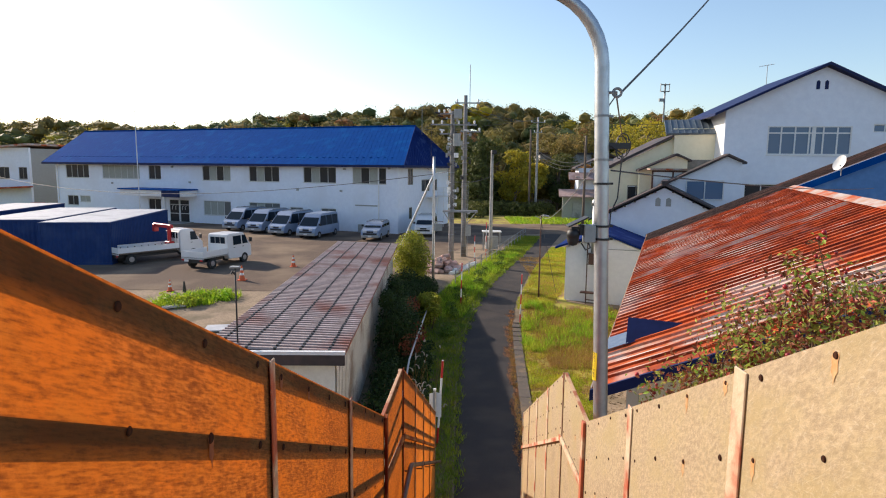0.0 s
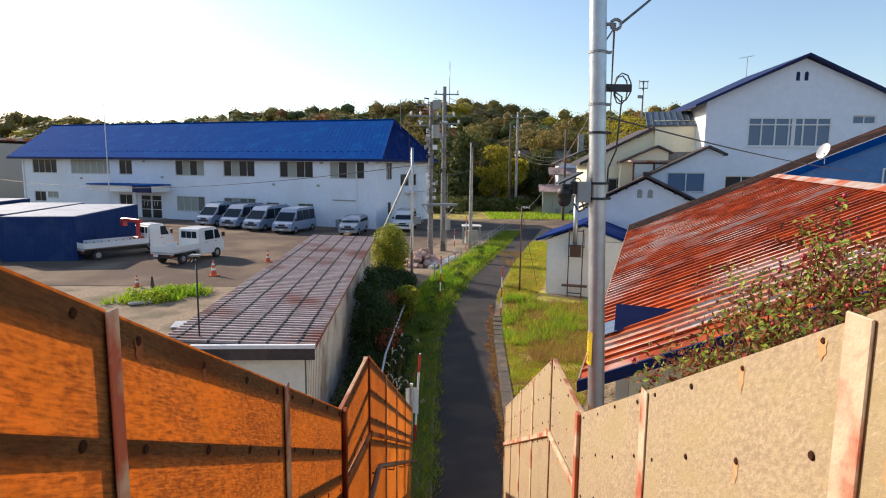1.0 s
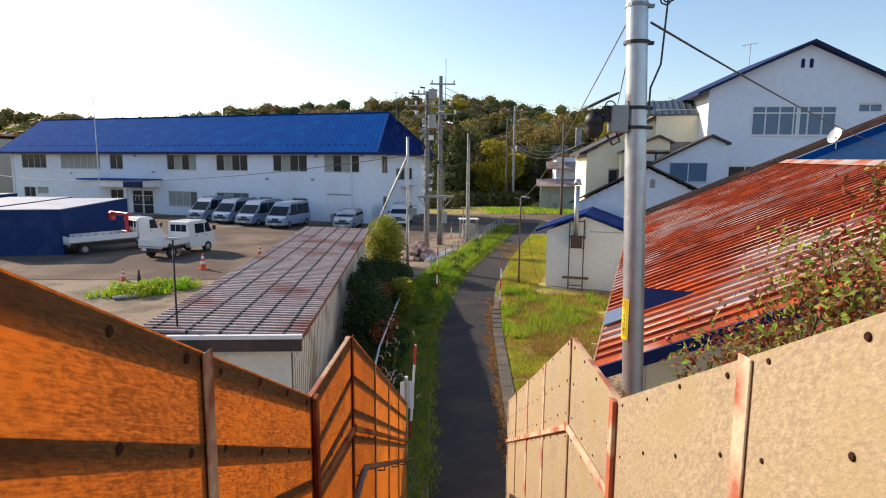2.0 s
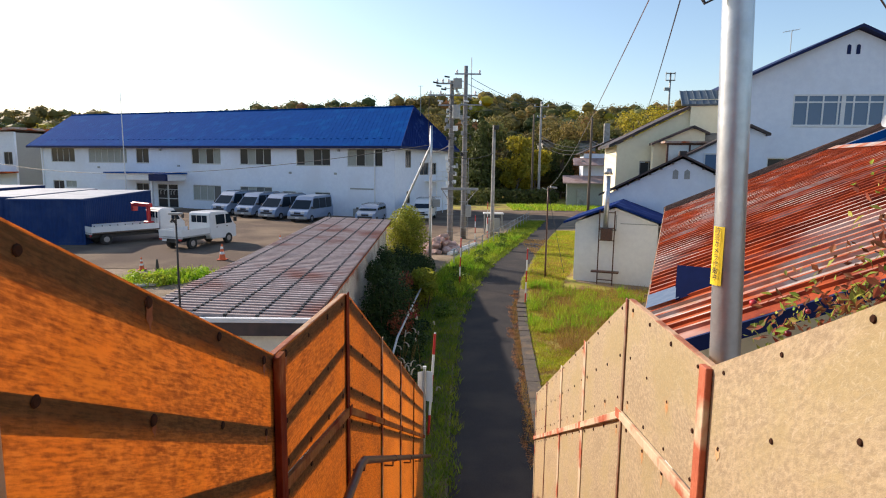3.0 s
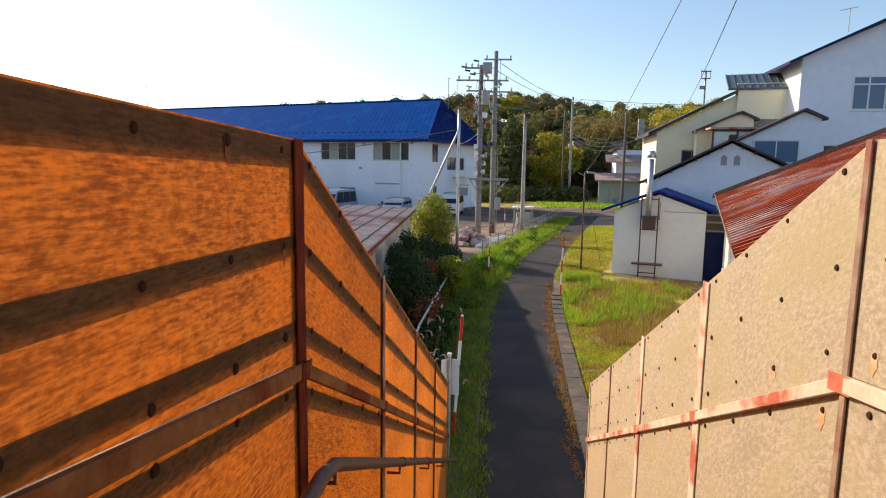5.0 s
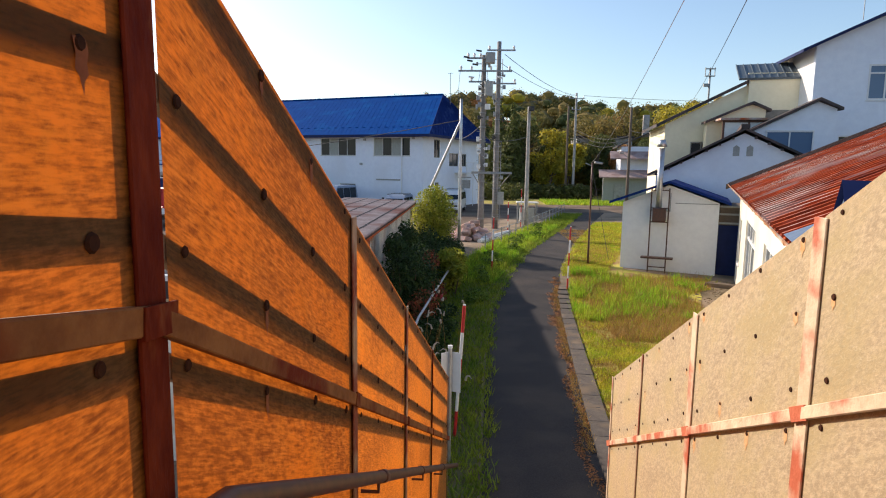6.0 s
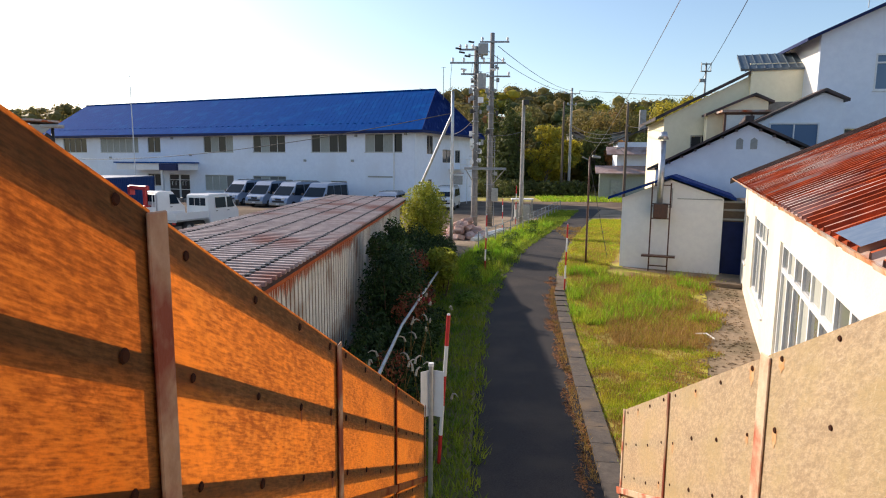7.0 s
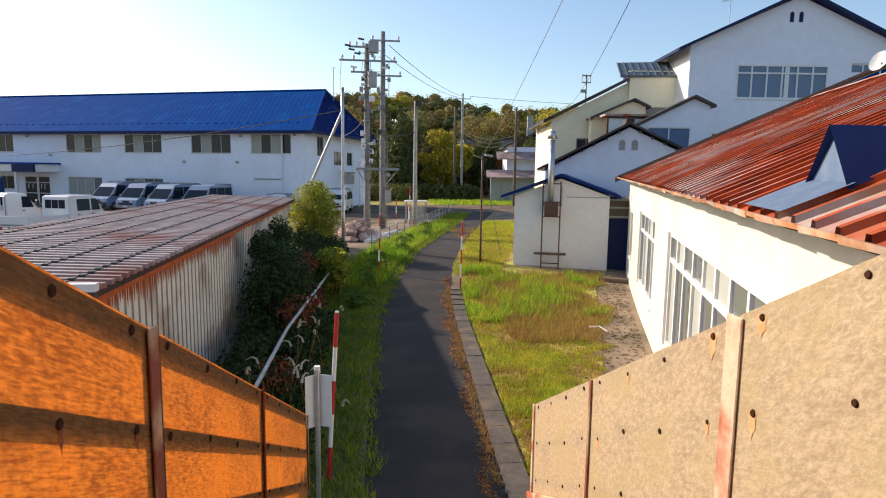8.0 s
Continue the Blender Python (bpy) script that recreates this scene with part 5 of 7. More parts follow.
for x in (2.5, 3.72, 4.9):
    box(bm, x, x + 0.1, -2.2, -2.1, 3.6, 6.5)
for z in (3.6, 5.25, 6.4):
    box(bm, 2.5, 5.0, -2.2, -2.1, z, z + 0.1)
box(bm, 2.5, 5.0, -2.1, -0.92, 3.4, 3.6)
part("frame", bm, "darkpipe", bal)
part("pane", boxes((2.6, 3.72, -2.16, -2.14, 5.35, 6.4)), "frosted", bal)
part("pane", boxes((3.82, 4.9, -2.16, -2.14, 5.35, 6.4)), "frosted", bal)
part("panel", boxes((2.6, 4.9, -2.16, -2.14, 3.7, 5.25)), "grey", bal)
part("cover", boxes((2.35, 5.1, -2.4, -0.95, 6.52, 6.62)), "rustgrey", bal)

# ---- long white building with the rusted roof ----
TH = 20.5
hall = thing("workshop", frame_at(10.2, 28.7, 0.0, -TH), "long white-walled workshop with a rusted red corrugated roof", "building")
# local: x across (to the ridge), y along; the wall runs from y=0 back to y=-20


def rz(u, v):
    return 3.85 + 0.0095 * (u - 0.6) + 0.46 * (v + 0.45)


wall_m = Matrix.Rotation(radians(-90), 4, "Z")
HW = [(1.2, 2.2, 1.1, 2.65), (4.6, 8.6, 0.75, 2.88), (10.9, 17.6, 0.55, 2.84)]
w = wall_mesh("long_wall", 0.0, 20.0, -0.05, 3.66, 0.2, HW, "warmwhite", hall)
w.matrix_basis = wall_m
window(hall, 1.2, 2.2, 1.1, 2.65, 2, "frame", "glass", m=wall_m.copy(), transom=0.4)
window(hall, 4.6, 8.6, 0.75, 2.88, 4, "frame", "glassw", m=wall_m.copy(), transom=0.55, bar=0.08, curtain=0.5)
window(hall, 10.9, 17.6, 0.55, 2.84, 8, "frame", "glassw", m=wall_m.copy(), transom=0.55, bar=0.09, curtain=0.5)
part("end_wall", boxes((0.205, 10.0, -20.0, -19.8, -0.05, 3.3)), "cream", hall)
bm = bmesh.new()
prism(bm, [(0.205, 3.3), (0.205, 3.6), (5.1, 5.9), (10, 3.6), (10, 3.3)], -20.0, -19.8, "y")
part("end_gable", bm, "cream", hall)
part("far_wall", boxes((0.205, 11, -0.3, -0.1, -0.05, 3.5)), "cream", hall)


def corrugated(bm, u0, u1, v0, v1, pitch, amp, rows=14, sag=0.0, fz=rz):
    """A corrugated sheet: ridges run up the slope (v), laid side by side along u."""
    k = int((u1 - u0) / pitch * 4)
    prev = None
    for i in range(k + 1):
        u = u0 + (u1 - u0) * i / k
        off = amp * (0, 1, 0.9, 0)[i % 4]
        col = [bm.verts.new((v0 + (v1 - v0) * j / rows, u, fz(u, v0 + (v1 - v0) * j / rows) + off + 0.012 * noise.noise((u * 0.6, j * 0.5, 3)))) for j in range(rows + 1)]
        if prev:
            for j in range(rows):
                bm.faces.new((prev[j], col[j], col[j + 1], prev[j + 1]))
        prev = col


V_R, U_N, U_S = 5.1, -21.2, -2.8


def pan(u0, u1, v0, v1, parent):
    """One pan of the batten roof, with its upstanding rib along one edge."""
    bm = bmesh.new()
    rows, w = 9, u1 - u0
    prof = ((0.0, 0.0), (w - 0.075, 0.004), (w - 0.065, 0.05), (w - 0.01, 0.05), (w, 0.0))
    prev = None
    for j in range(rows + 1):
        v = v0 + (v1 - v0) * j / rows
        row = [bm.verts.new((v, u0 + d, rz(u0 + d, v) + h + 0.010 * noise.noise(((u0 + d) * 1.3, j * 0.8, 3)))) for d, h in prof]
        if prev:
            for k in range(4):
                bm.faces.new((prev[k], row[k], row[k + 1], prev[k + 1]))
        prev = row
    bare = -20.6 < u0 < -19.5 or -12.3 < u0 < -11.7
    sheet = part("roof_sheet", bm, "rustdark" if u0 > U_S - 0.1 else ("rustgrey" if bare else "rust"), parent)
    sheet.data.materials.append(M["ribcap" if u0 < U_S - 0.1 else "rustdark"])
    for i, f in enumerate(sheet.data.polygons):
        if i % 4 == 2:
            f.material_index = 1


u = U_N
while u < 0.55:
    w = min(0.33, 0.6 - u)
    pan(u, u + w, -0.45, V_R if u < U_S - 0.1 else 13.0, hall)
    u += w
bm = bmesh.new()
corrugated(bm, U_N, U_S, V_R, 11.0, 0.3, 0.02, fz=lambda u, v: rz(u, V_R) - 0.46 * (v - V_R))
part("rear_roof_sheet", bm, "rustgrey", hall)
part("roof_deck", boxes(), "darkroof", hall).data.from_pydata(
    [(v, u, rz(u, v) - 0.07) for u, v in ((U_N + 0.03, -0.40), (0.55, -0.40), (0.55, V_R), (U_N + 0.03, V_R))], [], [(0, 1, 2, 3)])
bm = bmesh.new()
for a, b in ((U_N, U_S),):
    vs = [(V_R - 0.28, a), (V_R, a), (V_R + 0.28, a)]
    lo = [bm.verts.new((v, a, rz(a, V_R) + 0.045 - 0.46 * abs(v - V_R) + 0.03)) for v, _ in vs]
    hi = [bm.verts.new((v, b, rz(b, V_R) + 0.045 - 0.46 * abs(v - V_R) + 0.03)) for v, _ in vs]
    bm.faces.new((lo[0], lo[1], hi[1], hi[0])), bm.faces.new((lo[1], lo[2], hi[2], hi[1]))
part("ridge_cap", bm, "rustgrey", hall, "rust-streaked zinc ridge flashing")
bm = bmesh.new()
prism(bm, [(V_R, 5.6), (13.0, 5.0), (13.0, rz(-2.6, 13.0) - 0.12), (V_R, rz(-2.6, V_R) - 0.12)], -2.7, -2.5, "y")
part("upper_gable", bm, "bluepaint", hall, "blue painted upper gable")
bm = bmesh.new()
prism(bm, [(V_R - 0.3, rz(U_S, V_R - 0.3) - 0.30), (13.2, rz(U_S, 13.2) - 0.30), (13.2, rz(U_S, 13.2) - 0.02), (V_R - 0.3, rz(U_S, V_R - 0.3) - 0.02)], U_S - 0.06, U_S - 0.02, "y")
part("bargeboard", bm, "blueroof", hall)
window(hall, 8.6, 10.6, 6.1, 6.7, 2, "frame", "glassb", y=-2.76, depth=0.05, sill=False)
bm = bmesh.new()
prism(bm, [(-0.48, rz(U_N, -0.48) - 0.17), (V_R, rz(U_N, V_R) - 0.17), (V_R, rz(U_N, V_R) + 0.0), (-0.48, rz(U_N, -0.48) + 0.0)], U_N - 0.06, U_N - 0.01, "y")
part("near_bargeboard", bm, "navy", hall)
bm = bmesh.new()
prism(bm, [(-0.52, rz(0.6, -0.52) - 0.17), (13, rz(0.6, 13) - 0.17), (13, rz(0.6, 13) + 0.03), (-0.52, rz(0.6, -0.52) + 0.03)], 0.61, 0.68, "y")
part("far_bargeboard", bm, "wood", hall)
# ragged eave flashing in lengths
u = U_N
rs = random.Random(9)
while u < 0.5:
    ln = min(rs.uniform(0.15, 0.6), 0.6 - u)
    z0, z1 = rz(u, -0.45), rz(u + ln, -0.45)
    d0, d1 = rs.uniform(0.02, 0.045), rs.uniform(0.02, 0.045)
    bm = bmesh.new()
    f = [(-0.475, u, z0 + 0.012), (-0.475, u + ln, z1 + 0.012), (-0.46, u + ln, z1 - d1), (-0.46, u, z0 - d0)]
    g = [(p[0] + 0.02, p[1], p[2]) for p in f]
    a, b = [bm.verts.new(p) for p in f], [bm.verts.new(p) for p in g]
    bm.faces.new(a), bm.faces.new(b[::-1])
    for i in range(4):
        bm.faces.new((a[i], a[(i + 1) % 4], b[(i + 1) % 4], b[i]))
    part("eave_flashing", bm, "gutter", hall)
    u += ln + 0.01
# dormer vent
d0, d1, va = -19.36, -18.58, -0.05
dm = new("roof_dormer")
dm.parent = hall
uc, zt = (d0 + d1) / 2, rz((d0 + d1) / 2, va) + 0.42
bm = bmesh.new()
poly(bm, [(va, d0, rz(d0, va) + 0.02), (va, d1, rz(d1, va) + 0.02), (va + 0.02, uc, zt)])
part("front", bm, "bluegrey", dm, "pale blue-grey triangular front")
bm = bmesh.new()
tipv = va + (zt - rz(uc, va)) / 0.46
for e in (d0, d1):
    poly(bm, [(va - 0.04, e, rz(e, va) + 0.02), (va - 0.04, uc, zt + 0.02), (tipv, uc, zt)])
part("slope", bm, "navy", dm, "navy sheet slope")
bm = bmesh.new()
poly(bm, [(v, u, rz(u, v) + 0.066) for u, v in ((d0 + 0.0, -0.46), (d1 + 0.1, -0.46), (d1 + 0.1, va), (d0 + 0.0, va))])
part("flashing", bm, "bluegrey", dm, "pale blue flashing strip")
dish = thing("satellite_dish", hall.matrix_basis @ Matrix.Translation((6.62, -3.0, rz(-3.0, 6.62) + 0.20)) @ Matrix.Scale(0.66, 4), "white satellite dish on a bracket at the roof edge", "satellite dish")
bm = bmesh.new()
rings = []
for j in range(6):
    r = 0.06 + 0.36 * j / 5
    rings.append([bm.verts.new((r * math.cos(2 * math.pi * k / 24), 0.22 * (r / 0.42) ** 2, 1.15 * r * math.sin(2 * math.pi * k / 24))) for k in range(24)])
c = bm.verts.new((0, 0, 0))
for k in range(24):
    bm.faces.new((c, rings[0][k], rings[0][(k + 1) % 24]))
for p, q in zip(rings, rings[1:]):
    for k in range(24):
        bm.faces.new((p[k], q[k], q[(k + 1) % 24], p[(k + 1) % 24]))
d = part("reflector", bm, "whitep", dish, smooth=True)
d.matrix_basis = Matrix.Rotation(radians(122), 4, "Z") @ Matrix.Rotation(radians(25), 4, "X")
bm = bmesh.new()
tube(bm, [(0, 0, 0), (0.0, 0.05, -0.35), (0.0, 0.06, -0.66)], 0.025, 8)
tube(bm, [(-0.02, -0.02, -0.35), (-0.15, -0.35, -0.1)], 0.012, 6)
box(bm, -0.2, -0.12, -0.42, -0.34, -0.12, -0.03)
part("bracket", bm, "grey", dish)

# ---- vehicles ----


def wheel(parent, x, y, r=0.32, w=0.2):
    ob = new("wheel")
    ob.parent = parent
    ob.location = (x, y, r)
    bm = bmesh.new()
    tube(bm, [(-w / 2, 0, 0), (-w / 2 + 0.03, 0, 0), (w / 2 - 0.03, 0, 0), (w / 2, 0, 0)], r, 18)
    part("tyre", bm, "tyre", ob)
    bm = bmesh.new()
    s = 1 if x > 0 else -1
    tube(bm, [(s * (w / 2 - 0.02), 0, 0), (s * (w / 2 + 0.006), 0, 0)], r * 0.62, 14, r * 0.5)
    part("rim", bm, "rim", ob)


def hull(bm, profile, half, waist, tuck):
    """A car body: side profile (y, z), drawn across, leaning in above the waist."""
    def hw(z):
        return half - max(z - waist, 0) * tuck
    k = len(profile)
    a = [bm.verts.new((-hw(z), y, z)) for y, z in profile]
    b = [bm.verts.new((hw(z), y, z)) for y, z in profile]
    bm.faces.new(a), bm.faces.new(b[::-1])
    for i in range(k):
        bm.faces.new((a[i], b[i], b[(i + 1) % k], a[(i + 1) % k]))
    bmesh.ops.bevel(bm, geom=bm.edges[:], offset=0.035, segments=2, affect="EDGES")
    return hw


def van(name, m, label, paint, length=4.95, height=2.2, half=0.95, nose=0.55, rack=True, category="van", group="", rear=False):
    v = thing(name, m, label, category, group)
    f = length / 2
    bm = bmesh.new()
    zb = 1.02
    prof = [(-f, 0.32), (-f + 0.02, zb), (-f + 0.14, height - 0.06), (-f + 0.4, height), (f - nose - 1.25, height), (f - nose - 0.95, height - 0.06), (f - nose + 0.05, zb + 0.08), (f - 0.12, zb - 0.1), (f, 0.62), (f - 0.04, 0.32)]
    hw = hull(bm, prof, half, 1.0, 0.11)
    part("body", bm, paint, v)
    y0, y1, z0, z1 = f - nose - 0.90, f - nose + 0.04, height - 0.14, zb + 0.13
    bm = bmesh.new()
    poly(bm, [(-hw(z1) + 0.07, y1 + 0.012, z1), (hw(z1) - 0.07, y1 + 0.012, z1), (hw(z0) - 0.10, y0 + 0.012, z0), (-hw(z0) + 0.10, y0 + 0.012, z0)])
    part("windscreen", bm, "carglass", v)
    bm = bmesh.new()
    poly(bm, [(-hw(1.15) + 0.12, -f - 0.004 + 0.015, 1.12), (hw(1.15) - 0.12, -f - 0.004 + 0.015, 1.12), (hw(1.7) - 0.14, -f + 0.09, height - 0.2), (-hw(1.7) + 0.14, -f + 0.09, height - 0.2)])
    part("rear_window", bm, "carglass", v)
    spans = [(-f + 0.3, -f + 1.35), (-f + 1.42, -f + 2.55), (-f + 2.62, f - nose - 0.42)]
    for s in (-1, 1):
        for i, (a, b) in enumerate(spans):
            bm = bmesh.new()
            b2 = b if i < 2 else b - 0.42
            q = [(s * (hw(1.12) + 0.006), a, 1.12), (s * (hw(1.12) + 0.006), b, 1.12), (s * (hw(height - 0.2) + 0.006), b2, height - 0.2), (s * (hw(height - 0.2) + 0.006), a, height - 0.2)]
            poly(bm, q if s > 0 else q[::-1])
            part("side_window", bm, "carglass", v)
        bm = bmesh.new()
        box(bm, s * 0.48 - 0.17, s * 0.48 + 0.17, f - 0.13, f - 0.03, 0.74, 0.95, 0.02)
        part("headlight", bm, "lampglass", v)
        bm = bmesh.new()
        box(bm, *sorted((s * (half + 0.0), s * (half + 0.20))), f - nose - 0.25, f - nose - 0.15, 1.18, 1.36, 0.02)
        part("mirror", bm, "black", v)
        bm = bmesh.new()
        box(bm, s * (half - 0.12) - 0.06, s * (half - 0.12) + 0.06, -f - 0.012, -f + 0.02, 0.75, 1.15)
        part("tail_light", bm, "carred", v)
        for y in (-f + 0.85, f - 0.85):
            wheel(v, s * (half - 0.09), y)
    part("grille", boxes((-0.62, 0.62, f - 0.045, f + 0.004, 0.54, 0.69), (-0.30, 0.30, f - 0.075, f - 0.02, 0.72, 0.86)), "black", v)
    bm = bmesh.new()
    box(bm, -half + 0.05, half - 0.05, f - 0.06, f + 0.05, 0.30, 0.52, 0.03)
    part("bumper", bm, paint if paint != "carsilver" else "grey", v)
    part("number_plate", boxes((-0.17, 0.17, f + 0.05, f + 0.06, 0.36, 0.48)), "whitep", v)
    if rack:
        bm = bmesh.new()
        for y in (-f + 0.7, -f + 1.7, -f + 2.7):
            box(bm, -half + 0.12, half - 0.12, y, y + 0.04, height + 0.06, height + 0.09)
        for s in (-1, 1):
            box(bm, s * (half - 0.15) - 0.015, s * (half - 0.15) + 0.015, -f + 0.5, -f + 2.9, height + 0.0, height + 0.06)
        part("roof_rack", bm, "steel", v)
    return v


HEAD = 158.2
for (fx, fy), turn, paint, lab in zip(((-20.4, 60.0), (-17.4, 57.9), (-14.7, 56.0), (-11.5, 54.0)), (0, 2, -1, 6), ("carsilver",) * 4,
                                 ("silver-blue van parked before the office wall", "silver-blue van parked before the office wall", "silver-blue van parked before the office wall", "silver van parked a little askew before the office")):
    a = radians(HEAD + turn)
    van("van", frame_at(fx - 0.75 + math.sin(a) * 2.35, fy - math.cos(a) * 2.35, 0.505, HEAD + turn), lab, paint, rack=fx != -11.5, group="parked vans")
van("estate_car", frame_at(-6.1, 55.0, 0.505, HEAD + 14), "silver estate car with a loaded roof rack", "carsilver", 4.4, 1.55, 0.83, 0.9, True, "car")
van("white_van", frame_at(-1.6, 58.6, 0.505, HEAD + 16), "white van with a roof rack beside the office end wall", "carwhite", 4.6, 1.9, 0.84, 0.5, True, "van")
van("hatchback", frame_at(-52.2, 78.0, 0.505, 25), "red hatchback parked beyond the office", "carred", 3.9, 1.5, 0.82, 0.8, False, "car")


def truck(m, label, cab_len, bed_len, crane):
    t = thing("truck", m, label, "truck")
    L = cab_len + bed_len
    f = L / 2
    half = 0.85
    bm = bmesh.new()
    c0 = f - cab_len
    hw = hull(bm, [(c0, 0.55), (c0, 1.95), (c0 + 0.15, 2.03), (f - 0.75, 2.02), (f - 0.25, 1.25), (f - 0.03, 1.1), (f, 0.5), (f - 0.05, 0.35), (c0 + 0.1, 0.4)], half, 1.2, 0.09)
    part("cab", bm, "carwhite", t)
    bm = bmesh.new()
    poly(bm, [(-0.68, f - 0.235, 1.27), (0.68, f - 0.235, 1.27), (0.62, f - 0.68, 1.92), (-0.62, f - 0.68, 1.92)])
    part("windscreen", bm, "carglass", t)
    doors = [(f - 0.95, f - 0.38)] if cab_len < 1.8 else [(f - 0.95, f - 0.38), (f - 1.85, f - 1.05)]
    for s in (-1, 1):
        for a, b in doors:
            bm = bmesh.new()
            poly(bm, [(s * (hw(1.27) + 0.007), a, 1.27), (s * (hw(1.27) + 0.007), b, 1.27), (s * (hw(1.85) + 0.007), b - 0.2 if b > f - 0.5 else b, 1.85), (s * (hw(1.85) + 0.007), a, 1.85)])
            part("side_window", bm, "carglass", t)
            bm = bmesh.new()
            box(bm, *sorted((s * (half + 0.002), s * (half + 0.02))), a, a + 0.13, 1.08, 1.12)
            part("door_handle", bm, "black", t)
        for y in (f - 0.75, -f + 0.85):
            wheel(t, s * (half - 0.1), y, 0.33)
        bm = bmesh.new()
        box(bm, s * 0.6 - 0.14, s * 0.6 + 0.14, f - 0.03, f + 0.015, 0.62, 0.80, 0.01)
        part("headlight", bm, "lampglass", t)
        bm = bmesh.new()
        box(bm, *sorted((s * half, s * (half + 0.22))), f - 0.30, f - 0.20, 1.35, 1.65, 0.02)
        part("mirror", bm, "black", t)
        bm = bmesh.new()
        box(bm, s * 0.7 - 0.1, s * 0.7 + 0.1, -f - 0.02, -f + 0.02, 0.55, 0.66)
        part("tail_light", bm, "carred", t)
    bm = bmesh.new()
    for i in range(3):
        box(bm, -0.58 + 0.4 * i, -0.22 + 0.4 * i, c0 - 0.012, c0 - 0.002, 1.40, 1.82)
    part("rear_window", bm, "carglass", t)
    part("chassis", boxes((-0.45, 0.45, -f + 0.1, f - 0.3, 0.42, 0.62)), "black", t)
    part("bed_floor", boxes((-half, half, -f, c0 - 0.08, 0.70, 0.78)), "wood" if crane else "grey", t)
    for s in (-1, 1):
        part("side_board", boxes((min(s * half, s * (half - 0.035)), max(s * half, s * (half - 0.035)), -f + 0.04, c0 - 0.1, 0.782, 1.14)), "carwhite", t)
    part("tailgate", boxes((-half, half, -f, -f + 0.036, 0.66, 1.14)), "carwhite", t)
    part("number_plate", boxes((-0.6, -0.27, -f - 0.03, -f - 0.02, 0.5, 0.64)), "whitep", t)
    if crane:
        c = new("loading_crane")
        c.parent = t
        bm = bmesh.new()
        box(bm, -0.3, 0.3, c0 - 0.55, c0 - 0.12, 0.78, 1.2, 0.03)
        cyl(bm, 0, c0 - 0.33, 1.2, 2.1, 0.13, 12)
        part("column", bm, "cranered", c)
        bm = bmesh.new()
        box(bm, -2.0, 0.35, c0 - 0.45, c0 - 0.2, 2.1, 2.36, 0.03)
        box(bm, -2.05, -1.75, c0 - 0.5, c0 - 0.16, 1.75, 2.3, 0.03)
        part("boom", bm, "cranered", c)
        bm = bmesh.new()
        for x in (-0.72, -0.36, 0.36, 0.72):
            tube(bm, [(x, c0 - 0.08, 0.8), (x, c0 - 0.08, 1.85)], 0.03, 6)
        tube(bm, [(-0.8, c0 - 0.08, 1.85), (0.8, c0 - 0.08, 1.85)], 0.035, 6)
        part("guard_frame", bm, "frame", c)
        bm = bmesh.new()
        for s in (-1, 1):
            for i in range(9):
                y = -f + 0.15 + i * (bed_len - 0.6) / 8
                box(bm, s * half - 0.03, s * half + 0.03, y, y + 0.05, 1.14, 1.20)
        part("lashing_hook", bm, "black", t)
    return t


truck(frame_at(-14.75, 39.45, 0.505, -20), "white crew-cab flatbed truck with an empty bed", 2.35, 2.35, False)
truck(frame_at(-19.6, 41.2, 0.505, -38), "white flatbed truck with a red loading crane", 1.7, 4.2, True)

# ---- blue containers ----


def container(m, w, l, h, label):
    c = thing("storage_container", m, label, "container", "blue containers")
    for nm, rot, span, off in (("front", 0, w, (0, 0)), ("side", 90, l, (w, 0)), ("rear", 180, w, (w, l)), ("side", 270, l, (0, l))):
        bm = bmesh.new()
        k = int(span / 0.28)
        prev = None
        for i in range(k * 4 + 1):
            x = span * i / (k * 4)
            d = (0, 0, 0.035, 0.035)[i % 4]
            q = (bm.verts.new((x, d, 0.12)), bm.verts.new((x, d, h - 0.1)))
            if prev:
                bm.faces.new((prev[0], q[0], q[1], prev[1]))
            prev = q
        p = part(nm + "_panel", bm, "container", c)
        p.matrix_basis = Matrix.Translation((*off, 0)) @ Matrix.Rotation(radians(rot), 4, "Z")
    part("base_frame", boxes((0, w, -0.01, l + 0.01, 0.0, 0.14)), "container", c)
    for x in (0, w - 0.1):
        for y in (-0.012, l - 0.09):
            part("corner_post", boxes((x, x + 0.1, y, y + 0.1, 0.14, h - 0.1)), "container", c)
    bm = bmesh.new()
    box(bm, -0.02, w + 0.02, -0.03, l + 0.03, h - 0.11, h)
    part("top_frame", bm, "container", c)
    bm = bmesh.new()
    box(bm, 0.06, w - 0.06, 0.06, l - 0.06, h + 0.004, h + 0.03)
    part("roof", bm, "containertop", c, "weathered pale grey top")


container(frame_at(-25.7, 38.3, 0.5, 8), 4.3, 12.0, 2.75, "navy blue ribbed storage container with a pale top")
container(frame_at(-31.0, 39.6, 0.5, 8), 4.6, 12.0, 2.75, "navy blue ribbed storage container standing beside another")
container(frame_at(-38.5, 45.0, 0.5, 8), 4.3, 12.0, 2.75, "navy blue ribbed storage container at the back")

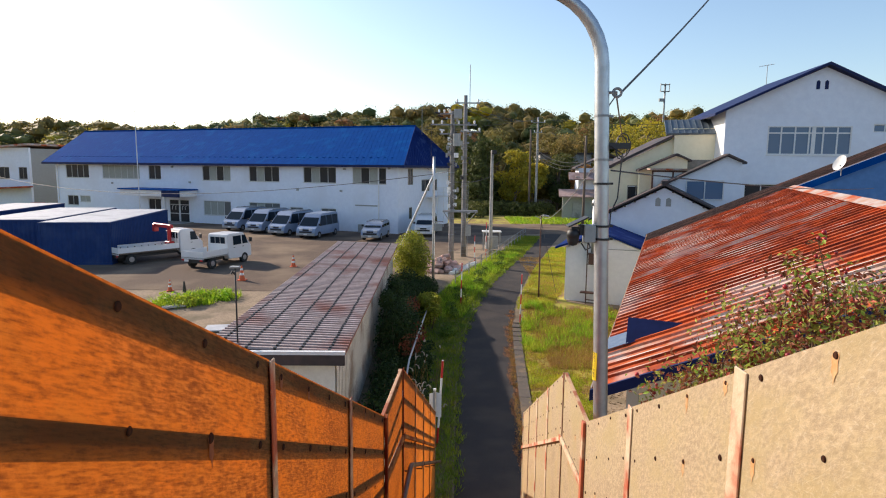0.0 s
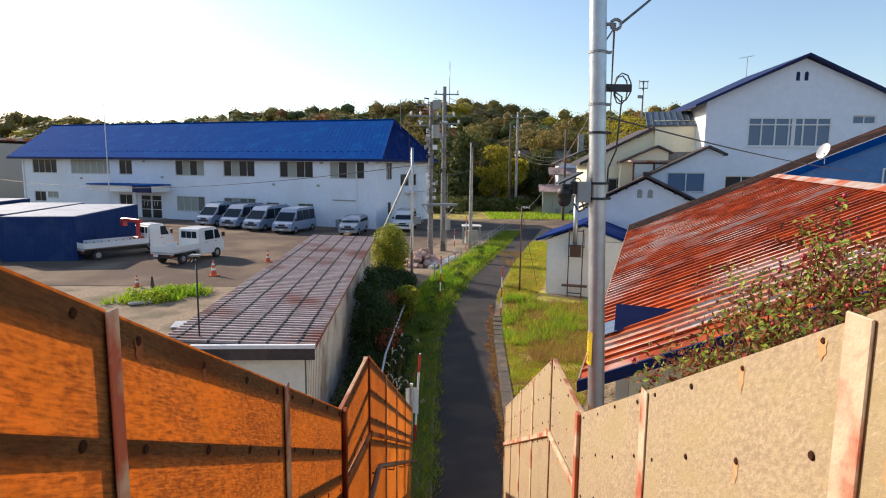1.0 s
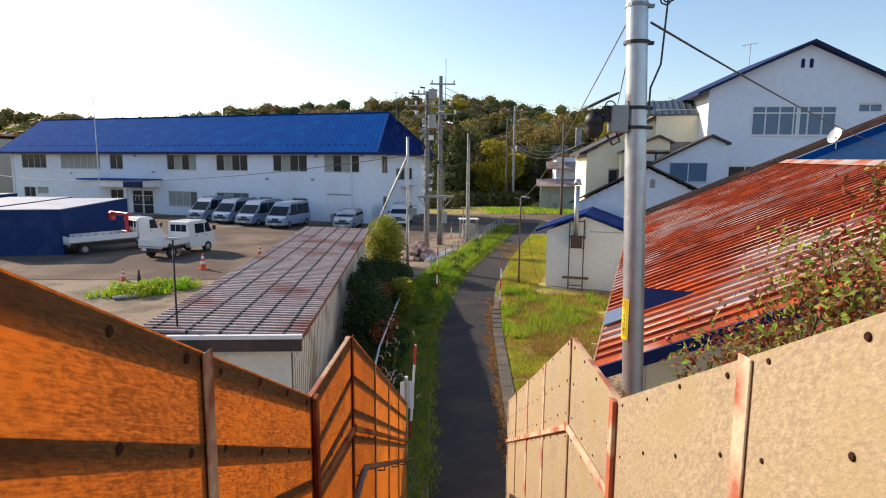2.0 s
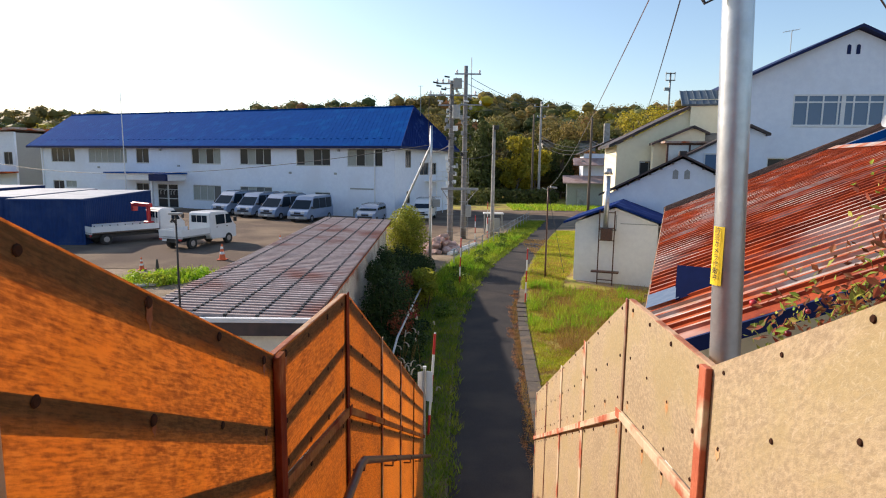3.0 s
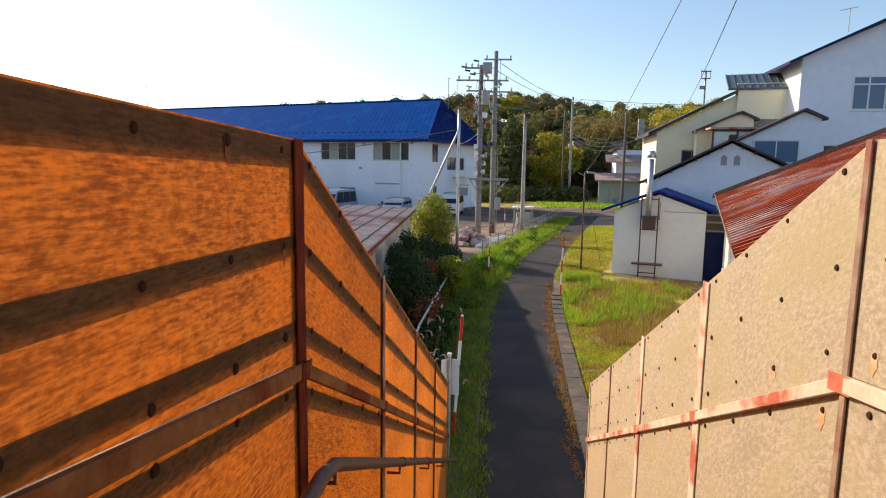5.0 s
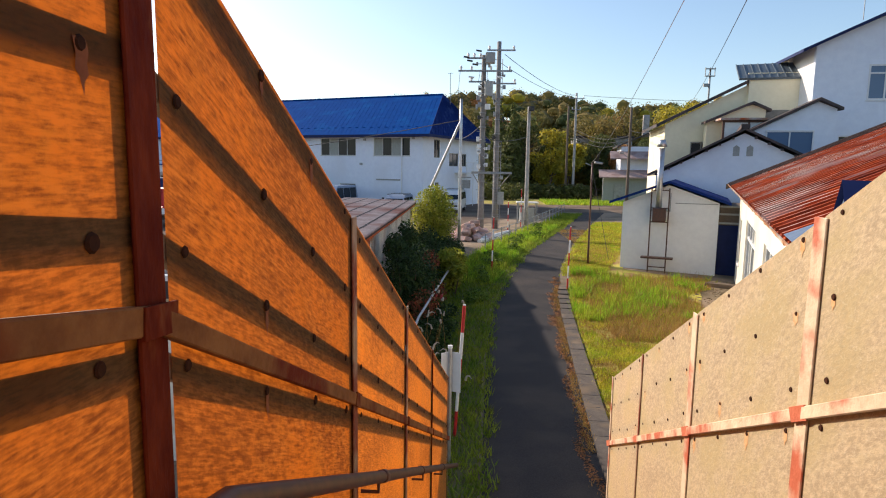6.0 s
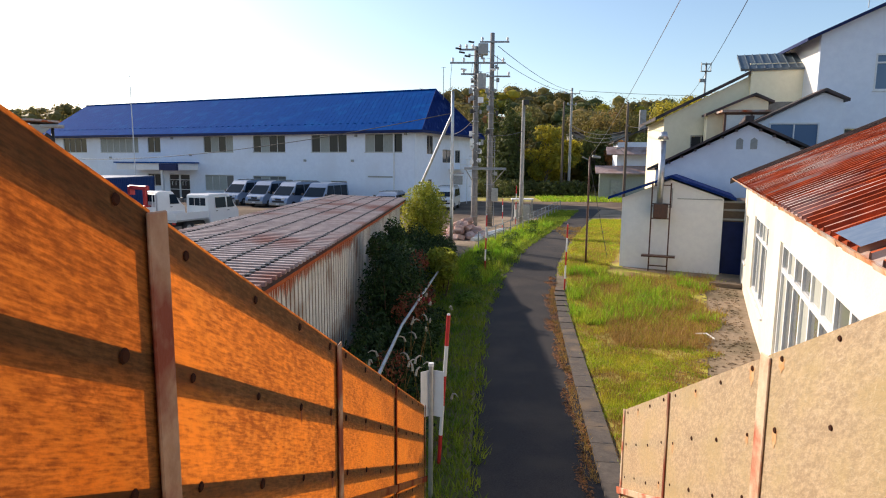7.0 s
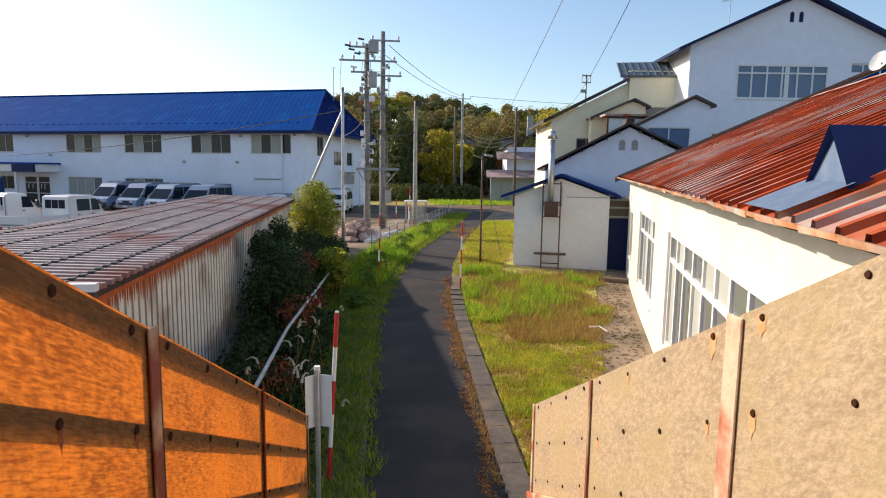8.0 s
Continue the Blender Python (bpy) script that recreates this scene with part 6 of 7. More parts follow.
# ---- poles ----


def crossarm(parent, x0, x1, y, z, pins, label=""):
    bm = bmesh.new()
    box(bm, x0, x1, y - 0.045, y + 0.045, z - 0.045, z + 0.045)
    part("crossarm", bm, "steel", parent)
    for x in pins:
        bm = bmesh.new()
        cyl(bm, x, y, z + 0.05, z + 0.17, 0.05, 8, 0.07)
        cyl(bm, x, y, z + 0.17, z + 0.28, 0.085, 8, 0.04)
        part("insulator", bm, "whitep", parent)


def pole(name, x, y, h, r0, r1, material, label, category="utility pole", lean=(0, 0), base=None):
    b = land(y) if base is None else base
    p = thing(name, Matrix.Translation((x, y, b - 0.05)), label, category)
    bm = bmesh.new()
    tube(bm, [(lean[0] * i / 5, lean[1] * i / 5, h * i / 5) for i in range(6)], r0, 14, r1)
    part("mast", bm, material, p, smooth=True)
    return p


def rungs(p, z0, z1, r):
    bm = bmesh.new()
    z, s = z0, 1
    while z < z1:
        tube(bm, [(0, 0, z), (s * (r + 0.16), -0.05, z)], 0.012, 5)
        z, s = z + 0.42, -s
    tagged(part("step_bolts", bm, "steel", p), kind="stuff")


def bands(p, zs, r):
    for z in zs:
        bm = bmesh.new()
        cyl(bm, 0, 0, z, z + 0.05, r, 12)
        part("band", bm, "steel", p)


p1 = pole("utility_pole", 0.59, 41.0, 10.25, 0.19, 0.13, "poleconc", "grey concrete utility pole crowded with crossarms and switches")
rungs(p1, 2.2, 9.6, 0.17)
bands(p1, (0.9, 2.0, 3.1, 3.7, 4.6, 5.4, 6.2, 7.0, 7.9, 8.6), 0.21)
crossarm(p1, -1.45, 1.6, -0.2, 9.35, (-1.3, -0.7, 0.4, 1.45))
crossarm(p1, -0.85, 0.55, -0.2, 8.75, (-0.7,))
crossarm(p1, -0.95, 0.35, -0.2, 10.05, (-0.9, -0.55, -0.2))
bm = bmesh.new()
box(bm, 0.08, 0.62, -0.45, -0.05, 9.75, 10.35, 0.03)
part("switch_box", bm, "grey", p1)
bm = bmesh.new()
cyl(bm, 0.28, -0.35, 7.95, 8.75, 0.26, 12)
part("transformer", bm, "grey", p1)
bm = bmesh.new()
cyl(bm, 0.25, -0.32, 7.2, 7.5, 0.16, 12)
part("cable_closure", bm, "whitep", p1)
bm = bmesh.new()
box(bm, -0.6, 1.75, -0.25, 0.25, 3.55, 3.68)
for x in (-0.55, 0.9, 1.7):
    tube(bm, [(x, 0, 3.6), (0.0 if x < 0.5 else 1.0, 0.3, 2.7)], 0.03, 5)
part("platform", bm, "steel", p1)
for i, (x, z) in enumerate(((-1.0, 10.1), (-0.8, 9.9), (-0.5, 9.7), (-0.3, 10.45), (-0.7, 9.0), (0.9, 9.0))):
    bm = bmesh.new()
    tube(bm, [(x - 0.16, -0.25, z + 0.02), (x + 0.16, -0.25, z - 0.03)], 0.05, 8)
    part("fuse", bm, "black" if i < 4 else "whitep", p1)
bm = bmesh.new()
for k in range(5):
    tube(bm, [(0.1 * k - 0.2, -0.25, 9.4), (0.12 * k - 0.3, -0.4, 8.7 - 0.1 * k), (0.2, -0.3, 8.2), (0.18, -0.22, 4.2)], 0.012, 5)
tube(bm, [(-1.35, -0.2, 9.3), (-1.42, -0.2, 8.4), (-1.40, -0.1, 6.5)], 0.012, 5)
part("lead", bm, "wirem", p1)
rf = random.Random(77)
for k in range(22):
    z = rf.uniform(3.9, 9.9)
    x = rf.choice((-1, 1)) * rf.uniform(0.18, 0.42)
    bm = bmesh.new()
    w2, h2 = rf.uniform(0.05, 0.12), rf.uniform(0.06, 0.16)
    box(bm, x - w2, x + w2, -0.24, -0.08, z - h2, z + h2, 0.015)
    box(bm, min(x, 0), max(x, 0), -0.15, -0.11, z - 0.02, z + 0.02)
    part("fitting", bm, rf.choice(("grey", "steel", "black", "whitep")), p1)
p2 = pole("utility_pole", 1.55, 44.3, 11.65, 0.19, 0.13, "poleconc", "tall concrete utility pole with two crossarms and a meter box")
rungs(p2, 2.2, 10.5, 0.17)
bands(p2, (0.8, 1.7, 2.6, 3.5, 4.3, 5.2, 6.0, 6.9, 7.8), 0.21)
crossarm(p2, -0.75, 1.0, -0.2, 11.1, (-0.6, 0.9))
crossarm(p2, -0.4, 1.1, -0.2, 9.1, (1.0,))
bm = bmesh.new()
box(bm, 0.12, 0.5, -0.4, -0.1, 1.6, 2.4, 0.02)
part("meter_box", bm, "grey", p2)
bm = bmesh.new()
for s in (-0.2, 0.25):
    tube(bm, [(s, -0.35, 0), (s, -0.35, 5.6)], 0.02, 5)
z = 0.3
while z < 5.5:
    tube(bm, [(-0.2, -0.35, z), (0.25, -0.35, z)], 0.014, 5)
    z += 0.33
part("ladder", bm, "steel", p2)
for k in range(12):
    z = rf.uniform(3.0, 10.8)
    x = rf.choice((-1, 1)) * rf.uniform(0.18, 0.36)
    bm = bmesh.new()
    w2, h2 = rf.uniform(0.05, 0.11), rf.uniform(0.06, 0.15)
    box(bm, x - w2, x + w2, -0.24, -0.08, z - h2, z + h2, 0.015)
    box(bm, min(x, 0), max(x, 0), -0.15, -0.11, z - 0.02, z + 0.02)
    part("fitting", bm, rf.choice(("grey", "steel", "black")), p2)
p3 = pole("strutted_pole", -0.52, 35.0, 7.15, 0.085, 0.07, "galv", "slim steel pole held by a slanting strut", "pole")
bm = bmesh.new()
tube(bm, [(-0.02, 0, 6.1), (-2.4, 1.2, 0.9), (-2.75, 1.4, 0.05)], 0.06, 10)
part("strut", bm, "galv", p3)
bm = bmesh.new()
box(bm, -0.1, 0.55, -0.05, 0.05, 3.4, 3.45)
box(bm, 0.1, 0.5, -0.12, 0.12, 2.9, 3.3, 0.01)
part("bracket", bm, "steel", p3)
p4 = pole("utility_pole", 3.62, 45.5, 7.85, 0.15, 0.10, "concrete", "plain concrete pole with a small floodlight on top")
bm = bmesh.new()
box(bm, -0.05, 0.3, -0.35, -0.1, 7.55, 7.85, 0.02)
part("floodlight", bm, "black", p4)
pole("utility_pole", 12.15, 86.0, 11.9, 0.17, 0.12, "wood", "brown wooden pole by the far road")
p5 = pole("utility_pole", 13.1, 86.0, 13.6, 0.19, 0.13, "concrete", "tall pale concrete pole by the far road")
crossarm(p5, -1.0, 1.0, -0.2, 12.9, (-0.9, 0, 0.9))
crossarm(p5, -0.6, 0.6, -0.2, 11.5, (-0.5, 0.5))
p6 = pole("utility_pole", 16.2, 70.0, 10.3, 0.16, 0.12, "wood", "dark wooden utility pole carrying telephone wires")
bm = bmesh.new()
tube(bm, [(0, 0, 5.1), (-0.7, -0.2, 5.6)], 0.025, 6)
box(bm, -1.05, -0.6, -0.32, -0.08, 5.55, 5.68, 0.02)
part("road_lamp", bm, "grey", p6)
p7 = pole("lane_lamp", 5.0, 30.7, 4.3, 0.045, 0.035, "darkpipe", "thin dark lamp post with a small lamp head", "street lamp", base=0.37)
bm = bmesh.new()
tube(bm, [(0, 0, 4.15), (-0.28, -0.05, 4.28)], 0.018, 6)
box(bm, -0.52, -0.2, -0.12, 0.06, 4.24, 4.33, 0.02, m=Matrix.Rotation(radians(8), 4, "Y"))
part("lamp_head", bm, "grey", p7)
p8 = pole("solar_light_post", -4.74, 13.78, 4.72, 0.022, 0.018, "black", "thin dark post with a small solar light", "post", base=0.0)
bm = bmesh.new()
box(bm, -0.11, 0.11, -0.07, 0.07, 4.70, 4.74, 0.008)
part("light", bm, "grey", p8)
bm = bmesh.new()
tube(bm, [(0, 0, 4.56), (-0.06, -0.04, 4.62), (-0.07, -0.05, 4.56)], 0.03, 8)
part("sensor", bm, "black", p8)
p9 = pole("flagpole", -33.0, 65.9, 12.2, 0.06, 0.035, "whitep", "white flagpole before the office entrance", "flagpole")
p10 = pole("lattice_mast", 53.2, 150, 27.0, 0.25, 0.2, "steel", "steel floodlight mast beyond the hill", "mast", base=0.5)
bm = bmesh.new()
for z in (25.2, 26.8):
    box(bm, -1.1, 1.1, -0.4, 0.4, z, z + 0.15)
for x in (-1.05, 0, 1.05):
    box(bm, x - 0.06, x + 0.06, -0.1, 0.1, 25.2, 27.2)
part("lamp_rack", bm, "steel", p10)
part("service_box", boxes((-1.3, -0.15, -0.3, 0.3, 22.9, 23.6)), "steel", p10)


pole("radio_mast", 16.4, 400, 72.0, 0.32, 0.22, "steel", "slim steel radio mast far behind the hill", "mast", base=0.5)


def wire(label, a, b, sag, r, n=18, name="cable", material="wirem"):
    bm = bmesh.new()
    a, b = Vector(a), Vector(b)
    tube(bm, [a + (b - a) * (i / n) - Vector((0, 0, sag * 4 * (i / n) * (1 - i / n))) for i in range(n + 1)], r, 5, cap=False)
    return mesh_thing(name, bm, material, label, "cable")


wire("thin grey wire from the lamp pole to the lane lamp", (1.40, 5.2, 7.15), (5.0, 30.7, 4.65), 0.35, 0.0045, material="galv")
wire("twisted black wire from the lamp pole towards the houses", (1.46, 5.2, 7.62), (18.1, 60, 9.8), 0.9, 0.008)
wire("twisted black cable rising from the lamp pole", (1.50, 5.2, 7.62), (6.8, 13.6, 12.1), 0.1, 0.010)
wire("black service cable from the lamp pole to the workshop ridge", (1.45, 5.2, 6.98), (10.4, 14.7, 6.6), 0.08, 0.007)
wire("power line to the far concrete pole", (1.9, 44.1, 11.3), (13.1, 85.8, 13.7), 0.5, 0.02)
wire("power line to the far concrete pole", (0.9, 44.1, 11.3), (12.2, 85.8, 13.6), 0.5, 0.02)
wire("power line from the far pole to the houses", (14.0, 85.8, 13.7), (60, 92, 14.5), 0.7, 0.025)
wire("power line from the far pole over the field", (12.2, 85.8, 13.6), (-14, 100, 13.0), 0.6, 0.025)
for k in range(3):
    wire("sagging telephone cable between the far poles", (13.1, 85.8, 9.5 - 0.4 * k), (16.2, 70, 7.9 - 0.25 * k), 0.8 + 0.15 * k, 0.03)
wire("telephone cable from the wooden pole to the houses", (16.2, 70, 8.4), (12.3, 44, 7.2), 0.4, 0.02)
wire("service cable between the concrete poles", (0.6, 41, 6.1), (3.6, 45.4, 6.4), 0.25, 0.02)
wire("service cable to the office eave", (0.5, 41, 6.8), (-1.6, 60, 6.9), 0.3, 0.02)
wire("service cable along the office front", (-0.6, 35, 6.6), (-52, 70, 5.6), 1.6, 0.02)
wire("guy cable of the lane lamp", (5.0, 30.7, 4.4), (6.05, 31.6, 0.5), 0.0, 0.012)

# ---- markers, cones, sign ----


def marker(x, y, z0, z1, lean=0.0):
    m = thing("marker_pole", Matrix.Translation((x, y, z0)) @ Matrix.Rotation(radians(lean), 4, "Y"), "red and white striped snow marker pole beside the lane", "marker pole", "snow markers")
    n = 5
    for i in range(n):
        bm = bmesh.new()
        cyl(bm, 0, 0, (z1 - z0) * i / n, (z1 - z0) * (i + 1) / n, 0.027, 10)
        part("band", bm, "red" if i % 2 == 0 else "whitep", m)
    bm = bmesh.new()
    cyl(bm, 0, 0, z1 - z0, z1 - z0 + 0.02, 0.022, 10)
    part("cap", bm, "whitep", m)


marker(-0.06, 14.7, 0.0, 2.19, 3.2)
marker(3.49, 26.3, 0.12, 2.37, 1)
marker(0.94, 29.2, 0.25, 2.4, 1)
marker(2.2, 41.0, 0.5, 2.4, 0)
marker(3.25, 44.9, 0.5, 3.0, 0)
sign = thing("road_sign", Matrix.Translation((-0.12, 13.8, 0)), "white board seen from behind on a galvanised post", "sign")
bm = bmesh.new()
cyl(bm, 0, 0, -0.02, 1.76, 0.03, 12)
part("post", bm, "galv", sign)
bm = bmesh.new()
cyl(bm, 0, 0, 1.76, 1.80, 0.036, 12)
part("cap", bm, "whitep", sign)
for s, a in ((-1, 38), (1, -22)):
    bm = bmesh.new()
    box(bm, 0 if s > 0 else -0.16, 0.17 if s > 0 else 0, -0.004, 0.004, 1.10, 1.70, 0.002)
    q = part("board", bm, "whitep", sign)
    q.matrix_basis = Matrix.Translation((0, 0.034, 0)) @ Matrix.Rotation(radians(a), 4, "Z")


def cone(x, y, h=0.7):
    c = thing("traffic_cone", Matrix.Translation((x, y, land(y) + 0.008)), "orange traffic cone with white bands on the car park", "traffic cone", "traffic cones")
    k = h / 0.7
    bm = bmesh.new()
    box(bm, -0.19 * k, 0.19 * k, -0.19 * k, 0.19 * k, 0, 0.035 * k, 0.008)
    part("base", bm, "orange", c)
    for i, (z0, z1, r0, r1) in enumerate(((0.035, 0.25, 0.14, 0.105), (0.25, 0.36, 0.105, 0.085), (0.36, 0.48, 0.085, 0.065), (0.48, 0.58, 0.065, 0.048), (0.58, 0.7, 0.048, 0.028))):
        bm = bmesh.new()
        cyl(bm, 0, 0, z0 * k, z1 * k, r0 * k, 14, r1 * k)
        part("band" if i % 2 else "body", bm, "whitep" if i % 2 else "orange", c)


cone(-9.65, 38.8, 0.75)
cone(-11.4, 34.0, 0.85)
cone(-14.3, 31.3, 0.6)
bm = bmesh.new()
cyl(bm, 0, 0, 0, 0.55, 0.10, 10, 0.04)
mesh_thing("weight_bag", bm, "black", "small black weight beside the cone", "weight", m=Matrix.Translation((-13.5, 31.2, land(31.2))))
bm = bmesh.new()
box(bm, -0.55, 0.55, -0.35, 0.35, 0, 0.10, 0.03)
mesh_thing("concrete_slab", bm, "concrete", "pale concrete slab lying in the weeds", "slab", m=frame_at(-12.8, 28.4, land(28.4), 30))

bm = bmesh.new()
box(bm, -0.75, 0.75, -0.5, 0.5, 0, 0.06, 0.02)
mesh_thing("concrete_slab", bm, "containertop", "flat pale slab on the bare ground behind the shed", "slab", m=frame_at(-9.3, 25.2, land(25.2), 10))

# low pipe fence along the bank
fence = thing("pipe_fence", Matrix(), "low grey pipe fence along the grassy bank", "fence")
FY = [33.2 + 1.55 * i for i in range(17)]


def fence_x(y):
    return edge(LEFT, y) - 1.9 + 0.02 * (y - 33)


for y in FY:
    bm = bmesh.new()
    tube(bm, [(fence_x(y), y, land(y) - 0.05), (fence_x(y), y, land(y) + 0.86)], 0.028, 8)
    part("post", bm, "steel", fence)
for z in (0.80, 0.45):
    for y0, y1 in zip(FY, FY[1:]):
        bm = bmesh.new()
        tube(bm, [(fence_x(y0), y0, land(y0) + z), (fence_x(y1), y1, land(y1) + z)], 0.02, 6)
        part("rail", bm, "steel", fence)
heap = thing("rubble_heap", Matrix.Translation((-0.05, 38.3, 0.5)), "heap of pinkish broken brick and concrete rubble", "rubble")
rs = random.Random(3)
for i in range(80):
    a, d = rs.uniform(0, 6.28), 1.5 * rs.random() ** 0.6
    s = rs.uniform(0.12, 0.34)
    bm = bmesh.new()
    box(bm, -s, s, -s * 0.7, s * 0.7, -s * 0.45, s * 0.45, s * 0.14,
        m=Matrix.Translation((math.cos(a) * d, math.sin(a) * d * 0.9, max(0.1, 0.72 * (1.5 - d) * rs.uniform(0.3, 1.0)))) @ Euler((rs.uniform(-0.6, 0.6), rs.uniform(-0.6, 0.6), a)).to_matrix().to_4x4())
    part("chunk", bm, "rubble", heap)
for i, (a, b) in enumerate((((0.7, 37.2, 0.62), (2.2, 39.6, 0.75)), ((0.5, 36.6, 0.55), (1.7, 38.4, 0.6)))):
    bm = bmesh.new()
    tube(bm, [a, b], 0.13, 12)
    mesh_thing("plastic_pipe", bm, "whitep", "white plastic drain pipe lying on the ground", "pipe", "drain pipes", smooth=False)
bm = bmesh.new()
tube(bm, [(-0.93, 14.5, 1.29), (-0.96, 18.0, 1.14), (-0.80, 22.0, 1.0), (-0.6, 26, 0.9)], 0.03, 8)
mesh_thing("scaffold_tube", bm, "galv", "pale steel tube lying across the shrubs", "tube")
tank = thing("covered_stand", Matrix.Translation((3.9, 48.0, 0.5)), "white roofed stand over a meter by the poles", "stand")
bm = bmesh.new()
box(bm, -0.75, 0.75, -0.5, 0.5, 1.45, 1.53, 0.01)
part("cover", bm, "whitep", tank)
for x in (-0.65, 0.65):
    for y in (-0.4, 0.4):
        bm = bmesh.new()
        tube(bm, [(x, y, -0.02), (x, y, 1.45)], 0.03, 6)
        part("leg", bm, "steel", tank)
part("cabinet", boxes((-0.5, 0.5, -0.3, 0.3, 0.1, 1.1)), "grey", tank)

# ---- far buildings ----
fh = thing("far_house", frame_at(17.2, 80, 0.5, -8), "grey far house with tiled lean-to roofs", "house")
part("wall", boxes((0.5, 8, 0, 6, -0.1, 6.6)), "whiteb", fh)
bm = bmesh.new()
prism(bm, [(0.0, 6.5), (4.2, 8.4), (8.5, 6.5), (8.5, 6.65), (4.2, 8.55), (0.0, 6.65)], -0.5, 6.5, "y")
part("roof", bm, "darkroof", fh)
for x0, x1, d, z in ((-0.8, 6, 1.6, 5.9), (-2.0, 5, 2.2, 3.7)):
    bm = bmesh.new()
    prism(bm, [(-d, z - 0.85), (-0.004, z), (-0.004, z + 0.14), (-d, z - 0.71)], x0, x1, "x")
    part("lower_roof", bm, "tile", fh, "pinkish tiled lean-to roof")
part("lower_wall", boxes((-1.5, 4.5, -1.3, -0.008, -0.1, 3.0)), "grey", fh)
part("chimney", boxes((3, 3.7, 1, 1.7, 7.8, 10.4)), "concrete", fh)
fh2 = thing("far_house", frame_at(29, 98, 0.5, 5), "brown far house among trees", "house")
part("wall", boxes((0, 10, 0, 7, -0.1, 7)), "cream", fh2)
bm = bmesh.new()
prism(bm, [(-0.6, 6.9), (5, 10.2), (10.6, 6.9)], -0.5, 7.5, "y")
part("roof", bm, "darkroof", fh2)
fh3 = thing("far_house", frame_at(17, 108, 0.5, 0), "pale concrete far house", "house")
part("wall", boxes((0, 9, 0, 7, -0.1, 9.0)), "concrete", fh3)
part("roof", boxes((-0.3, 9.3, -0.3, 7.3, 9.004, 9.3)), "darkroof", fh3)
bw = bmesh.new()
box(bw, 16.8, 34, 78.6, 78.85, 0.4, 2.6)
mesh_thing("garden_wall", bw, "concrete", "grey block garden wall along the field", "wall", kind="structure")
warehouse = thing("warehouse", frame_at(-75.5, 87, 0.45, -14), "grey and white low warehouse with a shallow roof", "building")
wall_mesh("front_wall", 0, 14, -0.1, 7.6, 0.3, [(4.5, 6.5, 1.2, 3.0), (9.0, 11, 3.9, 5.5), (1, 3, 4, 6)], "grey", warehouse)
wall_mesh("end_wall", 14.004, 20.5, -0.1, 8.6, 0.3, [(15.2, 17, 4.4, 6.0), (18.6, 20, 4.4, 6.0)], "whiteb", warehouse)
window(warehouse, 4.5, 6.5, 1.2, 3.0, 2, "frame", "glass")
window(warehouse, 9, 11, 3.9, 5.5, 2, "frame", "glass")
window(warehouse, 1, 3, 4, 6, 2, "frame", "glass")
window(warehouse, 15.2, 17, 4.4, 6, 2, "alu", "glass")
window(warehouse, 18.6, 20, 4.4, 6, 2, "alu", "glass")
bm = bmesh.new()
prism(bm, [(-1, 7.5), (21.2, 8.9), (21.2, 9.15), (-1, 7.75)], -0.8, 12, "y")
part("roof", bm, "rustgrey", warehouse)
bm = bmesh.new()
prism(bm, [(13.5, 2.9), (20.8, 3.3), (20.8, 3.5), (13.5, 3.1)], -2.2, -0.01, "y")
part("porch_roof", bm, "rust", warehouse)
part("back_wall", boxes((0, 20.5, 11, 11.3, -0.1, 7.4), (0, 0.3, 0.31, 10.9, -0.1, 7.4), (20.2, 20.5, 0.31, 10.9, -0.1, 8.5)), "grey", warehouse)

# ---- hill and woods ----


def hill_z(x, y):
    h = 12.9 + 1.4 * math.sin(x * 0.017 + 0.6) + 1.2 * math.sin(x * 0.05 + 2.0) + 0.8 * math.sin(x * 0.11)
    h += 2.1 * ease(-70, 10, x) - 3.5 * ease(70, 150, -x) - 5 * ease(110, 180, x)
    return 0.5 + max(h, 2) * ease(104, 178, y - 0.10 * min(x, 0))


bm = bmesh.new()
rows = []
for j in range(16):
    y = 100 + 13 * j
    rows.append([bm.verts.new((x, y, hill_z(x, y) - 0.05)) for x in range(-320, 330, 16)])
for a, b in zip(rows, rows[1:]):
    for i in range(len(a) - 1):
        bm.faces.new((a[i], a[i + 1], b[i + 1], b[i]))
tagged(new("hill", done("hill", bm, "forestdark", True)), "wooded hill in autumn", "hill", kind="structure")
rng = random.Random(11)
sets = {"forest": [], "forestdark": [], "yellowtree": [], "redtree": []}
for i in range(2100):
    y = rng.uniform(96, 205)
    x = rng.uniform(-0.95, 0.75) * (y + 40)
    if y < 118 and (x < -20 or x > 60) and rng.random() < 0.4:
        continue
    z = hill_z(x, y)
    h = rng.uniform(5.5, 8.2)
    r = rng.uniform(2.2, 3.5)
    key = rng.choices(("forest", "forestdark", "yellowtree", "redtree"), (0.62, 0.27, 0.08, 0.03))[0]
    for k in range(4):
        sets[key].append((x + rng.uniform(-r, r) * 0.6, y + rng.uniform(-r, r) * 0.6, z + h * rng.uniform(0.35, 0.82), r * rng.uniform(0.6, 0.9), r * rng.uniform(0.6, 0.9), h * rng.uniform(0.18, 0.28)))
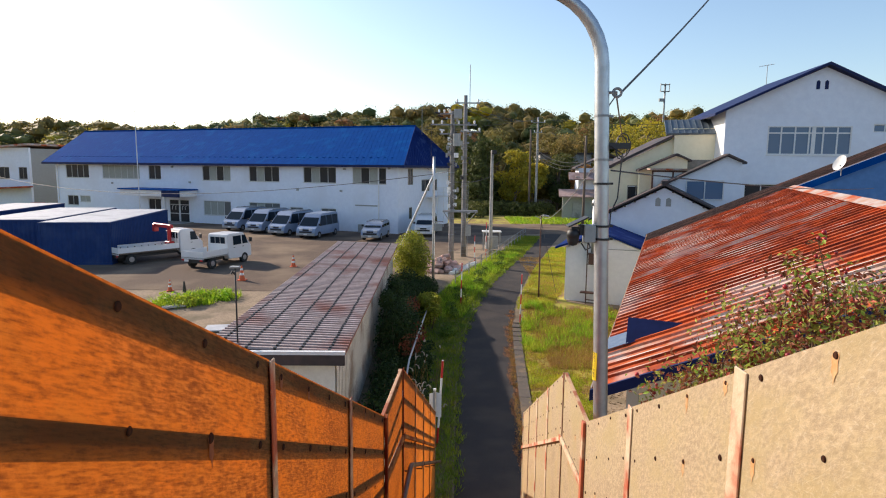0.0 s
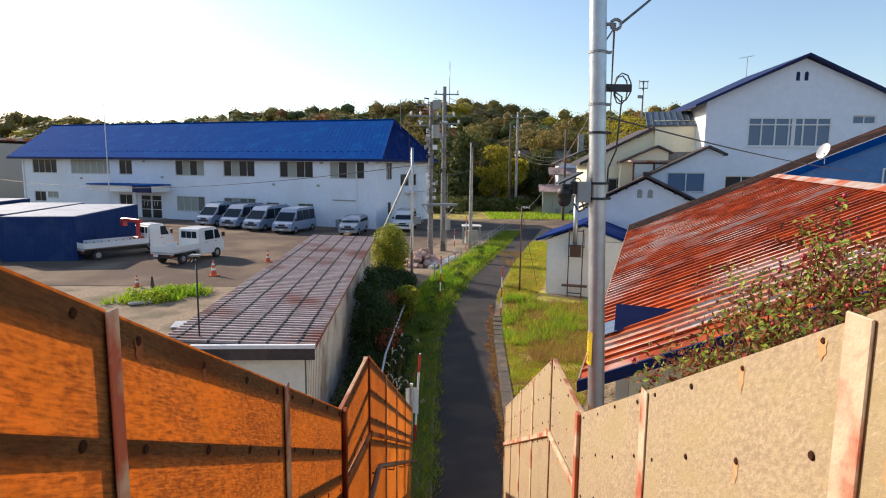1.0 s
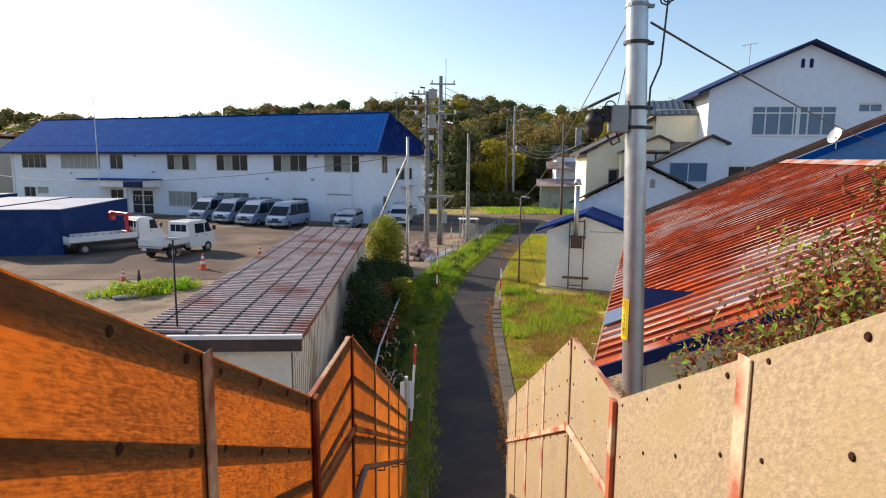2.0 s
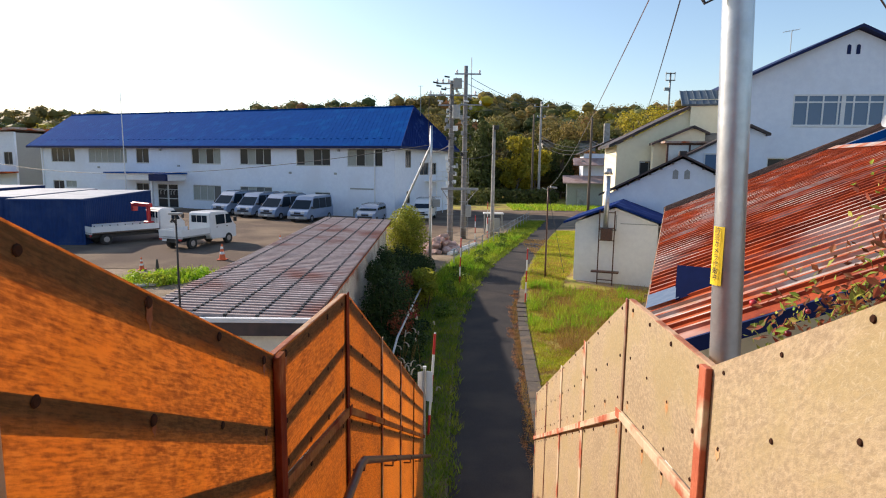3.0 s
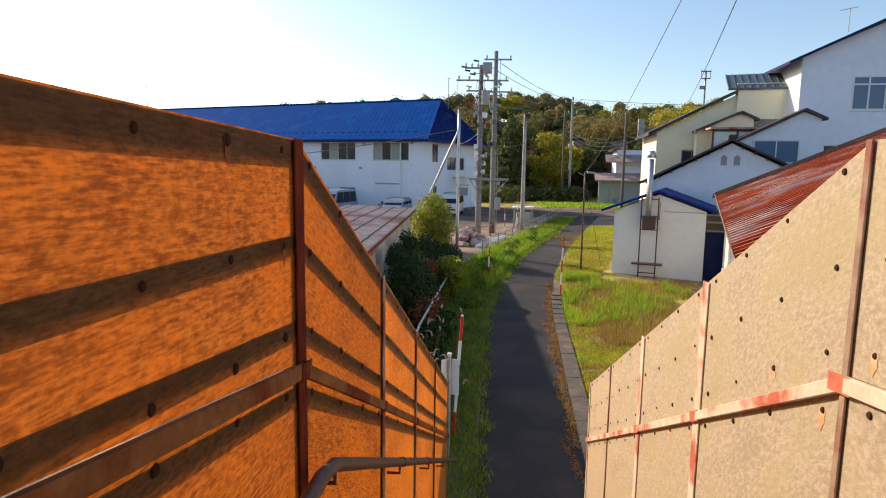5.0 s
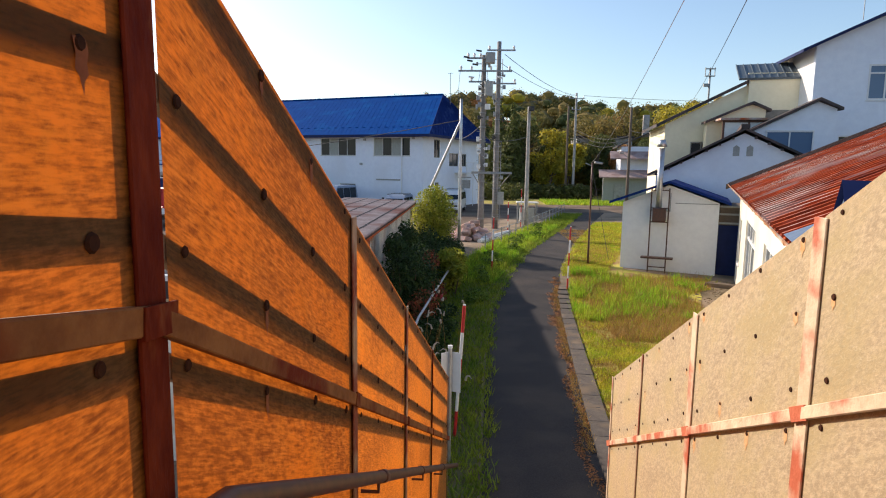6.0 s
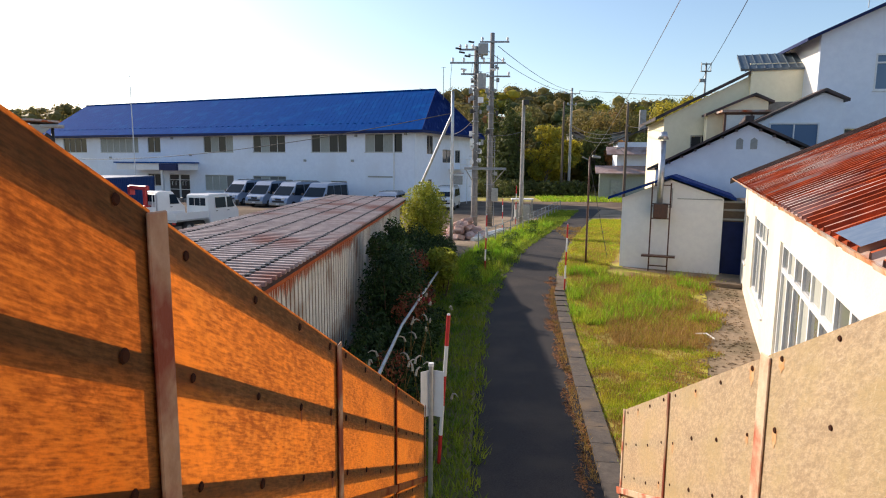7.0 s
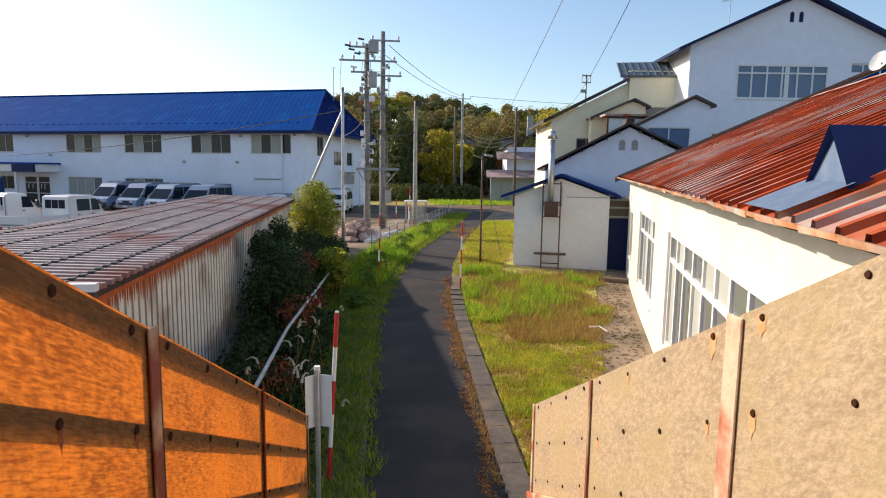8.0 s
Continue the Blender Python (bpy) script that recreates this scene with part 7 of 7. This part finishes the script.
for key, n in (("forest", 230000), ("forestdark", 110000), ("yellowtree", 26000), ("redtree", 10000)):
    tagged(new("wood", cloud("wood", sets[key], n, 0.23, key, 0.3, 5 + n, 0.86)), {"forest": "olive and brown autumn woodland on the hill", "forestdark": "dark green woodland on the hill", "yellowtree": "yellow autumn crowns in the wood", "redtree": "rust-red autumn crowns in the wood"}[key], "woodland", kind="stuff")

    core = bmesh.new()
    bmesh.ops.create_icosphere(core, subdivisions=1, radius=0.78)
    cv = np.array([v.co for v in core.verts])
    cf = np.array([[v.index for v in f.verts] for f in core.faces])
    core.free()
    bl = np.array(sets[key])
    vs = (bl[:, None, :3] + cv[None] * bl[:, None, 3:] * (0.9 + 0.2 * np.random.default_rng(3).random((len(bl), len(cv), 1)))).reshape(-1, 3)
    fs = (cf[None] + (np.arange(len(bl)) * len(cv))[:, None, None]).reshape(-1, 3)
    me = bpy.data.meshes.new("wood_core")
    me.from_pydata(vs.tolist(), [], fs.tolist())
    me.materials.append(M[key])
    tagged(new("wood_core", me), "leafy inner crowns of the hill woodland", "woodland", kind="stuff")


def tree(x, y, h, r, key, label, seed, n=2600, leaf=0.20, low=0.25, conifer=False):
    rr = random.Random(seed)
    b = max(land(y), hill_z(x, y) if y > 100 else 0)
    t = thing("tree", Matrix.Translation((x, y, b)), label, "tree")
    bm = bmesh.new()
    tube(bm, [(0, 0, -0.1), (0.05 * h * rr.uniform(-1, 1), 0, h * 0.4), (0.06 * h * rr.uniform(-1, 1), 0.05 * h * rr.uniform(-1, 1), h * 0.9)], 0.03 * h * 0.55, 9, 0.02)
    blobs = []
    for i in range(4 if conifer else 11):
        a = i * 2.4
        z = h * rr.uniform(low + 0.1, 0.88)
        d = r * rr.uniform(0.25, 0.75) * (1 - 0.5 * abs(z / h - 0.5))
        p = (math.cos(a) * d, math.sin(a) * d, z)
        tube(bm, [(0, 0, z * 0.6), (p[0] * 0.5, p[1] * 0.5, z * 0.85), p], 0.012 * h, 6, 0.02)
        if not conifer:
            q = r * rr.uniform(0.34, 0.55)
            blobs.append((*p, q, q, q * 0.8))
    if conifer:
        for i in range(9):
            f = i / 8
            blobs.append((rr.uniform(-0.2, 0.2), rr.uniform(-0.2, 0.2), h * (low + (0.97 - low) * f), r * (1.05 - 0.9 * f), r * (1.05 - 0.9 * f), h * 0.07))
    part("trunk", bm, "bark", t)
    c = new("crown", cloud("crown", blobs, n, leaf, key, 0.2, seed))
    c.parent = t


for i, (x, y, h, r, key, lab, con) in enumerate((
        (10.6, 90, 10.0, 2.9, "yellowtree", "bright yellow autumn tree behind the road", False),
        (13.5, 92, 7.5, 2.6, "yellowtree", "yellow-green young tree behind the road", False),
        (7.0, 94, 11.5, 3.6, "forestdark", "dark green tree behind the poles", False),
        (3.4, 90, 13.0, 2.6, "forestdark", "dark conifer beside the office", True),
        (5.2, 88, 12.0, 2.4, "forestdark", "dark conifer beside the office", True),
        (1.2, 95, 12.5, 3.0, "forestdark", "dark conifer behind the office", True),
        (17.8, 95, 9.6, 3.2, "forestdark", "dark green tree behind the road", False),
        (15.5, 100, 11, 3.5, "forest", "olive autumn tree on the slope", False),
        (21.2, 93, 7.8, 2.7, "redtree", "rust-red autumn tree beside the houses", False),
        (24.6, 96, 9.0, 2.8, "forestdark", "green tree beside the far house", False),
        (9.0, 101, 13, 4.2, "forest", "olive autumn tree on the slope", False),
        (20.0, 106, 13, 4.0, "forest", "olive autumn tree on the slope", False),
        (34, 112, 15, 4.5, "yellowtree", "golden autumn tree above the roofs", False),
        (27, 118, 14, 4.5, "forest", "olive autumn tree above the roofs", False),
        (40, 120, 15, 5, "yellowtree", "golden autumn tree above the roofs", False),
        (-2, 98, 13, 4, "forest", "olive autumn tree behind the office", False),
)):
    tree(x, y, h, r, key, lab, 40 + i, 3200, 0.24, 0.12, con)
tagged(new("hedge", cloud("hedge", [(x, 84 + 0.6 * math.sin(x), 1.3, 1.6, 1.2, 1.1) for x in range(-6, 15, 2)] + [(x, 80, 1.2, 1.5, 1.2, 1.2) for x in range(-8, 6, 2)], 9000, 0.22, "forestdark", 0.2, 71)),
       "dark green undergrowth along the cross road", "hedge", kind="stuff")

# ---- shrubs along the lane ----


def shrub(name, blobs, n, leaf, key, label, seed, stems=()):
    t = thing(name, Matrix(), label, "shrub")
    rr = random.Random(seed)
    for bl in blobs:
        bm = bmesh.new()
        tube(bm, [(bl[0] + rr.uniform(-0.1, 0.1), bl[1], land(bl[1]) - 0.05), (bl[0] + rr.uniform(-0.15, 0.15), bl[1], bl[2] * 0.6), (bl[0], bl[1], bl[2] + bl[5] * 0.5)], 0.025, 6, 0.008)
        part("stem", bm, "twig", t)
    c = new("foliage", cloud("foliage", blobs, n, leaf, key, 0.25, seed, 0.35))
    c.parent = t
    return t


rr = random.Random(8)
blobs = []
for i in range(18):
    y = 20.9 + i * 0.6
    h = (2.05 if y < 23 else 1.35) + 0.2 * math.sin(i * 1.7)
    blobs.append((-1.65 + rr.uniform(-0.2, 0.3), y, h * 0.5 + land(y), 0.62, 0.65, h * 0.52))
for i in range(22):
    y = 14.6 + i * 0.45
    if y < 22.8:
        h = 0.5 + 0.2 * math.sin(i * 1.3)
        blobs.append((-0.95 + rr.uniform(-0.3, 0.35), y, h * 0.55 + land(y), 0.5, 0.5, h * 0.6))
for i in range(14):
    y = 15.2 + i * 0.42
    h = 0.75 + 0.25 * math.sin(i * 1.9)
    blobs.append((-1.72 + rr.uniform(-0.12, 0.2), y, h * 0.5, 0.45, 0.4, h * 0.55))
shrub("hedge_shrub", blobs, 38000, 0.050, "darkleaf", "dense dark green shrubs along the shed wall", 21)
shrub("low_bank_shrub", [(edge(LEFT, y) - 1.1 + 0.45 * math.sin(y * 2.1), y, land(y) + 0.16, 0.34 + 0.12 * math.sin(y * 1.3), 0.5, 0.24) for y in (23.4, 24.6, 27.3, 28.4, 30.1, 31.6, 33.6, 35.9, 37.4, 39.6, 42.0, 44.3)], 3600, 0.060, "bankleaf", "low dark weeds along the grassy bank", 28)
shrub("red_leaved_shrub", [(-1.05, 20.3, 0.9, 0.4, 0.5, 0.4), (-0.9, 22.6, 0.75, 0.35, 0.5, 0.35), (-1.1, 17.2, 0.55, 0.4, 0.6, 0.3), (-1.2, 24.6, 1.3, 0.3, 0.5, 0.4)], 1500, 0.045, "redleaf", "straggling red-leaved shrub among the dark bushes", 27)
shrub("climbing_shrub", [(-1.95, 24.6, 1.9, 0.35, 0.6, 0.75), (-2.0, 26.3, 1.5, 0.35, 0.7, 0.7), (-1.9, 23.4, 1.6, 0.35, 0.5, 0.5), (-2.0, 22.0, 2.1, 0.3, 0.6, 0.4)], 5000, 0.05, "darkleaf", "climbing dark shrub against the shed wall", 22)
shrub("round_shrub", [(-1.7, 33.3, 2.5, 0.95, 0.95, 0.9), (-1.3, 33.0, 2.0, 0.75, 0.7, 0.8), (-2.1, 33.5, 1.9, 0.75, 0.7, 0.8), (-1.6, 33.2, 3.0, 0.55, 0.55, 0.55), (-1.65, 33.1, 1.2, 0.9, 0.8, 0.8)], 9000, 0.055, "bushleaf", "round yellow-green shrub at the end of the shed", 23)
shrub("round_shrub", [(-0.55, 25.8, 1.3, 0.5, 0.5, 0.3), (-0.85, 26.2, 1.0, 0.45, 0.5, 0.35), (-0.35, 25.4, 0.95, 0.35, 0.35, 0.3), (-0.6, 25.8, 0.6, 0.4, 0.4, 0.4)], 2000, 0.075, "bushleaf", "small yellow-green shrub beside the lane", 24)
shrub("hedge_shrub", [(-0.9, 30.5, 0.9, 0.7, 1.2, 0.55), (-1.6, 34.8, 1.1, 0.7, 0.8, 0.6)], 7000, 0.05, "darkleaf", "low dark shrubs below the round bush", 25)
plume = thing("pampas_grass", Matrix.Translation((0, 0, 0)), "dry grass clump with pale seed plumes", "grass clump")
bm = bmesh.new()
rr = random.Random(31)
heads = []
for i in range(26):
    x, y = -0.62 + rr.uniform(-0.45, 0.5), 16.6 + rr.uniform(-1.6, 2.4)
    h = rr.uniform(0.75, 1.3)
    lx2, ly2 = rr.uniform(-0.25, 0.25), rr.uniform(-0.25, 0.25)
    tube(bm, [(x, y, -0.02), (x + lx2 * 0.4, y + ly2 * 0.4, h * 0.6), (x + lx2, y + ly2, h)], 0.006, 5, 0.003)
    heads.append((x + lx2, y + ly2, h))
part("stalk", bm, "straw", plume)
for x, y, z in heads[:18]:
    bm = bmesh.new()
    a = rr.uniform(0, 6.28)
    tube(bm, [(x, y, z - 0.03), (x + 0.03 * math.cos(a), y + 0.03 * math.sin(a), z + 0.05), (x + 0.10 * math.cos(a), y + 0.10 * math.sin(a), z + 0.08), (x + 0.17 * math.cos(a), y + 0.17 * math.sin(a), z + 0.05)], 0.022, 7, 0.006)
    part("plume", bm, "plume", plume)
pk = thing("pink_flowers", Matrix(), "small pink flowers among the shrubs", "flowers")
for i in range(9):
    bm = bmesh.new()
    x, y, z = -0.75 + rr.uniform(-0.2, 0.2), 20.8 + rr.uniform(-0.5, 0.8), 1.05 + rr.uniform(-0.15, 0.12)
    tube(bm, [(x, y, z - 0.02), (x + 0.02, y, z + 0.03), (x + 0.03, y, z + 0.06)], 0.045, 7, 0.02)
    part("bloom", bm, "hip" if i % 3 else "plume", pk)

# rose bush above the stair screen
rose = thing("rose_bush", Matrix(), "tall rose bush with red hips and yellowing leaves", "shrub")
rr = random.Random(17)
bm = bmesh.new()
tips, hips = [], []
for i in range(64):
    f = rr.random()
    tx = 2.35 + 2.5 * f + rr.uniform(-0.1, 0.3)
    ty = 5.9 - 1.2 * f + rr.uniform(-1.0, 0.9)
    ty = min(ty, 3.6 + (tx - 0.18) / 0.9)
    tz = 4.55 + 1.3 * min(1.0, (tx - 2.25) / 1.2) + rr.uniform(-0.5, 0.2) + 0.05 * (5.5 - ty)
    bx, by = 3.0 + rr.uniform(-0.7, 0.7), 5.6 + rr.uniform(-0.7, 0.7)
    mid_p = ((bx + tx) / 2 + 0.1, (by + ty) / 2, tz * 0.66)
    tube(bm, [(bx, by, -0.05), mid_p, ((tx + mid_p[0]) / 2, (ty + mid_p[1]) / 2, tz - 0.25), (tx, ty, tz)], 0.016, 6, 0.004)
    tips.append((tx, ty, tz, 0.42, 0.42, 0.26))
    tips.append(((tx + mid_p[0]) / 2, (ty + mid_p[1]) / 2, tz - 0.4, 0.42, 0.42, 0.3))
for tx, ty, tz in ((3.45, 5.9, 6.15), (3.75, 6.0, 6.3), (4.25, 5.6, 6.35), (3.3, 5.5, 6.05)):
    tube(bm, [(tx + 0.2, ty - 0.1, tz - 1.0), (tx + 0.12, ty, tz - 0.4), (tx, ty, tz)], 0.009, 5, 0.003)
    for k in range(4):
        tips.append((tx + 0.04 * k, ty, tz - 0.16 * k, 0.13, 0.13, 0.1))
part("stem", bm, "twig", rose)
c = new("foliage", cloud("foliage", tips, 7000, 0.031, "roseleaf", 0.3, 61, 0.1))
c.parent = rose
c = new("dry_foliage", cloud("dry_foliage", tips, 9500, 0.030, "redleaf", 0.1, 62, 0.1))
c.parent = rose
hm = bmesh.new()
bmesh.ops.create_icosphere(hm, subdivisions=1, radius=0.022)
hm = done("rose_hip", hm, "hip", True)
for i in range(290):
    t = tips[rr.randrange(len(tips))]
    cx, cy, cz = t[0] + rr.gauss(0, 0.5) * t[3], t[1] + rr.gauss(0, 0.5) * t[4], t[2] + rr.gauss(0, 0.5) * t[5]
    same("rose_hip", hm, rose, Matrix.Translation((cx, cy, cz)) @ Matrix.Scale(rr.uniform(0.7, 1.25), 4))

# ---- grass ----
rng = np.random.default_rng(12)


def scatter(n, y0, y1, fa, fb, keep=None):
    y = y0 + (y1 - y0) * rng.random(n)
    f = rng.random(n)
    out = []
    for yy, ff in zip(y, f):
        x = fa(yy) + (fb(yy) - fa(yy)) * ff
        if keep is None or keep(x, yy):
            out.append((x, yy, land(yy) - 0.005))
    return out


def wall_x(y):
    return 10.2 + (y - 28.7) * math.tan(radians(TH)) - 0.1


def lawn_a(y):
    return edge(KERB, y) + 0.03 if y < 36 else 5.4


def lawn_b(y):
    if y < 28.6:
        return wall_x(y) - 1.0 - 1.3 * noise.noise((y * 0.45, 0, 0)) - 0.4 * noise.noise((y * 1.9, 3, 0))
    return 6.1 + (y - 31) * 0.35


def patch(x, y, s, k):
    return noise.noise((x * s, y * s, k))


tagged(new("lawn_grass", blades("lawn_grass", scatter(48000, 11, 30, lawn_a, lawn_b, lambda x, y: patch(x, y, 0.9, 1) + 0.5 * patch(x, y, 3.1, 2) > -0.2), 0.03, 0.10, 0.018, "grass", 1, 0.9, 2)), "short green autumn grass", "grass", kind="stuff")
tagged(new("dry_grass", blades("dry_grass", scatter(34000, 11, 44, lawn_a, lawn_b, lambda x, y: patch(x, y, 0.9, 1) + 0.5 * patch(x, y, 3.1, 2) < 0.2), 0.03, 0.12, 0.018, "straw", 2, 0.8, 2)), "dry straw-coloured grass patches", "grass", kind="stuff")
tagged(new("rear_lawn_grass", blades("rear_lawn_grass", scatter(14000, 28.6, 50, lambda y: edge(RIGHT, y) + 0.1, lambda y: min(6.1 + (y - 31) * 0.35, edge(RIGHT, y) + 2.4)), 0.04, 0.14, 0.026, "grass", 11, 0.9, 2)), "grass along the lane behind the hut", "grass", kind="stuff")
tall = scatter(9000, 22.5, 29.4, lawn_a, lambda y: min(lawn_b(y), 9.3), lambda x, y: patch(x, y, 0.9, 4) + 0.6 * patch(x, y, 2.7, 5) > -0.1 + 0.05 * (x - 4) and y > 22.6 + 0.5 * patch(x, y, 1, 6) + 0.15 * (x - 4))
tagged(new("tall_weeds", blades("tall_weeds", tall, 0.08, 0.38, 0.026, "weeds", 3, 0.9, 2)), "tall bright green weeds before the hut", "weeds", kind="stuff")
tagged(new("seeding_weeds", blades("seeding_weeds", scatter(5200, 20.5, 28.8, lambda y: 3.9, lambda y: min(lawn_b(y), 9.0)), 0.08, 0.36, 0.016, "straw", 4, 0.9, 2)), "reddish seeding grass before the hut", "weeds", kind="stuff")
tagged(new("bank_grass", blades("bank_grass", scatter(26000, 10.5, 58, lambda y: edge(LEFT, y) - 1.9, lambda y: edge(LEFT, y) + 0.12 + 0.22 * noise.noise((y * 1.7, 2, 0))), 0.05, 0.20, 0.026, "bankgrass", 5, 1.0, 2)), "green grass on the bank beside the lane", "grass", kind="stuff")
tagged(new("bank_weeds", blades("bank_weeds", scatter(6000, 27, 46, lambda y: edge(LEFT, y) - 2.2, lambda y: edge(LEFT, y) - 0.3), 0.10, 0.38, 0.035, "weeds", 6, 0.9, 2)), "taller weeds along the pipe fence", "weeds", kind="stuff")
tagged(new("joint_weeds", blades("joint_weeds", scatter(1500, 12, 27, lambda y: edge(KERB, y) - 0.52, lambda y: edge(KERB, y) - 0.36, lambda x, y: patch(x, y, 1.1, 9) > -0.1), 0.03, 0.10, 0.02, "straw", 7, 0.9, 2)), "dry weeds in the joint beside the lane", "weeds", kind="stuff")
tagged(new("leaf_litter", cloud("leaf_litter", [(edge(KERB, y) - 0.50 - 0.10 * math.sin(y * 2.3), y, land(y) + 0.010, 0.10 + 0.16 * ease(17, 23, y) * (0.6 + 0.4 * math.sin(y * 3.7)), 0.45, 0.008) for y in np.arange(12, 28.5, 0.6)], 5200, 0.024, "litter", 3.0, 44, 0.0)), "fallen brown leaves along the kerb", "leaves", kind="stuff")
tagged(new("lot_weeds", blades("lot_weeds", scatter(1300, 27.2, 31.6, lambda y: -14.6, lambda y: -10.2, lambda x, y: ((x + 12.3) / 2.0) ** 2 + ((y - 29.4 - 0.45 * (x + 12.3)) / 1.15) ** 2 < 1 + 0.6 * patch(x, y, 1.3, 12)), 0.15, 0.5, 0.05, "weeds", 8, 0.9, 3)), "bright weeds at the edge of the car park", "weeds", kind="stuff")
tagged(new("lot_dock", cloud("lot_dock", [(-12.3 + 1.6 * math.cos(k * 1.1) * (k % 3) / 2, 29.4 + 0.72 * math.cos(k * 1.1) * (k % 3) / 2 + 0.8 * math.sin(k * 1.7), land(29.4) + 0.15, 0.6, 0.5, 0.3) for k in range(14)], 1800, 0.09, "weeds", 0.5, 47, 0.2)), "broad-leaved green weeds at the edge of the car park", "weeds", kind="stuff")
tagged(new("field_grass", blades("field_grass", scatter(9000, 71, 80, lambda y: 8, lambda y: 32), 0.15, 0.4, 0.12, "weeds", 9, 0.8, 1)), "bright green grass of the far field", "grass", kind="stuff")
bm = bmesh.new()
rr = random.Random(23)
gravel = []
for i in range(900):
    y = rr.uniform(14, 28.3)
    x = wall_x(y) - rr.random() ** 1.5 * 1.7 - 0.1
    s = rr.uniform(0.012, 0.035)
    box(bm, -s, s, -s * 0.8, s * 0.8, -s * 0.5, s * 0.6, 0, m=Matrix.Translation((x, y, land(y))) @ Matrix.Rotation(rr.uniform(0, 3), 4, "Z"))
mesh_thing("gravel", bm, "soil", "loose gravel along the workshop wall", "gravel", kind="stuff")
pile = thing("scrap_wood", frame_at(9.2, 27.4, land(27.4), -20), "weathered timber scraps stacked by the wall", "timber")
for i in range(6):
    bm = bmesh.new()
    box(bm, -0.5, 0.5, -0.06, 0.06, 0, 0.06, 0.004, m=Matrix.Translation((rr.uniform(-0.1, 0.1), 0.13 * (i % 3) - 0.1, 0.062 * (i // 3))) @ Matrix.Rotation(rr.uniform(-0.2, 0.2), 4, "Z"))
    part("board", bm, "wood", pile)
bm = bmesh.new()
tube(bm, [(6.05, 21.6, 0.1), (6.25, 21.4, 0.16), (6.35, 21.15, 0.1)], 0.018, 6)
mesh_thing("plastic_hose", bm, "whitep", "short piece of white hose lying on the lawn", "hose")
